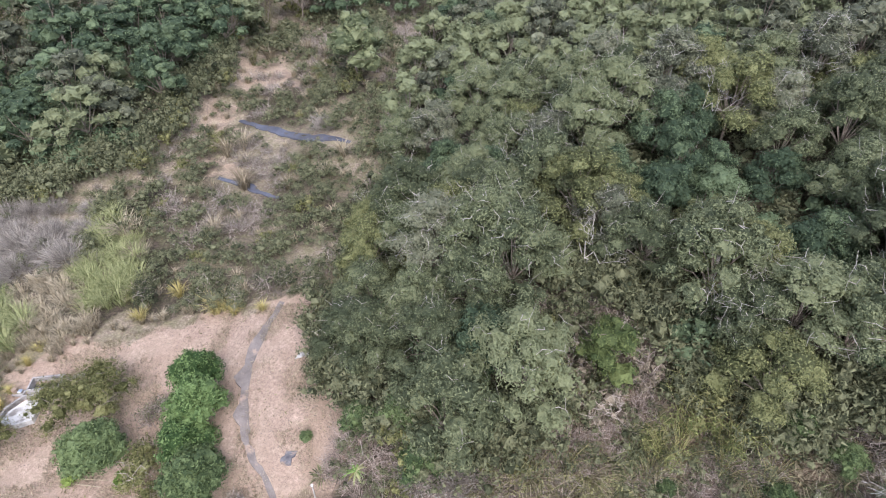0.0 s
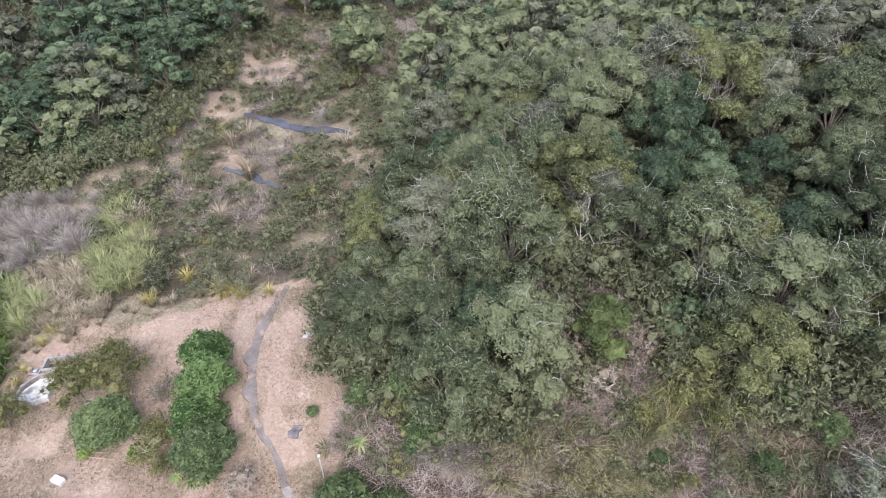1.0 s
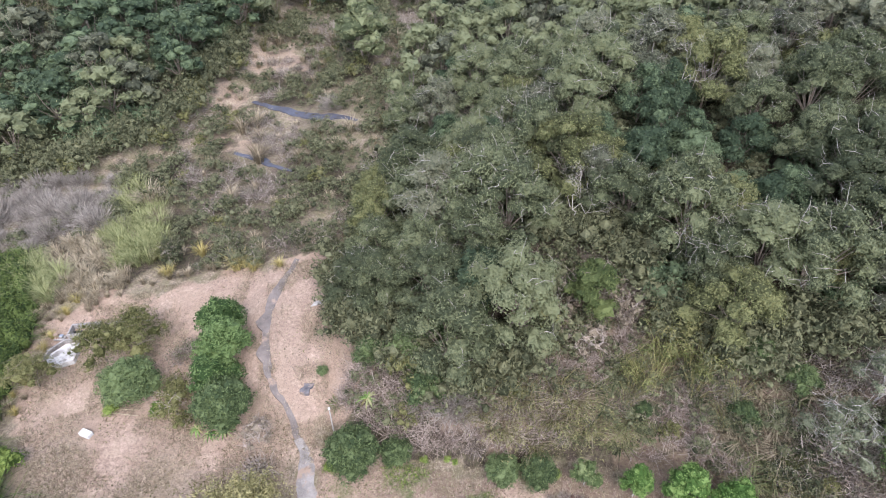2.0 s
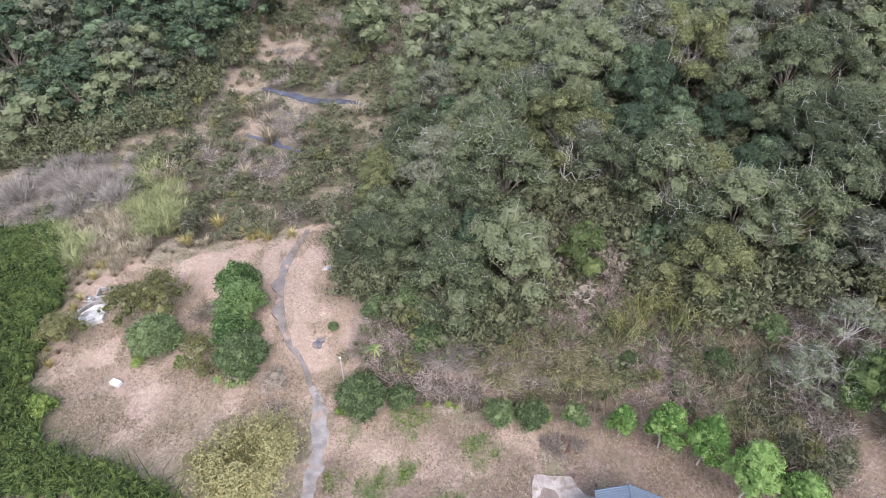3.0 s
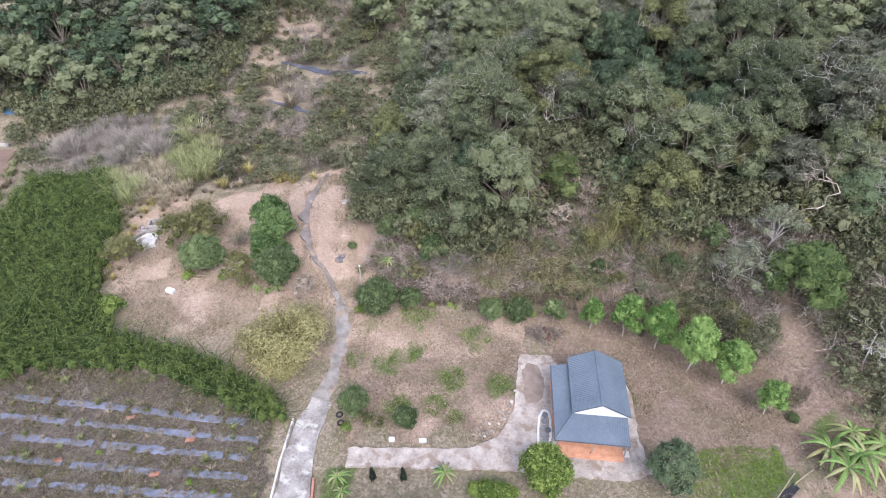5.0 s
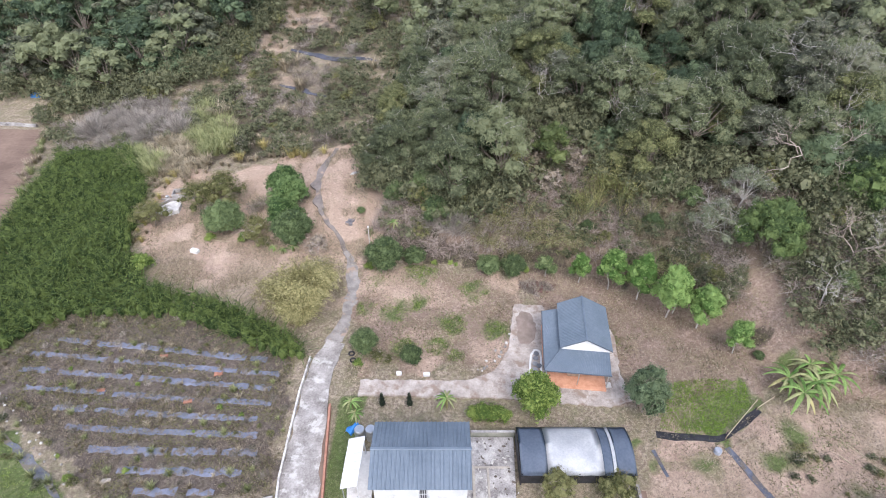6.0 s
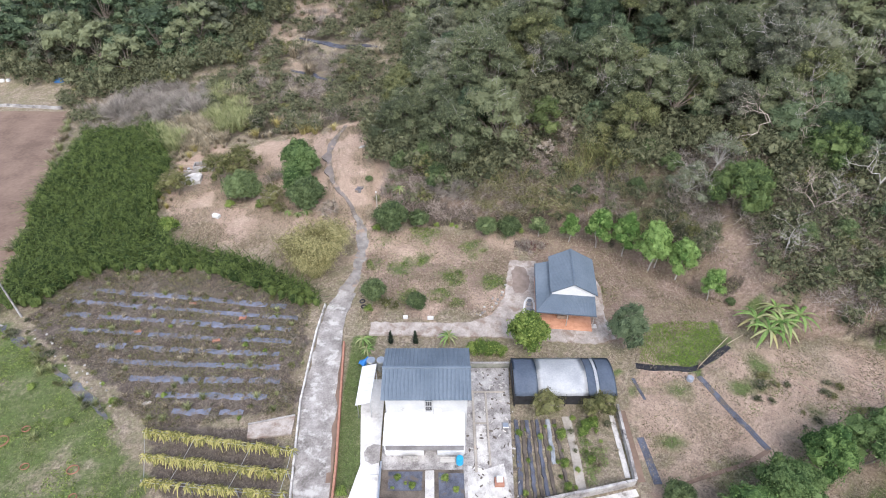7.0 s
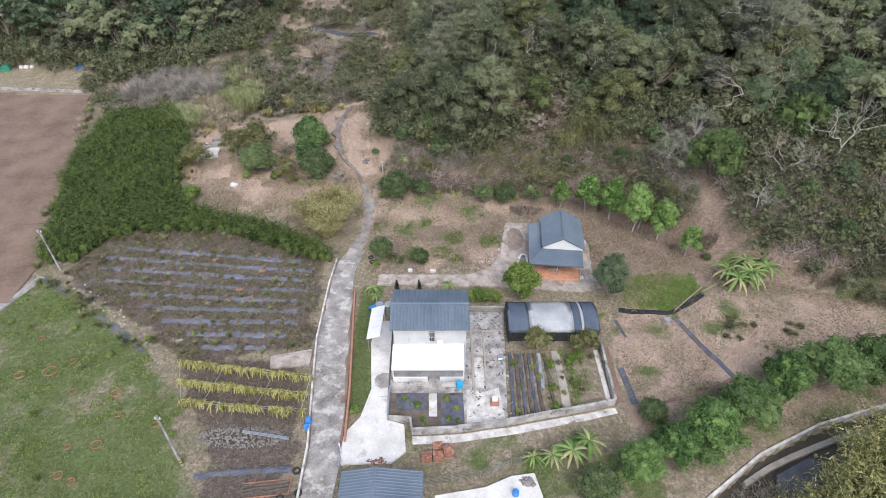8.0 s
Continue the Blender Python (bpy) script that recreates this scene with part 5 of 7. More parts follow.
tan_bamboo = make_bamboo(800, M_TAN, "dense tan-yellow bamboo clump beside the track", 90, 5.0, 1.9, 110)
brown_bamboo = make_bamboo(801, M_DRY, "dry brown bamboo clump on the wooded slope", 40, 6.5, 2.4, 30)
green_bamboo = make_bamboo(802, M_SHRUB, "drooping olive bamboo clump at the hill foot", 26, 5.0, 2.3, 20, M_TAN, 0.4)
bank_bamboo = make_bamboo(803, leafy("green_bamboo_leaf", (0.13, 0.14, 0.05), (0.42, 0.40, 0.175)), "yellow-green bamboo thicket across the stream", 80, 4.4, 2.3, 70, None, 0.36)
put(tan_bamboo, -17.6, 13.2, 1.25, 0, 1.0)
put(tan_bamboo, -20.0, 13.4, 1.1, 120, 0.95)
put(tan_bamboo, -16.8, 15.8, 0.95, 210, 1.05)
put(tan_bamboo, -18.2, 11.2, 0.8, 300)
for k, (px, py, s) in enumerate([(-39.8, 118.5, 1.2), (-42.3, 115.5, 1.0), (-36.9, 121.5, 1.0), (-77, 102, 1.2), (-80, 98, 1.0), (-84, 95, 1.0), (-73, 104, 0.9), (-40.8, 95.7, 0.5), (-37.2, 109.2, 0.6)]):
    put(brown_bamboo, px, py, s, 50 * k)
for k, (px, py, s) in enumerate([(24.2, 26.6, 1.0), (22.1, 29.6, 1.0), (23.2, 24.6, 0.8), (26.5, 23.6, 0.7), (7.7, 25.4, 0.8), (10.5, 25.7, 0.8), (17.3, 24.8, 0.7), (20.1, 26.1, 0.8), (25.1, 21.8, 0.6)]):
    put(green_bamboo, px, py, s, 75 * k)

vine_mound = make_tree("vine_mound", M_BUSH, "mound of leafy green vines over shrubs", M_TWIG, "vine", seed=93, height=4.2, spread=1.7, limbs=12, size=1.0, count=300, long=0.24, wide=0.13, thick=0.07, flat=0.9, flop=0.9, shrink=0.66)
for px, py, sc in [(0.2, 29.2, 1.2), (-1.8, 25.6, 0.95), (-3.2, 28.6, 1.0), (-7.2, 29.2, 0.8), (2.2, 31.0, 1.1), (31.3, 23.6, 0.7), (18.6, 23.9, 0.45), (26.5, 22.0, 0.6), (28.5, 26.0, 0.9), (43.5, 9.0, 0.6), (47.5, 8.4, 0.7), (50.5, 3.0, 0.7), (44.6, 4.6, 0.5)]:
    put(vine_mound, px, py, sc, px * 41)
red_bare = make_bare("bare_tree", M_ROSE_TWIG, "large leafless tree with reddish brown crooked branches", seed=511, height=9.5, spread=6.0, depth=4, thick=0.15, limbs=4, crook=0.45)
put(red_bare, 43.0, 23.6, 1.05, 40)
put(red_bare, 44.6, 11.0, 0.7, 150, label="leafless grey-brown tree on the scrubby flank")
arching = make_bamboo(804, leafy("pale_bamboo_leaf", (0.10, 0.10, 0.04), (0.33, 0.315, 0.15)), "arching straw-green cane thicket on the slope", 80, 2.6, 2.4, 13, M_STRAW, 0.36)
for k, (px, py, sc) in enumerate([(10.4, 23.6, 0.9), (5.3, 22.8, 0.8), (13.7, 23.1, 0.85), (8.5, 22.2, 0.7), (7.2, 24.9, 0.9), (12.2, 25.0, 0.9), (3.4, 24.0, 0.7), (16.6, 22.8, 0.6), (29.4, 16.8, 0.6), (25.6, 17.6, 0.55)]):
    put(arching, px, py, sc, 83 * k)
weeping = make_bamboo(805, leafy("fresh_bamboo_leaf", (0.09, 0.105, 0.035), (0.29, 0.305, 0.12)), "tall weeping bamboo with yellow-green sprays", 40, 6.4, 2.8, 34, M_TAN, 0.42)
for k, (px, py, sc) in enumerate([(23.4, 26.4, 0.8), (20.7, 27.8, 0.85), (18.7, 25.9, 0.6)]):
    put(weeping, px, py, sc, 61 * k)

# ---- the clearing and its trees
mango = make_tree("mango_tree", M_MANGO, "dense rounded mango tree with glossy green leaves", seed=81, height=3.7, spread=1.5, limbs=10, size=1.05, count=330, long=0.32, wide=0.15, thick=0.12,
                  flat=0.85, flop=0.8, fork=0.25)
dome = make_tree("citrus_tree", M_BUSH, "dome-shaped dark green fruit tree in the dry clearing", seed=82, height=3.2, spread=1.5, limbs=12, size=0.95, count=330, long=0.28, wide=0.14, thick=0.1, flat=0.9,
                 flop=0.8, fork=0.25)
olive = make_tree("olive_tree", M_OLIVE, "airy olive green tree with fine leaves on dry ground", seed=83, height=3.6, spread=1.9, limbs=11, size=1.0, count=330, long=0.22, wide=0.075, thick=0.09, flat=0.8,
                  flop=0.8, bare=1, shrink=0.42, fork=0.25)
put(mango, -25.0, 36.3, 1.3, 20)
put(mango, -23.5, 32.3, 1.4, 130)
put(mango, -23.8, 29.2, 1.2, 250)
put(dome, -21.8, 25.8, 1.4, 10, label="dark green fruit tree crowding the mango trees")
put(dome, -32.6, 28.9, 1.42, 90)
put(olive, -34.5, 35.3, 1.35, 0)
put(olive, -37.6, 33.4, 1.3, 100)
put(olive, -43.5, 30.1, 1.1, 200)
put(olive_shrubs[0], -27.4, 27.0, 1.5, 0)
put(olive_shrubs[1], -28.0, 29.1, 1.3, 60)
put(olive_shrubs[0], -26.4, 25.5, 0.9, 160)
lime_shrub = make_tree("shrub", M_LIME, "small leafy shrub with yellow-green leaves", M_TWIG, "shrub", seed=84, height=1.5, spread=0.6, limbs=5, size=0.6, count=150, long=0.22, wide=0.11, thick=0.04, flat=0.85, fine=1)
put(lime_shrub, -29.4, 27.0, 0.9, 0)
put(lime_shrub, -34.3, 27.0, 0.8, 0)
put(lime_shrub, -46.3, 32.6, 0.8, 0)
put(lime_shrub, -41.4, 20.8, 1.6, 0, label="leafy light green sapling at the hedge edge")
put(thickets[1], -29.3, 33.3, 1.0, 0)
put(thickets[1], -28.2, 34.4, 0.9, 90)
put(thickets[0], -17.5, 20.3, 1.0, 90)
rust = make_tree("shrub", M_DRY, "half-bare shrub with rusty brown leaves", M_TWIG, "shrub", seed=85, height=2.6, spread=1.4, limbs=8, size=0.8, count=70, long=0.22, wide=0.1, thick=0.06, flat=0.8, bare=6, fine=1,
                 shrink=0.5)
put(rust, -18.0, 23.2, 1.0, 0)
put(rust, -36.4, 63.1, 0.6, 0, label="small shrub with red-brown leaves in the scrub")
for px, py, s in [(12.9, 33.2, 1.4), (16.1, 34.0, 1.3), (11.0, 31.1, 1.3), (17.8, 31.5, 1.2), (14.0, 29.3, 1.2)]:
    put(rust, px, py, s, px * 50)
# along the top of the garden
put(dome, -8.6, 21.2, 1.25, 0, label="grey-green rounded shrub beside the track")
for px, py, s in [(-4.6, 21.6, 0.75), (5.3, 19.8, 0.8), (8.6, 19.7, 0.85), (-12.6, 29.6, 0.3), (-7.3, 29.7, 0.8), (-10.1, 23.6, 0.35)]:
    put(dome, px, py, s, px * 40, label="dark green bush at the top of the garden")
for px, py, s in [(-10.8, 20.5, 0.7), (-2.0, 21.3, 0.45), (0.3, 21.5, 0.4), (1.0, 21.3, 0.35), (10.4, 20.0, 0.5), (-11.2, 7.6, 0.6), (-10.4, 4.4, 0.6), (3.4, -2.4, 1.2), (4.7, -2.5, 1.1), (2.4, -2.3, 0.9), (5.6, -2.7, 0.8), (-10.4, -19.6, 0.6)]:
    put(lime_shrub, px, py, s, px * 40)
put(dome, -9.9, 7.0, 0.8, 0, label="dull green bush on the rough garden lawn")
put(dome, -4.4, 5.2, 0.62, 30, label="dark round bush on the rough garden lawn")
put(olive_shrubs[1], -8.1, 5.2, 0.75, 0, label="pale green bush on the rough garden lawn")
put(olive_shrubs[0], -6.9, 5.0, 0.5, 0)

# ---- young trees round the garden house
sapling = make_tree("young_tree", M_BRIGHT, "young tree with a bright green crown and whitewashed trunk", M_PALE, seed=86, height=4.3, spread=0.95, limbs=14, size=0.66, count=240, long=0.2, wide=0.1, thick=0.07,
                    flat=1.0, flop=0.8, fork=0.35, shrink=0.7, low=-0.9)
pale_sapling = make_tree("young_tree", leafy("pale_leaf", (0.09, 0.13, 0.05), (0.24, 0.29, 0.13)), "slender young tree with a pale green crown", M_PALE, seed=87, height=3.4, spread=0.7, limbs=6, size=0.8, count=120, long=0.28, wide=0.12, thick=0.06, flat=0.8, fork=0.55)
put(pale_sapling, 12.8, 19.1, 1.0, 0, group="young trees round the garden house")
for px, py, s in [(17.1, 18.2, 0.92), (20.8, 17.0, 1.28), (24.2, 15.4, 1.35), (26.9, 12.2, 1.55), (27.9, 12.8, 1.25), (30.0, 10.2, 1.32), (32.8, 6.2, 1.0)]:
    put(sapling, px, py, s * 1.12, px * 33, group="young trees round the garden house")
lime_big = make_tree("fruit_tree", M_LIME, "leafy fruit tree with a yellow-green crown beside the shed", seed=88, height=3.9, spread=1.5, limbs=11, size=1.0, count=330, long=0.36, wide=0.18, thick=0.1, flat=0.9, flop=0.8)
put(lime_big, 8.9, -1.4, 1.12, 0)
dusky = make_tree("fruit_tree", M_DARK, "upright dark green fruit tree beside the pond", seed=89, height=5.0, spread=1.3, limbs=12, size=1.05, count=330, long=0.28, wide=0.13, thick=0.11, flat=0.95, fork=0.2, bare=1)
put(dusky, 20.0, -1.9, 1.0, 0, 1.3)
shade_tree = make_tree("tree", M_OLIVE, "dull olive tree beside the shed with fine drooping leaves", seed=90, height=3.1, spread=1.3, limbs=9, size=0.9, count=190, long=0.3, wide=0.07, thick=0.08, flat=0.7, shrink=0.6, bare=1,
                       flop=0.9)
put(shade_tree, 9.6, -10.9, 1.0, 0)
put(shade_tree, 15.2, -10.9, 0.95, 120)
row_tree = make_tree("longan_tree", leafy("longan_leaf", (0.05, 0.105, 0.032), (0.19, 0.295, 0.095)), "broad leafy green tree on the stream bank", seed=91, height=5.8, spread=2.3, limbs=13, size=1.35, count=330, long=0.36, wide=0.17, thick=0.16, flat=0.85, flop=0.85)
mid_tree = make_tree("longan_tree", M_MANGO, "broad darker green tree on the stream bank", seed=92, height=6.0, spread=2.4, limbs=13, size=1.4, count=330, long=0.36, wide=0.17, thick=0.16, flat=0.85, flop=0.85)
for k, (px, py, s, up, tree) in enumerate([(17.4, -26.4, 0.7, 1.0, row_tree), (21.2, -24.2, 0.68, 0.9, row_tree), (24.7, -23.0, 0.92, 1.0, row_tree), (27.0, -21.8, 0.6, 1.0, mid_tree), (29.3, -20.5, 0.85, 1.05, mid_tree), (32.0, -19.2, 0.55, 1.0, mid_tree),
                                           (34.9, -17.0, 0.72, 1.3, row_tree), (39.6, -16.5, 0.95, 1.1, mid_tree), (44.8, -15.1, 0.88, 1.0, mid_tree), (49.0, -14.4, 0.95, 1.0, mid_tree), (24.0, -25.4, 0.42, 1.0, mid_tree)]):
    put(tree, px, py, s, 67 * k, up, group="trees along the stream")
put(dome, 12.9, -28.5, 0.95, 0, label="dark green round bush near the stream")
put(dome, 20.2, -20.4, 0.7, 30, 1.1, label="small dark cypress-green bush")
put(dome, 35.4, 5.5, 0.3, 0, label="tiny dark bush on the red earth")
for k, (px, py, s) in enumerate([(34.6, -31.2, 1.0), (37.6, -28.6, 1.15), (41.4, -26.4, 1.1), (39.4, -27.6, 0.9), (31.0, -33, 1.0), (45, -25.4, 1.0), (39, -32, 1.1), (35, -34, 1.0), (44, -30, 1.0), (49, -24, 1.1)]):
    put(bank_bamboo, px, py, s * 1.15, 50 * k)
weed_r = np.random.default_rng(27)
for px, py, s in [(34.2, -6.6, 0.6), (36.6, -7.4, 0.4), (33.2, -9.2, 0.45), (39.8, -8.6, 0.45), (42, -7.4, 0.5), (43.5, -11, 0.5), (36.4, -11.6, 0.4)]:
    for k in range(3):
        put((shrubs[k], olive_shrubs[k % 2], lime_shrub)[weed_r.choice(3, p=(0.5, 0.3, 0.2))], px + weed_r.normal(0, 0.55), py + weed_r.normal(0, 0.45), s * weed_r.uniform(0.45, 1.0), px * 31 + 90 * k, weed_r.uniform(0.6, 1.0),
            label="small weedy shrub on the fallow plot")


def banana(seed, label, stems=3, height=2.4, length=2.6):
    r = np.random.default_rng(seed)
    t = thing("banana_plant", (0, 0, 0), label, "banana plant")
    for k in range(stems):
        a = 2.1 * k
        bx, by = (math.cos(a) * 1.3, math.sin(a) * 1.1) if stems > 1 else (0, 0)
        h = height * r.uniform(0.8, 1.15)
        v, f = tube([(bx, by, -0.2), (bx * 1.05, by * 1.05, h * 0.5), (bx * 1.15, by * 1.15, h)], [0.17, 0.14, 0.08], 7)
        mesh_ob("stem", v, f, M_OLIVE, t)
        n = 12
        for j in range(n):
            b = 2 * math.pi * (j + r.uniform(-0.25, 0.25)) / n
            out = np.array([math.cos(b), math.sin(b), 0])
            side = np.array([-math.sin(b), math.cos(b), 0])
            L, w, rise = length * r.uniform(0.75, 1.1), (0.055 + 0.05 * length) * r.uniform(0.8, 1.1), r.uniform(0.25, 0.95)
            c = np.array([bx * 1.15, by * 1.15, h])
            verts, faces = [], []
            for i in range(7):
                s = i / 6
                p = c + out * L * s * (0.95 - 0.1 * rise) + np.array([0, 0, L * (rise * s - (0.55 + 0.5 * rise) * s * s)])
                ww = w * math.sin(math.pi * min(0.97, 0.12 + 0.86 * s)) ** 0.6
                verts += [p - side * ww - (0, 0, 0.06), p, p + side * ww - (0, 0, 0.06)]
            for i in range(6):
                q = i * 3
                faces += [(q, q + 1, q + 4, q + 3), (q + 1, q + 2, q + 5, q + 4)]
            mesh_ob("leaf", verts, faces, M_TAN if rise < 0.29 else M_REED if r.random() < 0.4 else M_BRIGHT, t)
    SOURCES.append(t)
    return t


big_banana = banana(900, "clump of large banana plants with long arching leaves", 3, 2.4, 2.9)
put(big_banana, 37.2, 0.2, 1.0, 10)
put(big_banana, 40.0, 1.6, 1.0, 110)
small_banana = banana(901, "small banana plant with torn green leaves", 1, 1.3, 1.7)
for px, py, s in [(11.1, -25.0, 1.25), (12.9, -24.0, 1.3), (9.2, -25.3, 1.0), (7.4, -25.2, 0.8), (-7.5, 25.8, 0.8), (-21.6, 24.0, 0.7), (-24.6, 24.6, 0.6), (-23.1, 23.9, 0.6), (-0.4, -0.9, 0.9), (-10.4, -1.2, 0.8), (-9.8, -2.6, 0.7)]:
    put(small_banana, px, py, s, px * 57)


def hedge_mass():
    r = np.random.default_rng(5)
    x, y = scatter(r, HEDGE, 0.95, 0.97)
    pool = Pool()
    for px, py in zip(x, y):
        h = 0.6 + 1.2 * vnoise(px, py, 3.0, 31) + 1.9 * vnoise(px, py, 1.3, 34)
        z = float(gz(px, py))
        pool.add(*puff(r, (px, py, z + h * 0.5), (0.7, 0.7, h * 0.55), 60, 0.42, 0.11, 0.75, -0.2))
        pool.add(*lump(r, (px, py, z + h * 0.38), (0.75, 0.75, h * 0.5), 1, 0.7))
        v, f = blades(r, 7, 0.5, h * 1.05, 0.075, 0.9, 0.9)
        pool.add(v + (px, py, z + 0.2), f)
    pool.build("hedge", [M_HEDGE], None, "wide mass of dense feathery green hedge shrubs", "hedge", "stuff")


hedge_mass()
for px, py, s in [(-22.0, 8.2, 0.7), (-23.2, 8.8, 0.7), (-19.4, 6.6, 0.8), (-43.8, 17.2, 0.6), (-31, 11.6, 0.5)]:
    put(lime_shrub, px, py, s, px * 30)


# ---- low plants on open ground
def blade_field(name, poly, per, height, wide, mat, label, seed, mask=None, lean=1.0):
    """Single blades and stalks scattered over a stretch."""
    r = np.random.default_rng(seed)
    x0, y0 = min(p[0] for p in poly), min(p[1] for p in poly)
    x1, y1 = max(p[0] for p in poly), max(p[1] for p in poly)
    n = int((x1 - x0) * (y1 - y0) * per)
    x, y = r.uniform(x0, x1, n), r.uniform(y0, y1, n)
    ok = inside(poly, x, y)
    if mask:
        ok &= mask(x, y) > r.random(n)
    x, y = x[ok], y[ok]
    p = np.stack([x, y, gz(x, y) - 0.02], 1)
    d = np.stack([r.normal(0, lean, len(x)), r.normal(0, lean, len(x)), np.ones(len(x))], 1)
    d /= np.linalg.norm(d, axis=1)[:, None]
    s = np.cross(d, r.normal(0, 1, (len(x), 3)))
    s *= wide * 0.5 / (np.linalg.norm(s, axis=1)[:, None] + 1e-9)
    tip = p + d * height * r.uniform(0.5, 1.4, (len(x), 1))
    v = np.stack([p - s, p + s, tip], 1).reshape(-1, 3)
    tagged(mesh_ob(name, v, np.arange(len(v)).reshape(-1, 3), mat), label, "grass", kind="stuff")


blade_field("dry_grass", CLEARING, 75, 0.42, 0.06, M_STRAW, "flattened dry straw grass in the clearing", 1, lambda x, y: smooth(0.3, 0.7, vnoise(x, y, 2.0, 61)))
blade_field("dry_grass", [(-11.8, 2), (-11.8, 24.0), (11.6, 22.5), (31.2, 15.4), (36.1, 8.0), (55.6, 0.7), (60, -20), (19, -22), (18, -3), (18, 14), (11, 14), (9, 3)], 40, 0.34, 0.06, M_STRAW, "thin dry grass on the garden and plots", 2,
            lambda x, y: smooth(0.35, 0.7, vnoise(x, y, 2.4, 62)))
blade_field("grass", GARDEN, 55, 0.24, 0.08, M_GRASS, "patchy green weeds on the garden lawn", 3, weedy)
blade_field("weeds", [*GARDEN[:5], (20, 11), (20.5, 3), (17.5, 3), (17.8, 10), (10, 12), (9, 4), (-4, 3)], 60, 0.3, 0.12, M_LIME, "leafy bright green weeds in the rough garden", 30, lambda x, y: smooth(0.35, 0.8, weedy(x, y)) * smooth(0.4, 0.6, vnoise(x, y, 1.0, 77)), 1.6)
blade_field("grass", LAWN, 40, 0.26, 0.07, leafy("meadow_blade", (0.085, 0.12, 0.034), (0.27, 0.33, 0.105)), "rough green grass on the lower meadow", 4, lambda x, y: smooth(0.3, 0.65, 0.6 * vnoise(x, y, 4, 6) + 0.4 * vnoise(x, y, 1.4, 18)))
blade_field("weeds", LAWN, 42, 0.26, 0.12, M_LIME, "bright leafy weed patches on the lower meadow", 31, lambda x, y: smooth(0.55, 0.75, 0.6 * vnoise(x, y, 3.4, 78) + 0.4 * vnoise(x, y, 1.1, 79)), 1.5)
blade_field("dry_grass", MULCH, 60, 0.4, 0.05, M_DRY, "dead grey-brown stalks over the film-covered beds", 15, lambda x, y: smooth(0.25, 0.65, vnoise(x, y, 2.4, 73)))
blade_field("grass", MULCH, 46, 0.36, 0.065, M_OLIVE, "weeds between the film-covered beds", 5, lambda x, y: smooth(0.3, 0.7, vnoise(x, y, 1.8, 63)))
blade_field("grass", [(-11.6, -19), (-11.7, -2), (-9.9, -2), (-9.9, -12), (-9.2, -19)], 60, 0.22, 0.06, M_GRASS, "grass strip between brick wall and drive", 6)
blade_field("dry_grass", [(-30, -13), (-17, -12), (-15.2, -30), (-24, -30)], 16, 0.3, 0.05, M_DRY, "dry weeds under the trellis rows", 7)
blade_field("grass", [(-5, -26), (18, -20.5), (18, -30), (-3, -30)], 16, 0.28, 0.06, M_OLIVE, "rough grass below the compound wall", 8)

EARTH = [(-11.8, 2.5), (-11.8, 22.9), (11.6, 22.5), (31.2, 15.4), (39.3, 5.6), (55.6, 0.7), (60, -20), (19, -22), (20, 0), (19.4, 11), (8.2, 14), (6, 4)]
blade_field("litter", EARTH, 16, 0.2, 0.12, M_DRY, "dead leaves and twigs strewn over bare earth", 21, lambda x, y: smooth(0.25, 0.75, vnoise(x, y, 1.6, 64)), 3.0)
blade_field("litter", EARTH, 9, 0.24, 0.13, M_BARK, "dark clods and broken stalks on bare earth", 22, lambda x, y: smooth(0.3, 0.7, vnoise(x, y, 2.8, 65)), 3.0)
blade_field("weeds", EARTH, 16, 0.24, 0.1, M_OLIVE, "sparse low weeds on bare earth", 23, lambda x, y: smooth(0.45, 0.7, vnoise(x, y, 2.2, 66)), 1.6)
blade_field("litter", CLEARING, 7, 0.24, 0.1, M_BARK, "dead leaves and stalks in the dry clearing", 24, lambda x, y: smooth(0.3, 0.7, vnoise(x, y, 2.0, 67)), 3.0)
blade_field("weeds", CLEARING, 9, 0.26, 0.12, M_OLIVE, "grey-green weeds among the dry straw", 25, lambda x, y: smooth(0.5, 0.75, vnoise(x, y, 3.0, 68)) * (1 - 0.7 * smooth(28, 36, y)), 1.4)
blade_field("weeds", [(30, -5), (46, -3), (48, -14), (36, -15), (31, -12)], 26, 0.24, 0.09, M_GRASS, "green weeds creeping over the fallow plot", 26, lambda x, y: smooth(0.5, 0.68, vnoise(x, y, 2.6, 69)), 1.4)
RISE = [(28.7, 14.1), (34, 4), (44, 1), (60, -4), (57.5, 1.6), (43.0, 7.5), (36.0, 10.8)]
blade_field("dry_grass", RISE, 26, 0.34, 0.07, M_BARK, "dry brown grass on the rise behind the banana plants", 28, lambda x, y: smooth(0.3, 0.6, vnoise(x, y, 2.2, 74)))
blade_field("weeds", RISE, 22, 0.3, 0.08, M_OLIVE, "dull green weeds on the rise behind the banana plants", 29, lambda x, y: smooth(0.45, 0.65, vnoise(x, y, 2.6, 75)))

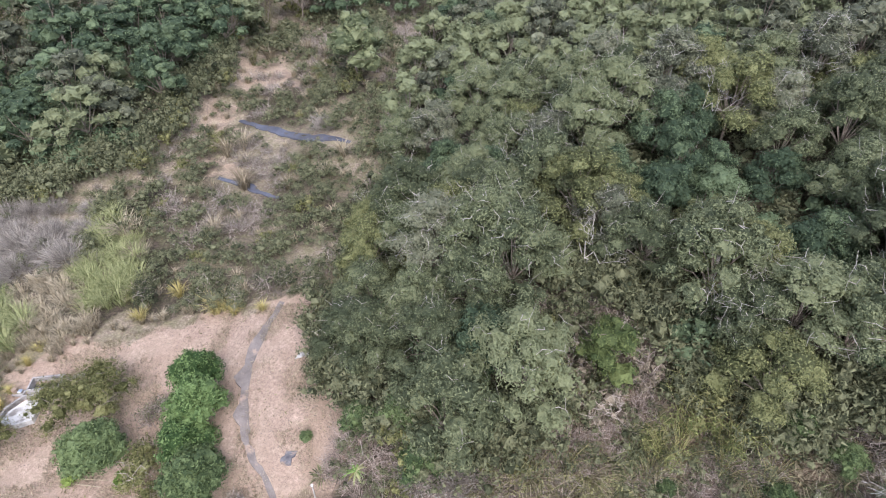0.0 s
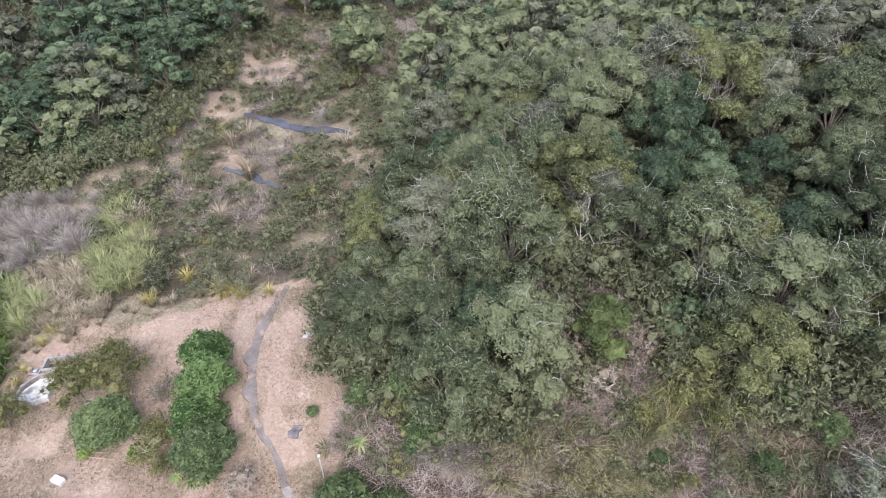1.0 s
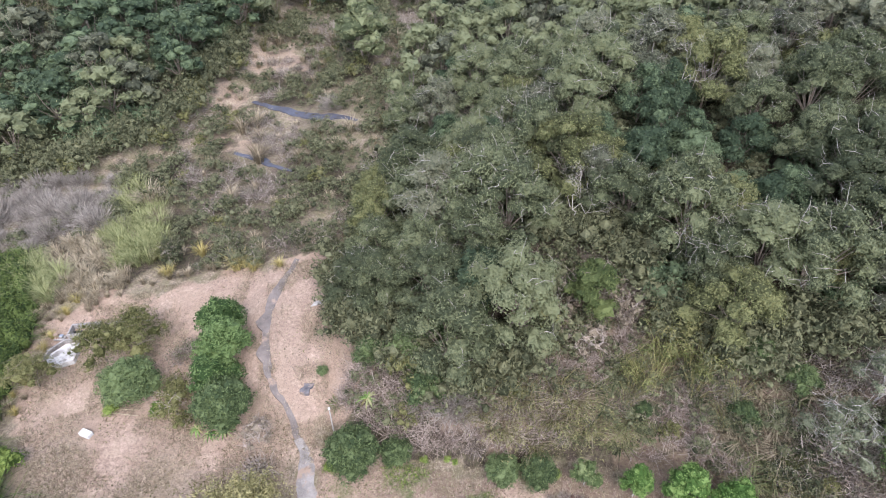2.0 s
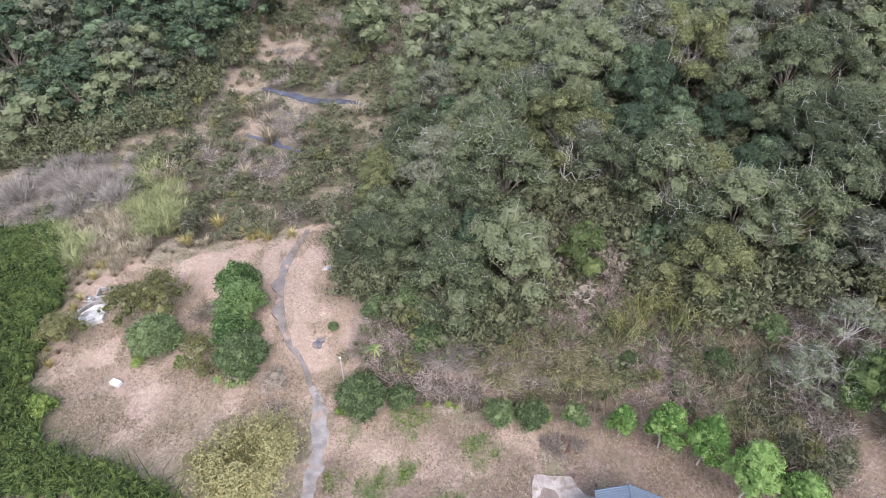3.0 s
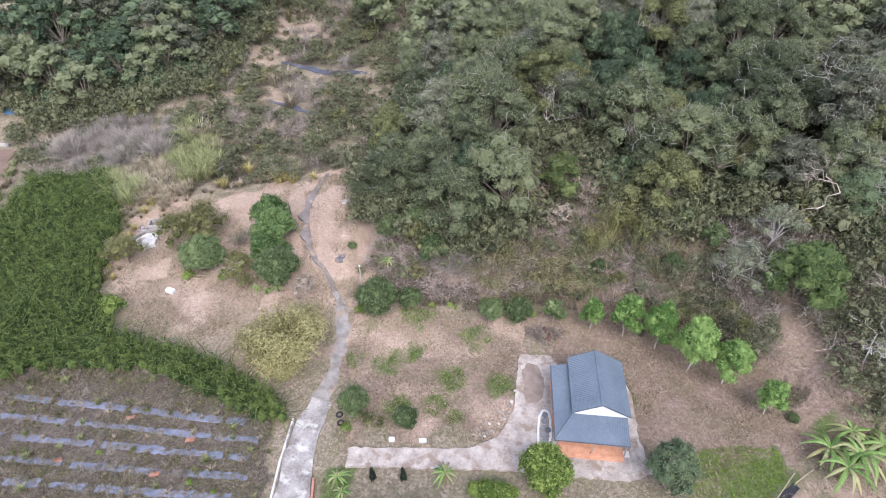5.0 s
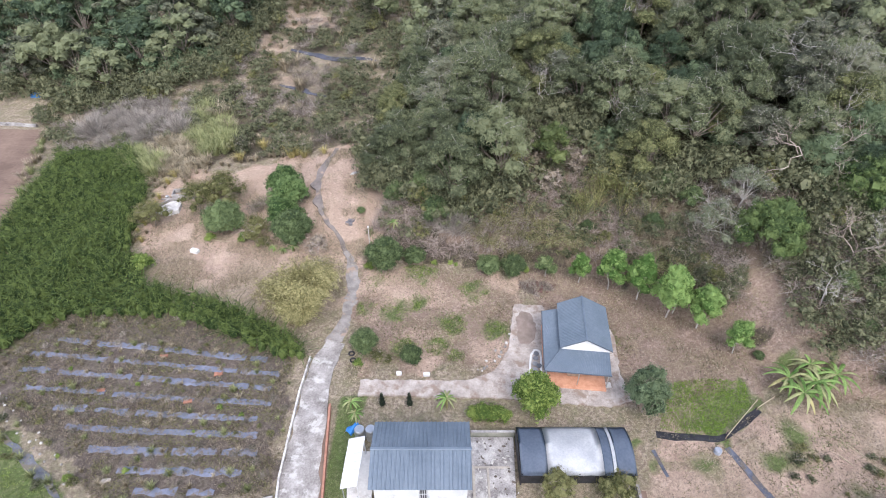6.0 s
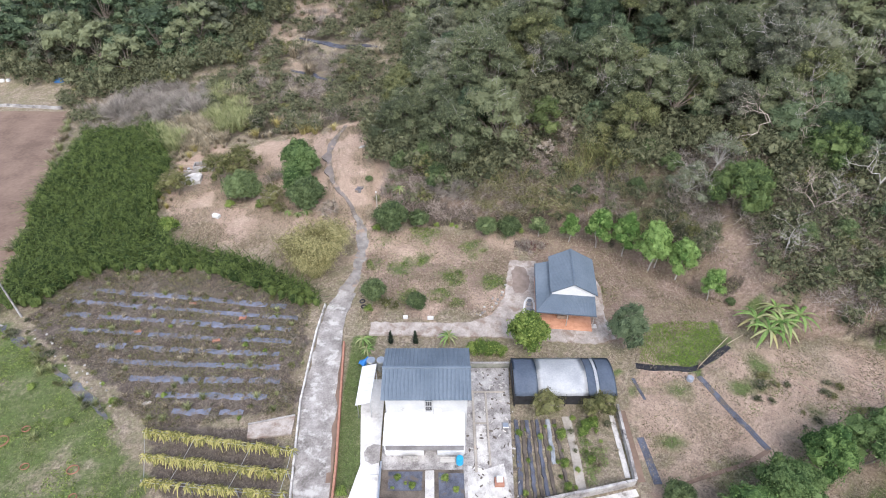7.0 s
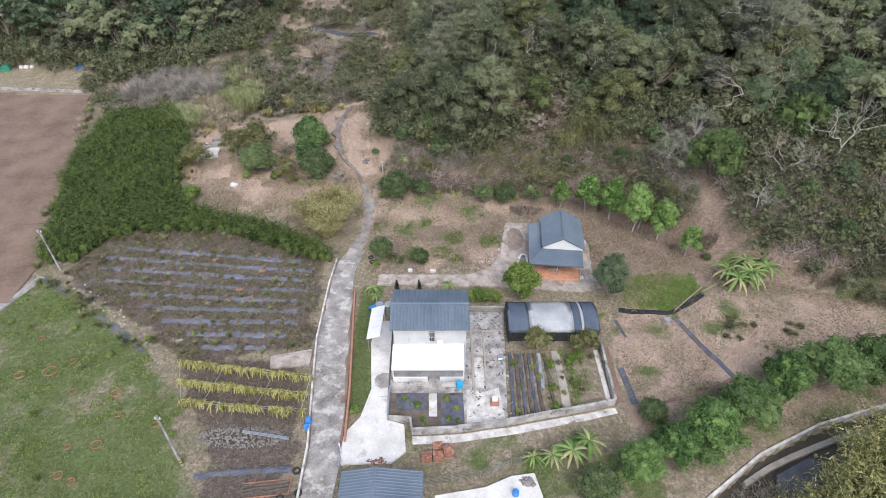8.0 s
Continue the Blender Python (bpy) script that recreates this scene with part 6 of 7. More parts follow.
# ---------------------------------------------------------------- the farm: beds, walls and loose things
def wall_line(name, line, high, thick, mat, label, cap=None, low=-0.4, category="wall", kind="structure"):
    """A low wall along a line, with a cap a little proud of it."""
    made = []
    for k, (p, q) in enumerate(zip(line, line[1:])):
        n = max(1, int(math.dist(p, q) / 3.0))
        for i in range(n):
            a = (p[0] + (q[0] - p[0]) * i / n, p[1] + (q[1] - p[1]) * i / n)
            b = (p[0] + (q[0] - p[0]) * (i + 1) / n, p[1] + (q[1] - p[1]) * (i + 1) / n)
            made.append((a, b))
    bm = bmesh.new()
    for a, b in made:
        d = math.atan2(b[1] - a[1], b[0] - a[0])
        L = math.dist(a, b)
        z = float(gz((a[0] + b[0]) / 2, (a[1] + b[1]) / 2))
        m = Matrix.Translation((a[0], a[1], z)) @ Matrix.Rotation(d, 4, "Z")
        r = bmesh.ops.create_cube(bm, size=1.0, matrix=m @ Matrix.Translation((L / 2, 0, (high + low) / 2)) @ Matrix.Diagonal((L - 0.004, thick, high - low, 1)))
        bmesh.ops.bevel(bm, geom=list({e for v in r["verts"] for e in v.link_edges}), offset=0.015, segments=1, affect="EDGES")
    ob = tagged(part(name, bm, mat), label, category, kind=kind)
    if cap:
        bm = bmesh.new()
        for a, b in made:
            d, L = math.atan2(b[1] - a[1], b[0] - a[0]), math.dist(a, b)
            z = float(gz((a[0] + b[0]) / 2, (a[1] + b[1]) / 2))
            m = Matrix.Translation((a[0], a[1], z)) @ Matrix.Rotation(d, 4, "Z")
            bmesh.ops.create_cube(bm, size=1.0, matrix=m @ Matrix.Translation((L / 2, 0, high + 0.035)) @ Matrix.Diagonal((L - 0.004, thick + 0.06, 0.06, 1)))
        part("cap", bm, cap, ob, "pale concrete cap")
    return ob


def strip(name, a, b, width, mat, label, category, high=0.12, ragged=0.2, group="", seed=0, kind=""):
    """A low rounded bed or film strip from a to b."""
    r = np.random.default_rng(seed + 1000)
    a, b = np.array(a, float), np.array(b, float)
    L = np.linalg.norm(b - a)
    d = (b - a) / L
    s = np.array([-d[1], d[0]])
    n = max(3, int(L / 0.45))
    prof = ((-0.5, 0.0), (-0.38, 0.75), (-0.1, 1.0), (0.12, 0.95), (0.4, 0.7), (0.5, 0.0))
    verts, faces = [], []
    for i in range(n + 1):
        p = a + d * L * i / n
        w = width * (1 + r.normal(0, ragged * 0.3))
        off = r.normal(0, ragged * 0.12)
        for u, h in prof:
            x, y = p + s * (u * w + off)
            verts.append((x, y, float(gz(x, y)) + high * h * (1 + r.normal(0, 0.2)) + (0.02 if 0 < h else -0.06)))
    k = len(prof)
    for i in range(n):
        for j in range(k - 1):
            q = i * k + j
            faces.append((q, q + 1, q + k + 1, q + k))
    return tagged(mesh_ob(name, verts, faces, mat), label, category, group, kind)


# rows of film-covered beds: flat torn film, broken by weeds and washed-in soil
M_MULCH = material("worn_mulch_film", (0.115, 0.128, 0.172), (0.195, 0.21, 0.272), 0.8, 0.7, 0.4, spec=0.15, stain=((0.145, 0.12, 0.10), 1.5, 0.5))
M_FURROW = material("furrow_soil", (0.065, 0.054, 0.046), (0.16, 0.132, 0.11), 1.2, 0.95, 0.6)
row_r = np.random.default_rng(48)
for k in range(9):
    y0, y1 = 8.6 - 2.35 * k, 5.0 - 1.95 * k
    cells = [(x_, y0 + (y1 - y0) * (x_ + 48) / 30 + 0.3 * (vnoise(x_, k * 5.0, 5, 83) - 0.5)) for x_ in np.arange(-53, -17.4, 0.5)]
    cells = [c for c in cells if inside(MULCH, *c) and float(reach(MULCH, *c)) > 0.9]
    if len(cells) < 16:
        continue
    cells = cells[int(3 + 6 * vnoise(k * 7.0, 3.0, 2, 81)):len(cells) - int(1 + 4 * vnoise(k * 5.0, 9.0, 2, 82))]
    i = 0
    while i < len(cells) - 3:
        n = min(int(row_r.integers(6, 22)), len(cells) - 1 - i)
        strip("planting_bed", cells[i], cells[i + n], row_r.uniform(0.7, 0.95), M_MULCH, "flat earth bed under torn grey-blue mulch film", "planting bed", 0.035, 0.55, "film-covered beds", 20 * k + i)
        i += n + int(row_r.integers(0, 3))
r = np.random.default_rng(41)
x, y = scatter(r, MULCH, 1.5, 0.75)
for px, py in zip(x, y):
    put((lime_shrub, olive_shrubs[0], thickets[2], straw_tuft, reed_tuft)[r.choice(5, p=(0.06, 0.16, 0.32, 0.26, 0.2))], px, py, r.uniform(0.14, 0.36), r.uniform(0, 360), label="low weed growing among the film-covered beds")
for px, py in [(-26.4, 3.2), (-33.5, 5.8), (-38.5, 1.0), (-28.5, -0.5), (-33, -9.5)]:
    ob = strip("sack", (px, py), (px + 0.9, py + 0.15), 0.5, M_ORANGE if py > -9 else M_SAND, "faded reddish scrap sack on the bed" if py > -9 else "pale scrap sheet lying on the field", "sack", 0.12, 0.6, seed=int(px * -3))


def pitaya_row(a, b, seed):
    r = np.random.default_rng(seed)
    a, b = np.array(a), np.array(b)
    L = np.linalg.norm(b - a)
    d = (b - a) / L
    t = thing("pitaya_trellis", (0, 0, 0), "trellis row of yellow-green drooping pitaya plants", "trellis", "pitaya trellis rows")
    n = 7
    for k in range(n):
        p = a + d * L * k / (n - 1)
        z = float(gz(*p))
        bm = bmesh.new()
        cyl(bm, p[0], p[1], z - 0.3, z + 1.35, 0.06, 0.05, 8)
        part("post", bm, M_CONC, t)
    for off in (-0.14, 0.14):
        s = np.array([-d[1], d[0]]) * off
        v, f = tube([(*(a + s), float(gz(*a)) + 1.28), (*((a + b) / 2 + s), float(gz(*((a + b) / 2))) + 1.24), (*(b + s), float(gz(*b)) + 1.28)], [0.02] * 3, 4)
        mesh_ob("wire", v, f, M_STEEL, t)
    count = int(L / 0.42)
    for k in range(count):
        p = a + d * (L * (k + 0.5) / count) + r.normal(0, 0.05, 2)
        if r.random() < 0.06:
            continue
        z = float(gz(*p)) + 1.2
        verts, faces = [], []
        for j in range(24):
            ang = r.uniform(0, 6.28)
            out = np.array([math.cos(ang), math.sin(ang) * 1.15, 0])
            side = np.array([-out[1], out[0], 0])
            ln, rise = r.uniform(0.4, 0.8), r.uniform(0.1, 0.5)
            base = np.array([p[0], p[1], z]) + r.normal(0, 0.08, 3)
            i0 = len(verts)
            for q in range(5):
                s = q / 4
                c = base + out * ln * 0.75 * s + np.array([0, 0, rise * s - 1.1 * ln * s * s])
                w = 0.055 * (1 - 0.5 * s)
                verts += [c - side * w, c + side * w, c + (0, 0, w * 1.3)]
            for q in range(4):
                m = i0 + q * 3
                faces += [(m, m + 3, m + 5, m + 2), (m + 2, m + 5, m + 4, m + 1), (m + 1, m + 4, m + 3, m)]
        mesh_ob("pitaya_plant", verts, faces, M_PITAYA, t)


pitaya_row((-30.8, -13.7), (-15.5, -15.7), 1)
pitaya_row((-29.8, -16.3), (-15.5, -18.1), 2)
pitaya_row((-28.8, -18.9), (-15.4, -20.2), 3)
for k, (p, q) in enumerate([((-30.6, -13.9), (-28.6, -18.8)), ((-25.4, -14.6), (-26.2, -19.0)), ((-19.6, -15.2), (-20.6, -19.8)), ((-15.6, -15.9), (-15.8, -20.0))]):
    v, f = tube([(*p, 1.15), ((p[0] + q[0]) / 2, (p[1] + q[1]) / 2, 1.05), (*q, 1.15)], [0.022] * 3, 4)
    tagged(mesh_ob("stay_rope", v, f, M_STEEL), "pale stay rope tying the trellis rows together", "rope", "stay ropes")
slab("patio", [(-21.0, -12.3), (-16.4, -11.2), (-16.4, -13.3), (-20.7, -13.8)], M_YARD, -0.3, 0.06, "small grey concrete slab beside the road", "slab")
wall_line("wall", [(-21.0, -12.2), (-16.4, -11.1)], 0.3, 0.15, M_CONC, "low concrete edge of the small slab")


def heap(name, cx, cy, rx, ry, high, count, size, mat, label, category, seed, kind="stuff"):
    r = np.random.default_rng(seed)
    pool = Pool()
    bv, bf = BALLS[1]
    for _ in range(count):
        a, q = r.uniform(0, 6.28), math.sqrt(r.random())
        px, py = cx + math.cos(a) * q * rx, cy + math.sin(a) * q * ry
        s = size * r.uniform(0.5, 1.3)
        pool.add(bv * s * r.uniform(0.5, 1.0, (1, 3)) * r.uniform(0.85, 1.15, (len(bv), 1)) + (px, py, float(gz(px, py)) + high * (1 - q * q) + s * 0.2), bf)
    return pool.build(name, [mat], None, label, category, kind)


heap("gravel_heap", -21.6, -22.5, 4.6, 1.25, 0.22, 600, 0.13, M_STONE, "long low heap of pale grey rubble stones", "gravel", 51)
for k in range(3):
    v, f = tube([(-21.4, -22.0 - 0.12 * k, 0.34), (-16.6, -22.7 - 0.12 * k, 0.2)], [0.05, 0.05], 6)
    tagged(mesh_ob("pipe", v, f, M_STEEL), "grey steel pipe lying on the rubble heap", "pipe", "pipes on the rubble")
strip("film_strip", (-24.9, -26.6), (-15.7, -25.8), 0.65, M_FILM, "crumpled dark film strip along the plot edge", "film", 0.15, 0.5, seed=61)
for k in range(3):
    strip("planting_bed", (-19.9, -27.7 - 0.35 * k), (-15.6, -27.2 - 0.3 * k), 0.3, M_FURROW, "narrow bed of seedlings in a brick border", "planting bed", 0.15, 0.5, seed=64 + k)
wall_line("bed_border", [(-20.0, -27.4), (-15.5, -26.9), (-15.5, -28.4), (-20.0, -28.9)], 0.14, 0.1, M_ORANGE, "low red brick border of a seedling bed", low=-0.2, category="border")


def tyre(x, y, label="old black car tyre lying on the verge"):
    t = thing("tyre", at(x, y), label, "tyre", "old tyres")
    bm = bmesh.new()
    n, m = 18, 8
    ring = [[bm.verts.new(((0.3 + 0.1 * math.cos(b)) * math.cos(a), (0.3 + 0.1 * math.cos(b)) * math.sin(a), 0.1 + 0.1 * math.sin(b))) for b in np.linspace(0, 2 * math.pi, m, endpoint=False)]
            for a in np.linspace(0, 2 * math.pi, n, endpoint=False)]
    for i in range(n):
        for j in range(m):
            bm.faces.new((ring[i][j], ring[(i + 1) % n][j], ring[(i + 1) % n][(j + 1) % m], ring[i][(j + 1) % m]))
    part("tread", bm, M_BLACK, t, flat=False)


for px, py in [(-15.2, -26.2), (-14.6, -28.4), (-16.2, -28.9), (-11.4, 6.2), (-11.1, 5.2)]:
    tyre(px, py)


def barrel(x, y, mat, label, rad=0.3, high=0.9, name="barrel"):
    t = thing(name, at(x, y), label, name.replace("_", " "))
    bm = bmesh.new()
    zs = [(0, 0.92), (0.06, 1.0), (0.3, 1.0), (0.33, 1.04), (0.36, 1.0), (0.63, 1.0), (0.66, 1.04), (0.69, 1.0), (0.95, 1.0), (1.0, 0.92)]
    rows = [[bm.verts.new((rad * q * math.cos(a), rad * q * math.sin(a), high * z)) for a in np.linspace(0, 2 * math.pi, 16, endpoint=False)] for z, q in zs]
    for p, q in zip(rows, rows[1:]):
        for i in range(16):
            bm.faces.new((p[i], p[(i + 1) % 16], q[(i + 1) % 16], q[i]))
    bm.faces.new(rows[-1])
    bm.faces.new(rows[0][::-1])
    part("drum", bm, mat, t, flat=True)
    bm = bmesh.new()
    cyl(bm, 0, 0, high, high + 0.04, rad * 0.8, rad * 0.78, 16)
    part("lid", bm, mat, t)
    return t


barrel(-15.0, -20.9, M_BLUE, "blue plastic drum at the roadside")
barrel(-15.1, -21.5, M_BLUE, "blue plastic drum at the roadside", 0.27, 0.6)
barrel(0.55, -16.5, material("cyan_plastic", (0.02, 0.28, 0.48), (0.04, 0.38, 0.62), 0.6, 0.4), "bright blue water butt by the porch", 0.35, 1.1)
barrel(5.4, -28.6, M_BLUE, "blue plastic drum on the pale slab", 0.3, 0.8)
barrel(26.2, -6.5, material("grey_tub", (0.2, 0.22, 0.26), (0.34, 0.36, 0.4), 0.5, 0.5), "grey tub beside the ditch", 0.36, 0.5, "tub")
for px in (-9.05, -7.95):
    barrel(px, -4.9, M_STEEL, "stainless steel water tank behind the house", 0.52, 1.7, "water_tank")

# kerbs and walls
wall_line("kerb", [(-14.3, -45), (-14.5, -29), (-14.6, -24), (-15.35, -17.5), (-16.25, -9.3), (-16.3, 0.8), (-16.0, 5.5)], 0.42, 0.2, M_WORN, "pale concrete kerb wall along the farm road")
wall_line("wall", [(-11.0, -23.2), (-11.35, -16.5), (-12.0, -9), (-12.7, -1.1)], 0.55, 0.22, M_BRICK, "low red-brown brick wall along the road")
ribbon("gutter", [(-11.6, -23), (-11.9, -16.5), (-12.45, -9), (-13.0, -1.1)], [0.6, 0.6, 0.6, 0.5], M_DIRT, 0.05, 0.2, "dusty brown earth strip beside the wall", "verge")
WALLS = [(-4.4, -22.1), (0.2, -21.9), (5.5, -21.1), (11.4, -19.9), (16.8, -18.7)]
wall_line("wall", WALLS, 0.95, 0.2, M_CONC, "stained grey concrete compound wall", M_CONC)
wall_line("wall", [(16.9, -18.6), (17.2, -10.2)], 0.8, 0.2, M_CONC, "stained grey concrete side wall", M_CONC)
ribbon("pavement", [(p[0] + 0.1, p[1] - 0.75) for p in WALLS], [0.9, 0.9, 0.85, 0.8, 0.7], M_WORN, 0.05, 0.2, "pale concrete footing strip outside the compound wall", "pavement")
ribbon("pavement", [(17.6, -18.4), (17.75, -10.4)], [0.7, 0.7], M_DIRT, 0.04, 0.2, "reddish earth strip beside the side wall", "pavement")
ribbon("pavement", [(16.4, -18), (16.5, -11)], [0.5, 0.5], M_WORN, 0.06, 0.2, "pale mortar strip inside the side wall", "pavement")
wall_line("wall", [(2.0, -4.7), (6.4, -4.7)], 0.9, 0.18, material("mossy_concrete", (0.17, 0.18, 0.14), (0.32, 0.31, 0.27), 1.0, 0.9, 0.3), "mossy grey rear wall of the yard", M_CONC)
wall_line("wall", [(-7.0, -16.6), (-6.95, -20.5)], 0.7, 0.1, M_WHITE, "white railing wall beside the front beds", M_STEEL)
wall_line("wall", [(-6.9, -20.6), (-4.6, -20.75), (-4.4, -22.0)], 0.9, 0.18, M_CONC, "grey concrete wall at the garden gate", M_CONC)
# front beds of the white house
slab("garden_soil", [(-6.85, -20.4), (-6.9, -17.0), (1.0, -17.2), (1.0, -21.5), (-4.2, -21.8), (-4.4, -20.5)], M_FURROW, -0.3, 0.03, "dark bare earth in the front garden", "soil")
slab("mulch_sheet", [(-6.2, -19.3), (-6.25, -17.4), (-3.0, -17.4), (-3.0, -19.3)], M_FILM, -0.05, 0.07, "dark mulch sheet on the front bed", "mulch sheet")
slab("mulch_sheet", [(-1.4, -21.2), (-1.5, -17.5), (0.95, -17.6), (0.85, -21.1)], M_FILM, -0.05, 0.07, "dark mulch sheet on the front bed", "mulch sheet")
slab("paving", [(-2.7, -20.2), (-2.75, -17.3), (-1.9, -17.3), (-1.85, -20.2)], M_WORN, -0.1, 0.08, "pale worn concrete walk between the beds", "paving")
for px, py, s in [(-5.4, -18.0, 0.4), (-3.9, -18.8, 0.4), (-4.6, -18.6, 0.25), (-0.9, -18.1, 0.45), (0.2, -19.2, 0.35), (-0.6, -20.6, 0.4), (0.3, -20.7, 0.3), (-5.8, -19, 0.25), (-3.3, -20.6, 0.35), (-2.9, -21.2, 0.3)]:
    put(lime_shrub, px, py, s, px * 90, label="leafy vegetable plant on the front bed")
r = np.random.default_rng(43)
# stains and old footings on the yard
for k, (x0, x1, y0, y1) in enumerate([(2.0, 2.25, -17.5, -8), (3.4, 3.6, -16.8, -8.2), (2.2, 5.6, -8.3, -8.1), (2.2, 3.4, -12.2, -12.05)]):
    tagged(part("curb", boxed(x0, x1, y0, y1, -0.1, 0.17, 0.02), M_SAND), "broken remains of an old wall footing", "footing", "old footings")
slab("patch", [(2.3, -16.6), (2.3, -12.4), (3.3, -12.4), (3.3, -16.6)], M_WORN, -0.1, 0.1, "bleached worn concrete patch in the yard", "patch")
slab("patch", [(1.2, -21.2), (1.3, -16.8), (3.0, -17.2), (4.8, -16.6), (5.2, -20.8)], M_WORN, -0.1, 0.096, "bleached worn concrete patch in the yard", "patch")


def bench(x, y, label):
    t = thing("bench", at(x, y, 0.1), label, "bench")
    part("seat", boxed(-0.75, 0.75, -0.2, 0.2, 0.42, 0.48, 0.01), M_STONE, t)
    for px in (-0.6, 0.6):
        part("leg", boxed(px - 0.06, px + 0.06, -0.18, 0.18, 0, 0.42, 0.01), M_STONE, t)
    part("backrest", boxed(-0.75, 0.75, 0.16, 0.2, 0.48, 0.8, 0.01), M_STONE, t)


bench(-4.2, -16.3, "pale stone bench in front of the porch")
bench(-0.6, -16.4, "weathered stone bench in front of the porch")


def brick_pallet(x, y, turn, tiers, label):
    t = thing("brick_pallet", at(x, y), label, "brick pallet", "pallets of bricks", turn)
    for k in range(3):
        part("runner", boxed(-0.5, 0.5, -0.45 + k * 0.4, -0.35 + k * 0.4, 0, 0.1), M_WOOD, t)
    me = boxed(-0.118, 0.118, -0.055, 0.055, 0, 0.085, 0.006)
    first = part("brick", me, M_BRICK, t)
    first.matrix_basis = pose(-0.375, -0.36, 0.1)
    for z in range(tiers):
        for i in range(4):
            for j in range(7):
                if (z, i, j) == (0, 0, 0):
                    continue
                if 0 < z < tiers - 1 and 0 < i < 3 and 0 < j < 6:
                    continue
                b = new("brick", first.data)
                b.parent = t
                b.matrix_basis = pose(-0.375 + i * 0.25, -0.36 + j * 0.12, 0.1 + z * 0.092, 0, 0, (i * 7 + j * 3 + z) % 3 - 1)


for k, (px, py, n) in enumerate([(-2.8, -24.9, 7), (-1.7, -24.85, 7), (-0.7, -24.4, 8), (-1.75, -23.7, 5)]):
    brick_pallet(px, py, 3 * k, n, "pallet stacked with orange-red bricks on the grass")
t = thing("brick_stack", at(4.2, -18.6, 0.15), "small stack of red bricks topped with a white box", "brick stack")
part("stack", boxed(-0.45, 0.45, -0.4, 0.4, 0, 0.5, 0.02), M_BRICK, t)
tagged(part("box", boxed(3.9, 4.5, -18.85, -18.35, 0.65, 1.05, 0.04), M_WHITE), "white plastic box standing on stacked bricks", "box")
tagged(part("crate", boxed(5.0, 5.6, -12.9, -12.3, 0.1, 0.5, 0.03), M_STEEL), "pale crate at the edge of the yard", "crate")

# beds behind the compound wall
for k, (px, mat, w) in enumerate([(6.5, M_FILM, 0.5), (7.1, M_FURROW, 0.4), (7.6, M_FILM, 0.45), (8.15, M_FURROW, 0.35), (8.6, M_FILM, 0.45), (9.2, M_FURROW, 0.4), (9.75, M_GREYFILM, 0.5), (10.4, M_FURROW, 0.4)]):
    strip("planting_bed", (px, -11.6), (px - 0.35 + 0.08 * k, -20.4 + 0.14 * k) if k != 6 else (px, -16.6), w, mat,
          "narrow bed covered with dark mulch film" if mat is M_FILM else "narrow bed under a pale film sheet" if mat is M_GREYFILM else "narrow weedy bed between film strips", "planting bed", 0.18, 0.3, "kitchen garden beds", 80 + k)
ribbon("path", [(11.7, -11.2), (11.9, -14.5), (11.8, -19.3)], [0.9, 0.8, 0.9], M_SAND, 0.05, 0.2, "pale earthen path between the beds", "path")
blade_field("grass", [(12.6, -11.3), (15, -11.3), (15.2, -14), (14.6, -18.3), (12.4, -18.9)], 90, 0.4, 0.09, M_GRASS, "lush green weeds in the walled plot", 9, lambda x, y: smooth(0.4, 0.55, vnoise(x, y, 2.6, 71)))
for px, py, s in [(13.4, -12.6, 0.8), (14.2, -12.2, 0.7), (13.0, -13.2, 0.6), (10.9, -13.4, 0.6), (10.7, -16.6, 0.5), (13.2, -16.2, 0.5), (10.6, -19.0, 0.45), (6.6, -13.2, 0.4)]:
    put(lime_shrub, px, py, s, px * 70, label="leafy green vegetable plant in the kitchen garden")

r = np.random.default_rng(47)
for px, py in zip(*scatter(r, [(6.3, -20), (6.5, -11.4), (16.2, -11.4), (16.0, -18.2)], 1.35, 0.6)):
    put(lime_shrub if r.random() < 0.5 else shrubs[0] if r.random() < 0.4 else straw_tuft, px, py, r.uniform(0.16, 0.36), r.uniform(0, 360), label="small weed in the walled kitchen garden")
debris = Pool()
for _ in range(150):
    px, py = r.uniform(1.4, 6.2), r.uniform(-21, -5)
    v = BALLS[1][0] * np.array([r.uniform(0.05, 0.3), r.uniform(0.04, 0.14), 0.05])
    c_, s_ = math.cos(px * 9), math.sin(px * 9)
    debris.add(np.stack([v[:, 0] * c_ - v[:, 1] * s_ + px, v[:, 0] * s_ + v[:, 1] * c_ + py, v[:, 2] + 0.11], 1), BALLS[1][1], int(r.random() < 0.5))
debris.build("debris", [M_STONE, M_FURROW], None, "scattered chips and boards on the concrete yard", "debris", "stuff")
# fence, slab and rubble below the compound
slab("slab", [(-2.0, -34), (-2.0, -28.7), (2.7, -27.9), (5.2, -26.8), (7.4, -26.5), (7.9, -28.8), (7.9, -34)], M_DRIVE, -0.3, 0.08, "pale concrete slab behind the low house", "slab")
heap("rubble", 6.7, -27.3, 0.9, 0.7, 0.4, 60, 0.26, M_STONE, "heap of broken concrete on the pale slab", "rubble", 52)
fence = thing("fence", (0, 0, 0), "green mesh fence with thin grey posts", "fence")
FL = [(-3.0, -27.6), (-0.4, -27.2), (2.3, -26.8), (5.3, -25.6), (7.0, -25.0)]
for p in FL:
    bm = bmesh.new()
    cyl(bm, p[0], p[1], -0.4, 0.95, 0.03, 0.03, 6)
    part("post", bm, M_STEEL, fence)
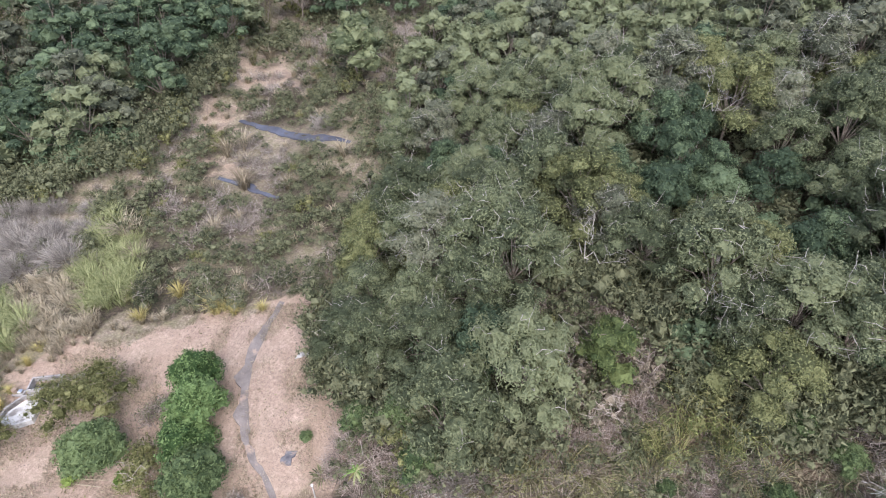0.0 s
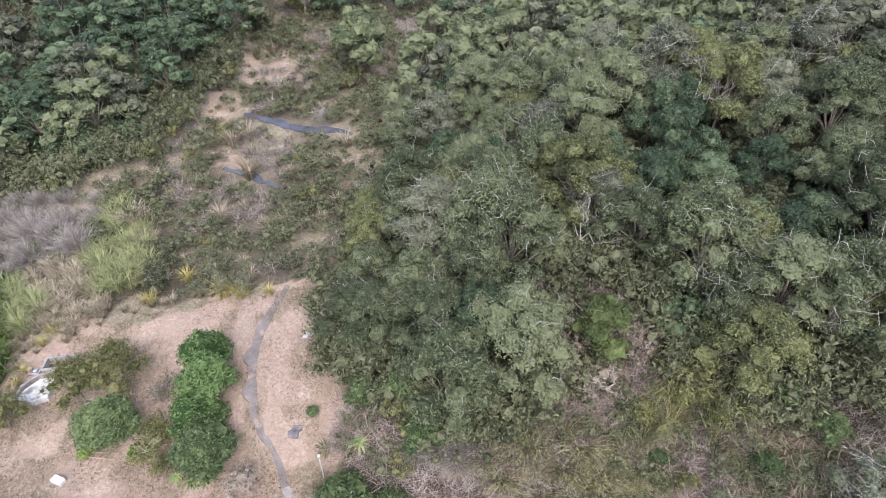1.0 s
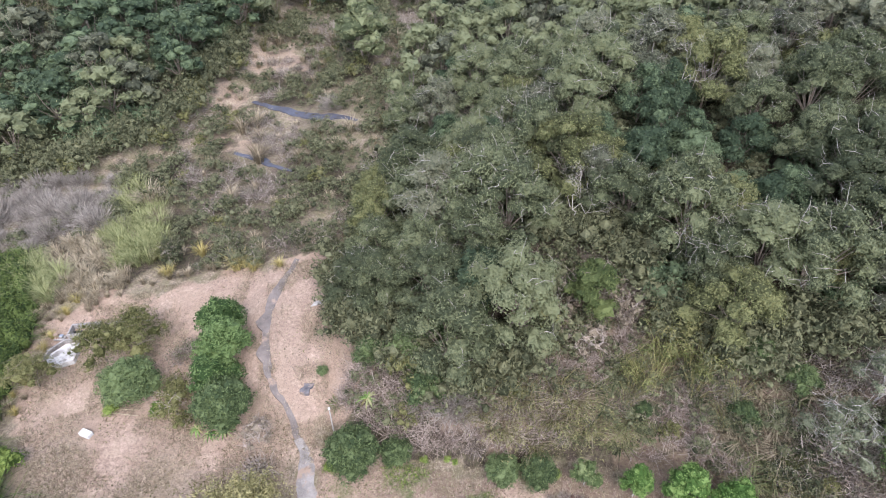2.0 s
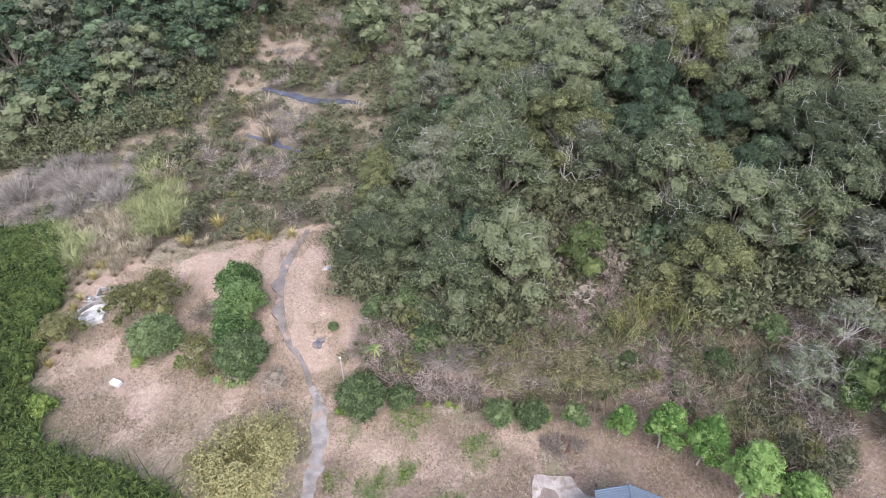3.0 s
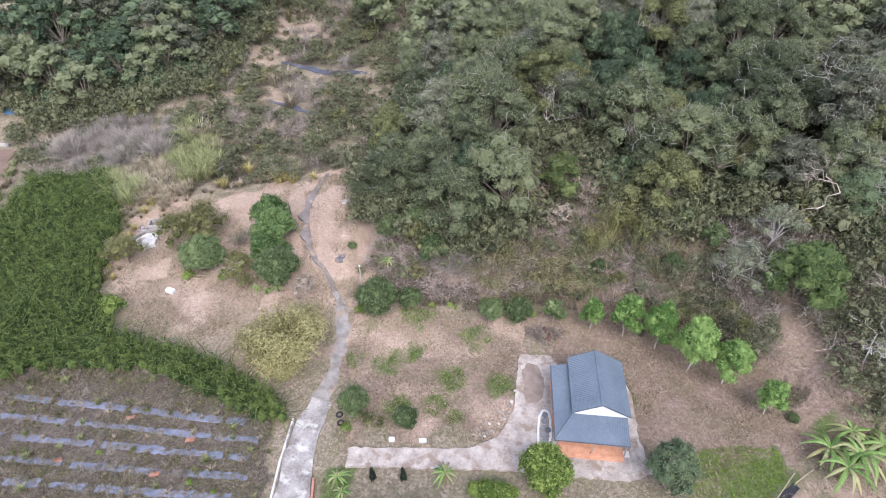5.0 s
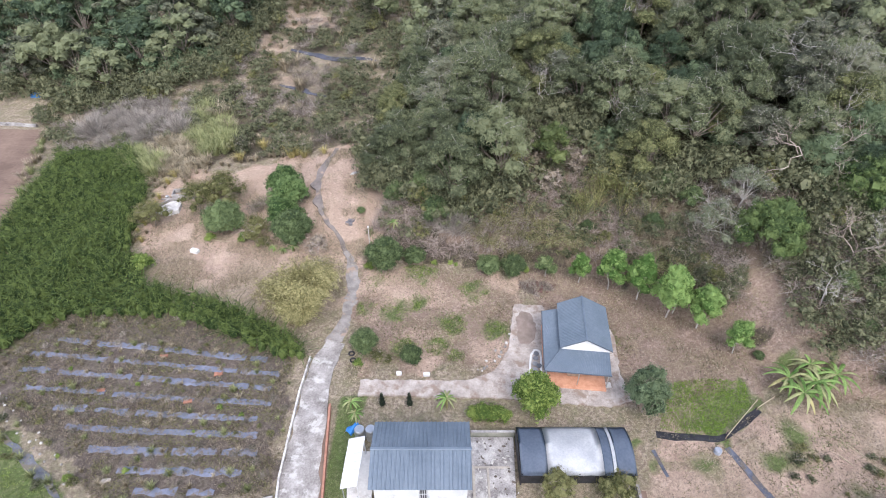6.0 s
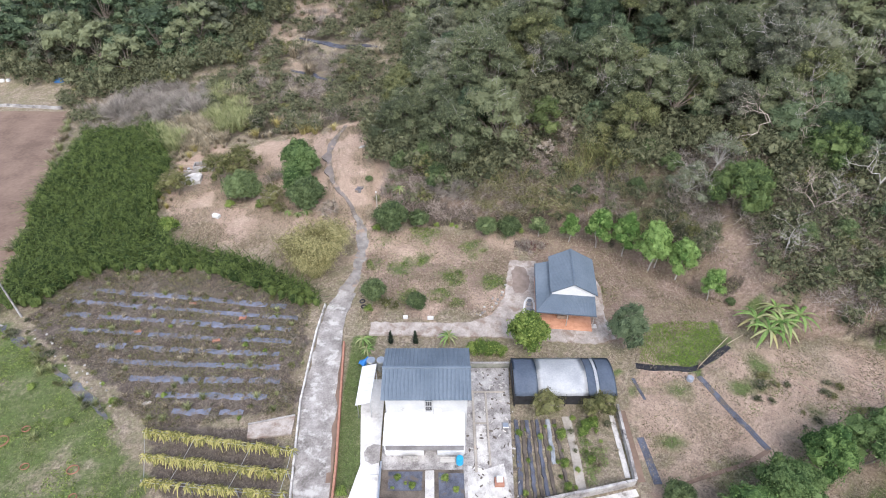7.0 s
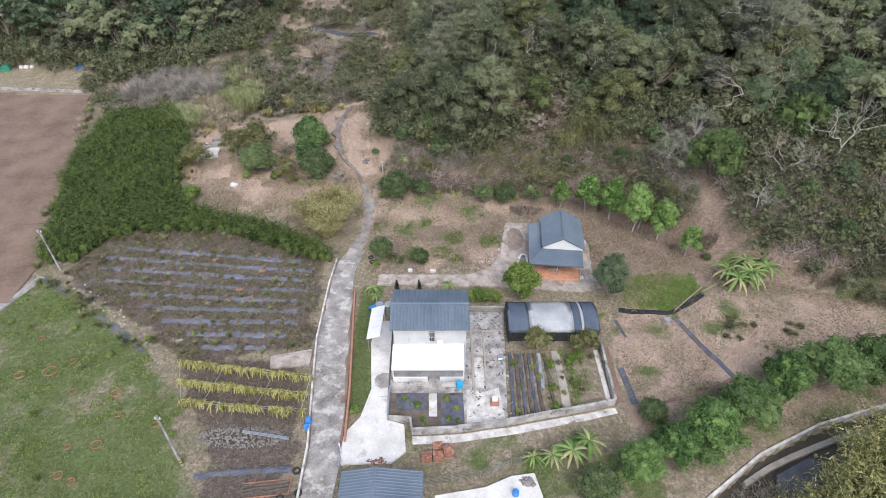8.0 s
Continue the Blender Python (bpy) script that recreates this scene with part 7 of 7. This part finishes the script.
for p, q in zip(FL, FL[1:]):
    n = 26
    for z in (0.15, 0.4, 0.65, 0.9):
        v, f = tube([(*p, z), (*q, z)], [0.012, 0.012], 3)
        mesh_ob("wire", v, f, M_STEEL, fence)
    bm = bmesh.new()
    for i in range(n):
        a = (p[0] + (q[0] - p[0]) * i / n, p[1] + (q[1] - p[1]) * i / n)
        cyl(bm, a[0], a[1], -0.1, 0.9, 0.008, 0.008, 3)
    part("net", bm, M_GRASS, fence, "green netting")
heap("rubble", -7.4, -25.2, 1.3, 0.35, 0.1, 40, 0.2, M_BRICK, "broken red bricks at the drive edge", "rubble", 53)


def pole(x, y, high, label, mat, rad=0.13, banded=False, lamp=True):
    t = thing("utility_pole", at(x, y), label, "utility pole")
    bm = bmesh.new()
    cyl(bm, 0, 0, -0.4, high, rad, rad * 0.62, 12)
    part("shaft", bm, mat, t)
    if banded:
        for k in range(5):
            bm = bmesh.new()
            cyl(bm, 0, 0, 0.15 + k * 0.22, 0.26 + k * 0.22, rad * 1.04, rad * 1.04, 12)
            part("band", bm, material("warning_band", (0.45, 0.30, 0.08), (0.60, 0.40, 0.12), 0.5, 0.6) if k % 2 == 0 else M_BLACK, t, "yellow or black warning band")
    if lamp:
        part("crossarm", boxed(-0.28, 0.28, -0.05, 0.05, high - 0.5, high - 0.4, 0.01), M_STEEL, t)
        for px in (-0.22, 0.22):
            bm = bmesh.new()
            cyl(bm, px, 0, high - 0.4, high - 0.15, 0.05, 0.03, 8)
            part("insulator", bm, M_WHITE, t)
    return t


pole(-26.4, -25.45, 7.9, "grey concrete utility pole with yellow-black base bands", M_CONC, 0.15, True)
pole(-53.6, 3.5, 7.0, "grey concrete utility pole at the field corner", M_CONC, 0.14)
pole(-11.0, 24.4, 3.6, "weathered leaning wooden pole beside the track", M_PALE, 0.09, False, False)
# box added for a small white spot at the pole top; no lamp known
tagged(part("lamp", boxed(-11.1, -10.9, 24.3, 24.5, float(gz(-10.9, 24.4)) + 3.6, float(gz(-10.9, 24.4)) + 3.82, 0.03), M_WHITE), "small white box at the top of the wooden pole", "lamp")
gate = thing("gate", (0, 0, 0), "narrow steel gate frame beside the road", "gate")
for px, py, h in ((-11.2, -24.4, 1.9), (-10.9, -26.3, 1.9), (-11.05, -25.3, 1.2)):
    bm = bmesh.new()
    cyl(bm, px, py, -0.3, h, 0.07, 0.07, 8)
    part("post", bm, M_STEEL, gate)
part("rail", boxed(-11.12, -11.0, -26.3, -24.4, 1.1, 1.2), M_STEEL, gate)


# terracotta planting rings on the meadow
def ring(x, y, rad):
    t = thing("planting_ring", at(x, y), "terracotta planting ring set on the meadow grass", "planting ring", "rings on the meadow")
    bm = bmesh.new()
    n = 18
    prof = ((rad * 0.88, 0), (rad * 0.89, 0.12), (rad * 0.93, 0.15), (rad * 0.98, 0.13), (rad, 0))
    rows = [[bm.verts.new((q * math.cos(a), q * math.sin(a) * 0.85, z)) for q, z in prof] for a in np.linspace(0, 2 * math.pi, n, endpoint=False)]
    for i in range(n):
        for j in range(4):
            bm.faces.new((rows[i][j], rows[(i + 1) % n][j], rows[(i + 1) % n][j + 1], rows[i][j + 1]))
    part("rim", bm, M_ORANGE, t, flat=False)


for px, py, s in [(-48.5, -14.5, 0.6), (-45.4, -14.0, 0.8), (-43.6, -12.6, 0.42), (-41.4, -16.7, 0.42), (-36.5, -17.1, 0.58), (-35.1, -19.8, 0.38), (-30.7, -21.0, 0.4), (-38.5, -23.5, 0.38), (-35.7, -23.3, 0.58), (-37.7, -26.6, 0.5),
                  (-36.2, -27.2, 0.45), (-49.2, -9.0, 0.35)]:
    ring(px, py, s)
r = np.random.default_rng(45)
x, y = scatter(r, LAWN, 4.2, 0.4)
for px, py in zip(x, y):
    put(lime_shrub if r.random() < 0.5 else reed_tuft, px, py, r.uniform(0.25, 0.5), r.uniform(0, 360), label="leafy weed clump on the rough meadow")
ribbon("ditch", [(-55.0, 1.6), (-50, -1.4), (-44.5, -5.2), (-38.6, -9.2), (-36, -11.5)], [1.1, 0.8, 0.7, 0.8, 0.4],
       material("muddy_film", (0.06, 0.065, 0.08), (0.16, 0.165, 0.19), 0.9, 0.6, 0.7, stain=((0.15, 0.13, 0.10), 0.7, 0.46)), 0.02, 0.2, "muddy ditch with torn grey-blue film round the meadow", "ditch", ragged=0.9)
for k in range(34):
    s = r.random()
    put((olive_shrubs[0], reed_tuft, lime_shrub, shrubs[1], straw_tuft)[r.choice(5, p=(0.2, 0.3, 0.1, 0.25, 0.15))], -54 + 18 * s + r.normal(0, 0.9), 1.6 - 12.4 * s + r.normal(0, 0.9), r.uniform(0.2, 0.5), r.uniform(0, 360),
        label="ragged weed clump along the muddy ditch")
ribbon("ditch", [(-55.4, 2.2), (-57.2, -3.4), (-62, -17)], [1.1, 1.1, 1.1], M_CONC, 0.06, 0.2, "grey concrete field gutter", "ditch")
for k in range(26):
    s = k / 25
    px, py = -50 + 14 * s + r.normal(0, 0.5), 0.6 - 10 * s + r.normal(0, 0.5)
    q = 0.12 * r.uniform(0.6, 1.5)
    v, f = BALLS[1]
    tagged(mesh_ob("stone", v * (q, q, q * 0.7) * r.uniform(0.8, 1.2, (len(v), 1)) + np.array(at(px, py, q * 0.4)), f, M_STONE), "pale stone lying along the ditch edge", "stone", "stones along the ditch")

# ---- plots on the far side: pond, ditches, stream
blade_field("grass", POND, 110, 0.24, 0.09, leafy("turf_blade", (0.125, 0.205, 0.03), (0.235, 0.35, 0.065), island=0.15), "bright green short grass round the pond", 10)
ribbon("ditch", [(20.8, -4.4), (24, -4.9), (27.2, -5.2), (29.6, -3.6), (32.4, -1.6)], [0.6, 0.75, 0.5, 0.6, 0.7], M_BLACK, 0.03, 0.2, "black film-lined water ditch", "ditch", ragged=0.8)
ribbon("ditch", [(27.4, -6.0), (28.4, -8.5), (29.8, -11.8), (31.2, -15.0)], [0.6, 0.7, 0.7, 0.6], M_FILM, 0.04, 0.2, "grey film-lined ditch across the fallow plot", "ditch", ragged=0.3)
ribbon("ditch", [(31.2, -15.0), (28, -16.6), (24.5, -17.6), (21.5, -18.6)], [0.4, 0.4, 0.4, 0.3], M_DIRT, 0.03, 0.2, "shallow dirt gutter at the plot edge", "ditch")
ribbon("ditch", [(18.8, -13.6), (19.1, -18.6)], [0.7, 0.8], M_FILM, 0.04, 0.2, "dark film strip beside the compound", "film")
ribbon("ditch", [(20.0, -6.2), (20.6, -9.0)], [0.4, 0.3], M_FILM, 0.03, 0.2, "scrap of dark film on bare earth", "film")
rails = thing("rail_fence", (0, 0, 0), "broken low rail fence of pale poles", "fence")
for a, b in [((27.6, -5.0), (32.6, -0.6)), ((28.0, -6.0), (30.8, -5.0)), ((29.2, -5.8), (27.9, -4.4)), ((32.2, -1.6), (34.6, -0.2))]:
    v, f = tube([(*a, 0.35), ((a[0] + b[0]) / 2, (a[1] + b[1]) / 2, 0.42), (*b, 0.35)], [0.05, 0.045, 0.04], 5)
    mesh_ob("rail", v, f, M_STRAW, rails)
    for p in (a, b):
        bm = bmesh.new()
        cyl(bm, p[0], p[1], -0.3, 0.42, 0.05, 0.04, 6)
        part("post", bm, M_WOOD, rails)
for k, (a, b) in enumerate([((39, -5), (41.5, -8.6)), ((38, -6.8), (38.8, -8.0)), ((44, -6), (45.6, -7.4))]):
    v, f = tube([at(*a, 0.08), at(*b, 0.08)], [0.06, 0.04], 5)
    tagged(mesh_ob("log", v, f, M_STRAW), "pale fallen pole lying on the fallow plot", "log", "fallen poles")
wall_line("wall", BANK, 0.25, 0.24, M_WORN, "pale concrete retaining wall of the stream", low=-2.0)
bm = bmesh.new()
LOWER = [(27.4, -27.0), (29.0, -26.1), (30.5, -25.3), (33.1, -24.2), (36.6, -22.9), (39.5, -21.9), (43, -20.9)]
tops = [[bm.verts.new((x_, y_ + o, z_)) for o, z_ in ((0.25, -2.4), (0.2, -0.95), (-0.4, -0.95), (-0.45, -2.4))] for x_, y_ in LOWER]
for p, q in zip(tops, tops[1:]):
    for k in range(3):
        bm.faces.new((p[k], p[k + 1], q[k + 1], q[k]))
for p in (tops[0], tops[-1]):
    bm.faces.new(p)
bmesh.ops.recalc_face_normals(bm, faces=bm.faces)
tagged(part("wall", bm, M_SAND), "broad sandy concrete wall between stream and pond", "wall", kind="structure")
M_BROOK = material("brook_water", (0.045, 0.038, 0.028), (0.08, 0.068, 0.05), 2.0, 0.3, 0.05, spec=0.3)
slab("water", [(19.7, -31.2), (22.9, -29.2), (30.1, -24.5), (37.3, -21.3), (45.6, -18.9), (56, -16.7), (57, -19), (46, -21.4), (38.5, -23.6), (31.3, -26.8), (24, -31.4), (20.8, -33)], M_BROOK, -2.6, -1.35, "shallow brown stream water between walls", "water")
slab("water", [(30.0, -28.2), (30.6, -26.4), (34.6, -24.6), (36.2, -25.2), (34.6, -27.2), (32, -28.8)], material("pond_water", (0.06, 0.06, 0.07), (0.10, 0.10, 0.115), 2.0, 0.25, 0.05, spec=0.4), -1.2, float(gz(33.4, -27.6)) + 0.12,
     "small grey pond behind the stream wall", "water")
heap("rubble", 32.6, -29.8, 2.2, 0.6, 0.15, 40, 0.2, M_STONE, "pale stones along the pond edge", "rubble", 55)
for k, (px, py) in enumerate([(27.5, -28.4), (29, -28.0), (26.4, -29.2), (28.2, -29.8), (30.2, -28.8)]):
    put(thickets[1], px, py, 0.9, 50 * k)

# ---- things in the clearing
basin = thing("basin", at(-41.4, 36.9), "square concrete water basin with dark inside", "basin", turn=8)
for a in ((-1.6, 1.6, -0.85, -0.68), (-1.6, 1.6, 0.75, 0.92), (-1.6, -1.43, -0.68, 0.75), (1.43, 1.6, -0.68, 0.75)):
    part("wall", boxed(*a, -0.3, 0.85, 0.02), M_CONC, basin)
# a black floor makes the basin dark inside
part("floor", boxed(-1.43, 1.43, -0.68, 0.75, -0.3, 0.1), M_BLACK, basin, "black basin floor")
slab("pad", [(-43.9, 32.6), (-43.8, 33.9), (-42.9, 35.2), (-41.6, 35.6), (-41.1, 34.8), (-40.9, 32.9), (-42.3, 32.3)], M_WORN, 0.2, float(gz(-42.2, 34.6)) + 0.4, "bleached white concrete apron in front of the basin", "apron")
wall_line("wall", [(-44.3, 32.7), (-44.3, 34.0), (-43.3, 35.5), (-41.8, 36.0)], 0.55, 0.22, M_CONC, "curved grey stone wall round the apron")
ribbon("kerb", [(-39.8, 37.7), (-37.8, 38.5), (-35.7, 38.9), (-34.6, 38.4)], [0.3, 0.3, 0.3, 0.3], M_CONC, 0.25, 0.5, "pale curved concrete kerb on dry ground", "kerb")
pump = thing("pump", at(-44.0, 36.1), "old grey pump with a round drum", "pump")
part("base", boxed(-0.6, 0.6, -0.35, 0.35, 0, 0.3, 0.04), M_CONC, pump)
bm = bmesh.new()
cyl(bm, -0.3, 0, 0.3, 0.8, 0.28, 0.26, 12)
part("drum", bm, M_WOOD, pump)
part("motor", boxed(0.05, 0.5, -0.22, 0.22, 0.3, 0.62, 0.06), M_STEEL, pump)
fridge = thing("appliance", at(-35.8, 24.5), "discarded white box lying on dry grass", "appliance", turn=-20)
part("body", boxed(-0.6, 0.6, -0.34, 0.34, 0, 0.5, 0.06), M_WHITE, fridge)
part("door", boxed(-0.56, 0.56, -0.3, 0.3, 0.5, 0.55, 0.02), M_WHITE, fridge)
for k, (a, b) in enumerate([((-34.7, 26.8), (-31.4, 26.5)), ((-34.3, 27.2), (-31.0, 27.1)), ((-34.2, 26.2), (-33.9, 27.7)), ((-32.2, 26.0), (-32.0, 27.4))]):
    v, f = tube([at(*a, 0.4 + 0.05 * k), at(*b, 0.38 + 0.05 * k)], [0.045, 0.04], 5)
    tagged(mesh_ob("pole", v, f, M_STRAW), "pale bamboo pole of a collapsed frame", "pole", "collapsed frame poles")
slab("patch", frayed([(-14.6, 27.5), (-14.4, 28.9), (-13.6, 29.3), (-13.3, 28.4), (-13.7, 27.4)], 9, 0.3, 0.4), material("ash", (0.07, 0.07, 0.08), (0.22, 0.205, 0.21), 0.6, 0.95, 0.5, stain=((0.3, 0.23, 0.18), 1.2, 0.5)), 1.5, float(gz(-13.9, 28.4)) + 0.06, "grey ash of an old fire", "ash")
slab("patch", [(-15.3, 38.2), (-14.9, 39.1), (-13.7, 39.3), (-14.0, 38.7)], M_WORN, 0.8, float(gz(-14.5, 39.0)) + 0.1, "pale broken concrete lid on the bank", "lid")
heap("brush_pile", 11.7, 17.2, 2.6, 1.0, 0.3, 60, 0.2, material("rust_twigs", (0.09, 0.05, 0.04), (0.20, 0.12, 0.10), 0.6, 0.9), "heap of dead red-brown cuttings", "brush pile", 54)
for k in range(16):
    put(thickets[0], 11.7 + r.normal(0, 1.3), 17.2 + r.normal(0, 0.5), r.uniform(0.3, 0.45), k * 40, label="dead red-brown cuttings on the brush pile")
for px, py, w in [(-5.7, 3.2, 0.3), (-2.6, 3.05, 0.38)]:
    tagged(part("box", boxed(px - w, px + w, py - 0.2, py + 0.2, float(gz(px, py)) - 0.02, 0.24, 0.08), M_WHITE), "white foam box at the edge of the garden", "box", "foam boxes")
for k in range(18):
    s = k / 17
    px, py = 3.2 + 5.6 * s + r.normal(0, 0.2), 3.7 + 8.0 * s ** 1.6 + r.normal(0, 0.2)
    q = 0.16 * r.uniform(0.6, 1.5)
    v, f = BALLS[1]
    tagged(mesh_ob("stone", v * (q, q, q * 0.7) * r.uniform(0.8, 1.2, (len(v), 1)) + np.array(at(px, py, q * 0.4)), f, M_STONE), "pale rounded stone edging the garden", "stone", "stones edging the garden")
for px in (-7.2, -4.3):
    t = thing("cypress", at(px, -0.9), "small dark clipped conical cypress", "cypress", "clipped cypresses")
    rr = np.random.default_rng(int(px * -10))
    pool = Pool()
    for j in range(7):
        pool.add(*puff(rr, (0, 0, 0.25 + 0.26 * j), (0.42 - 0.05 * j, 0.42 - 0.05 * j, 0.3), 60, 0.16, 0.07, 0.8, -0.9))
        pool.add(*lump(rr, (0, 0, 0.25 + 0.26 * j), (0.4 - 0.05 * j, 0.4 - 0.05 * j, 0.28), 1, 0.85))
    pool.build("crown", [leafy("cypress_leaf", (0.018, 0.028, 0.018), (0.05, 0.065, 0.04))], t)
    bm = bmesh.new()
    cyl(bm, 0, 0, -0.2, 0.3, 0.05, 0.04, 6)
    part("trunk", bm, M_BARK, t)
# white bench wall and stepping stones beside the garden house
wall_line("wall", [(9.0, 2.2), (8.9, 3.0), (9.1, 4.4), (9.4, 5.8), (9.9, 6.6), (10.4, 6.4), (10.5, 5.4), (10.2, 3.4), (9.8, 2.1), (9.0, 2.2)], 0.3, 0.24, M_WHITE, "oval white stone border of the flagstone bed")
M_FLAG = material("blue_grey_flagstone", (0.15, 0.155, 0.17), (0.25, 0.255, 0.27), 0.5, 0.8, 0.3, unit=0.4)
for k, (px, py) in enumerate([(9.45, 2.9), (9.55, 3.7), (9.7, 4.5), (9.85, 5.3), (10.0, 6.0), (9.95, 3.2), (10.1, 4.2)]):
    bm = bmesh.new()
    cyl(bm, px, py, -0.1, 0.15, 0.36, 0.33, 6)
    tagged(part("stepping_stone", bm, M_FLAG), "hexagonal blue-grey flagstone inside the white border", "paving stone", "stepping stones")
tagged(part("mat", boxed(17.0, 17.6, 1.2, 1.9, -0.1, 0.12, 0.02), M_DRIVE), "pale concrete step beside the porch", "step")
tarp = strip("tarpaulin", (-10.4, -4.4), (-9.6, -3.2), 0.8, M_BLUE, "crumpled bright blue tarpaulin on the grass", "tarpaulin", 0.35, 0.6, seed=91)
slab("patch", [(-8.8, -15.4), (-8.6, -16.3), (-7.9, -16.7), (-7.25, -16.5), (-7.2, -14.6), (-7.9, -14.5), (-8.5, -14.8)], M_ROAD, 0.0, 0.115, "round grey stained patch on the white drive", "patch")
grate = thing("grate", (-7.55, -17.3, 0.1), "white metal drain grate on the drive", "grate")
for k in range(6):
    part("bar", boxed(-0.4 + k * 0.15, -0.34 + k * 0.15, -0.45, 0.45, 0.01, 0.05), M_WHITE, grate)
for yy in (-0.45, 0.4):
    part("frame", boxed(-0.42, 0.46, yy, yy + 0.06, 0.008, 0.045), M_STEEL, grate)

# ---- far terraces and valley stream
tagged(part("tank", boxed(-68.8, -65.6, 72.4, 74.0, float(gz(-66.8, 72.7)) - 0.5, float(gz(-66.8, 72.7)) + 1.3, 0.1), M_WORN), "pale concrete tank half hidden in leafless bushes", "tank")
wall_line("wall", [(-112, 67.2), (-100.8, 66.2), (-90, 65.2), (-80.9, 64.4)], 0.6, 0.4, M_CONC, "low grey stone terrace wall behind the ploughed field")
tagged(part("net_tunnel", boxed(-108, -103.2, 74.6, 76.4, 0.5, 2.2, 0.3), material("green_net", (0.03, 0.20, 0.12), (0.06, 0.30, 0.19), 1.0, 0.7, 0.3)), "green net tunnel on the far terrace", "net tunnel")
tagged(part("tarpaulin", boxed(-87.6, -85.2, 74.6, 75.8, 1.0, 2.4, 0.3), M_BLUE), "blue tarpaulin over a heap on the far terrace", "tarpaulin")
for k, px in enumerate((-101, -99.8, -98.4)):
    tagged(part("sack", boxed(px - 0.5, px + 0.5, 75.6, 76.4, 0.8, 1.9, 0.2), M_WHITE), "white sack standing on the far terrace", "sack", "white sacks")
# the bluish base colour puts the sky's reflection into the water
for k, line in enumerate(STREAMS):
    ribbon("water", line, [0.8, 1.7, 1.9, 0.9][:len(line)] if k == 0 else [0.7, 1.1, 0.6], material("sky_tinted_water", (0.07, 0.075, 0.10), (0.12, 0.125, 0.16), 2.0, 0.12, 0.1, spec=0.6, stain=((0.09, 0.075, 0.05), 0.8, 0.55)), 0.06, 0.3, "shallow stream water in the valley scrub, tinted sky blue", "water", ragged=0.7)

for ob in SOURCES:
    for o in (*ob.children_recursive, ob):
        bpy.data.objects.remove(o)
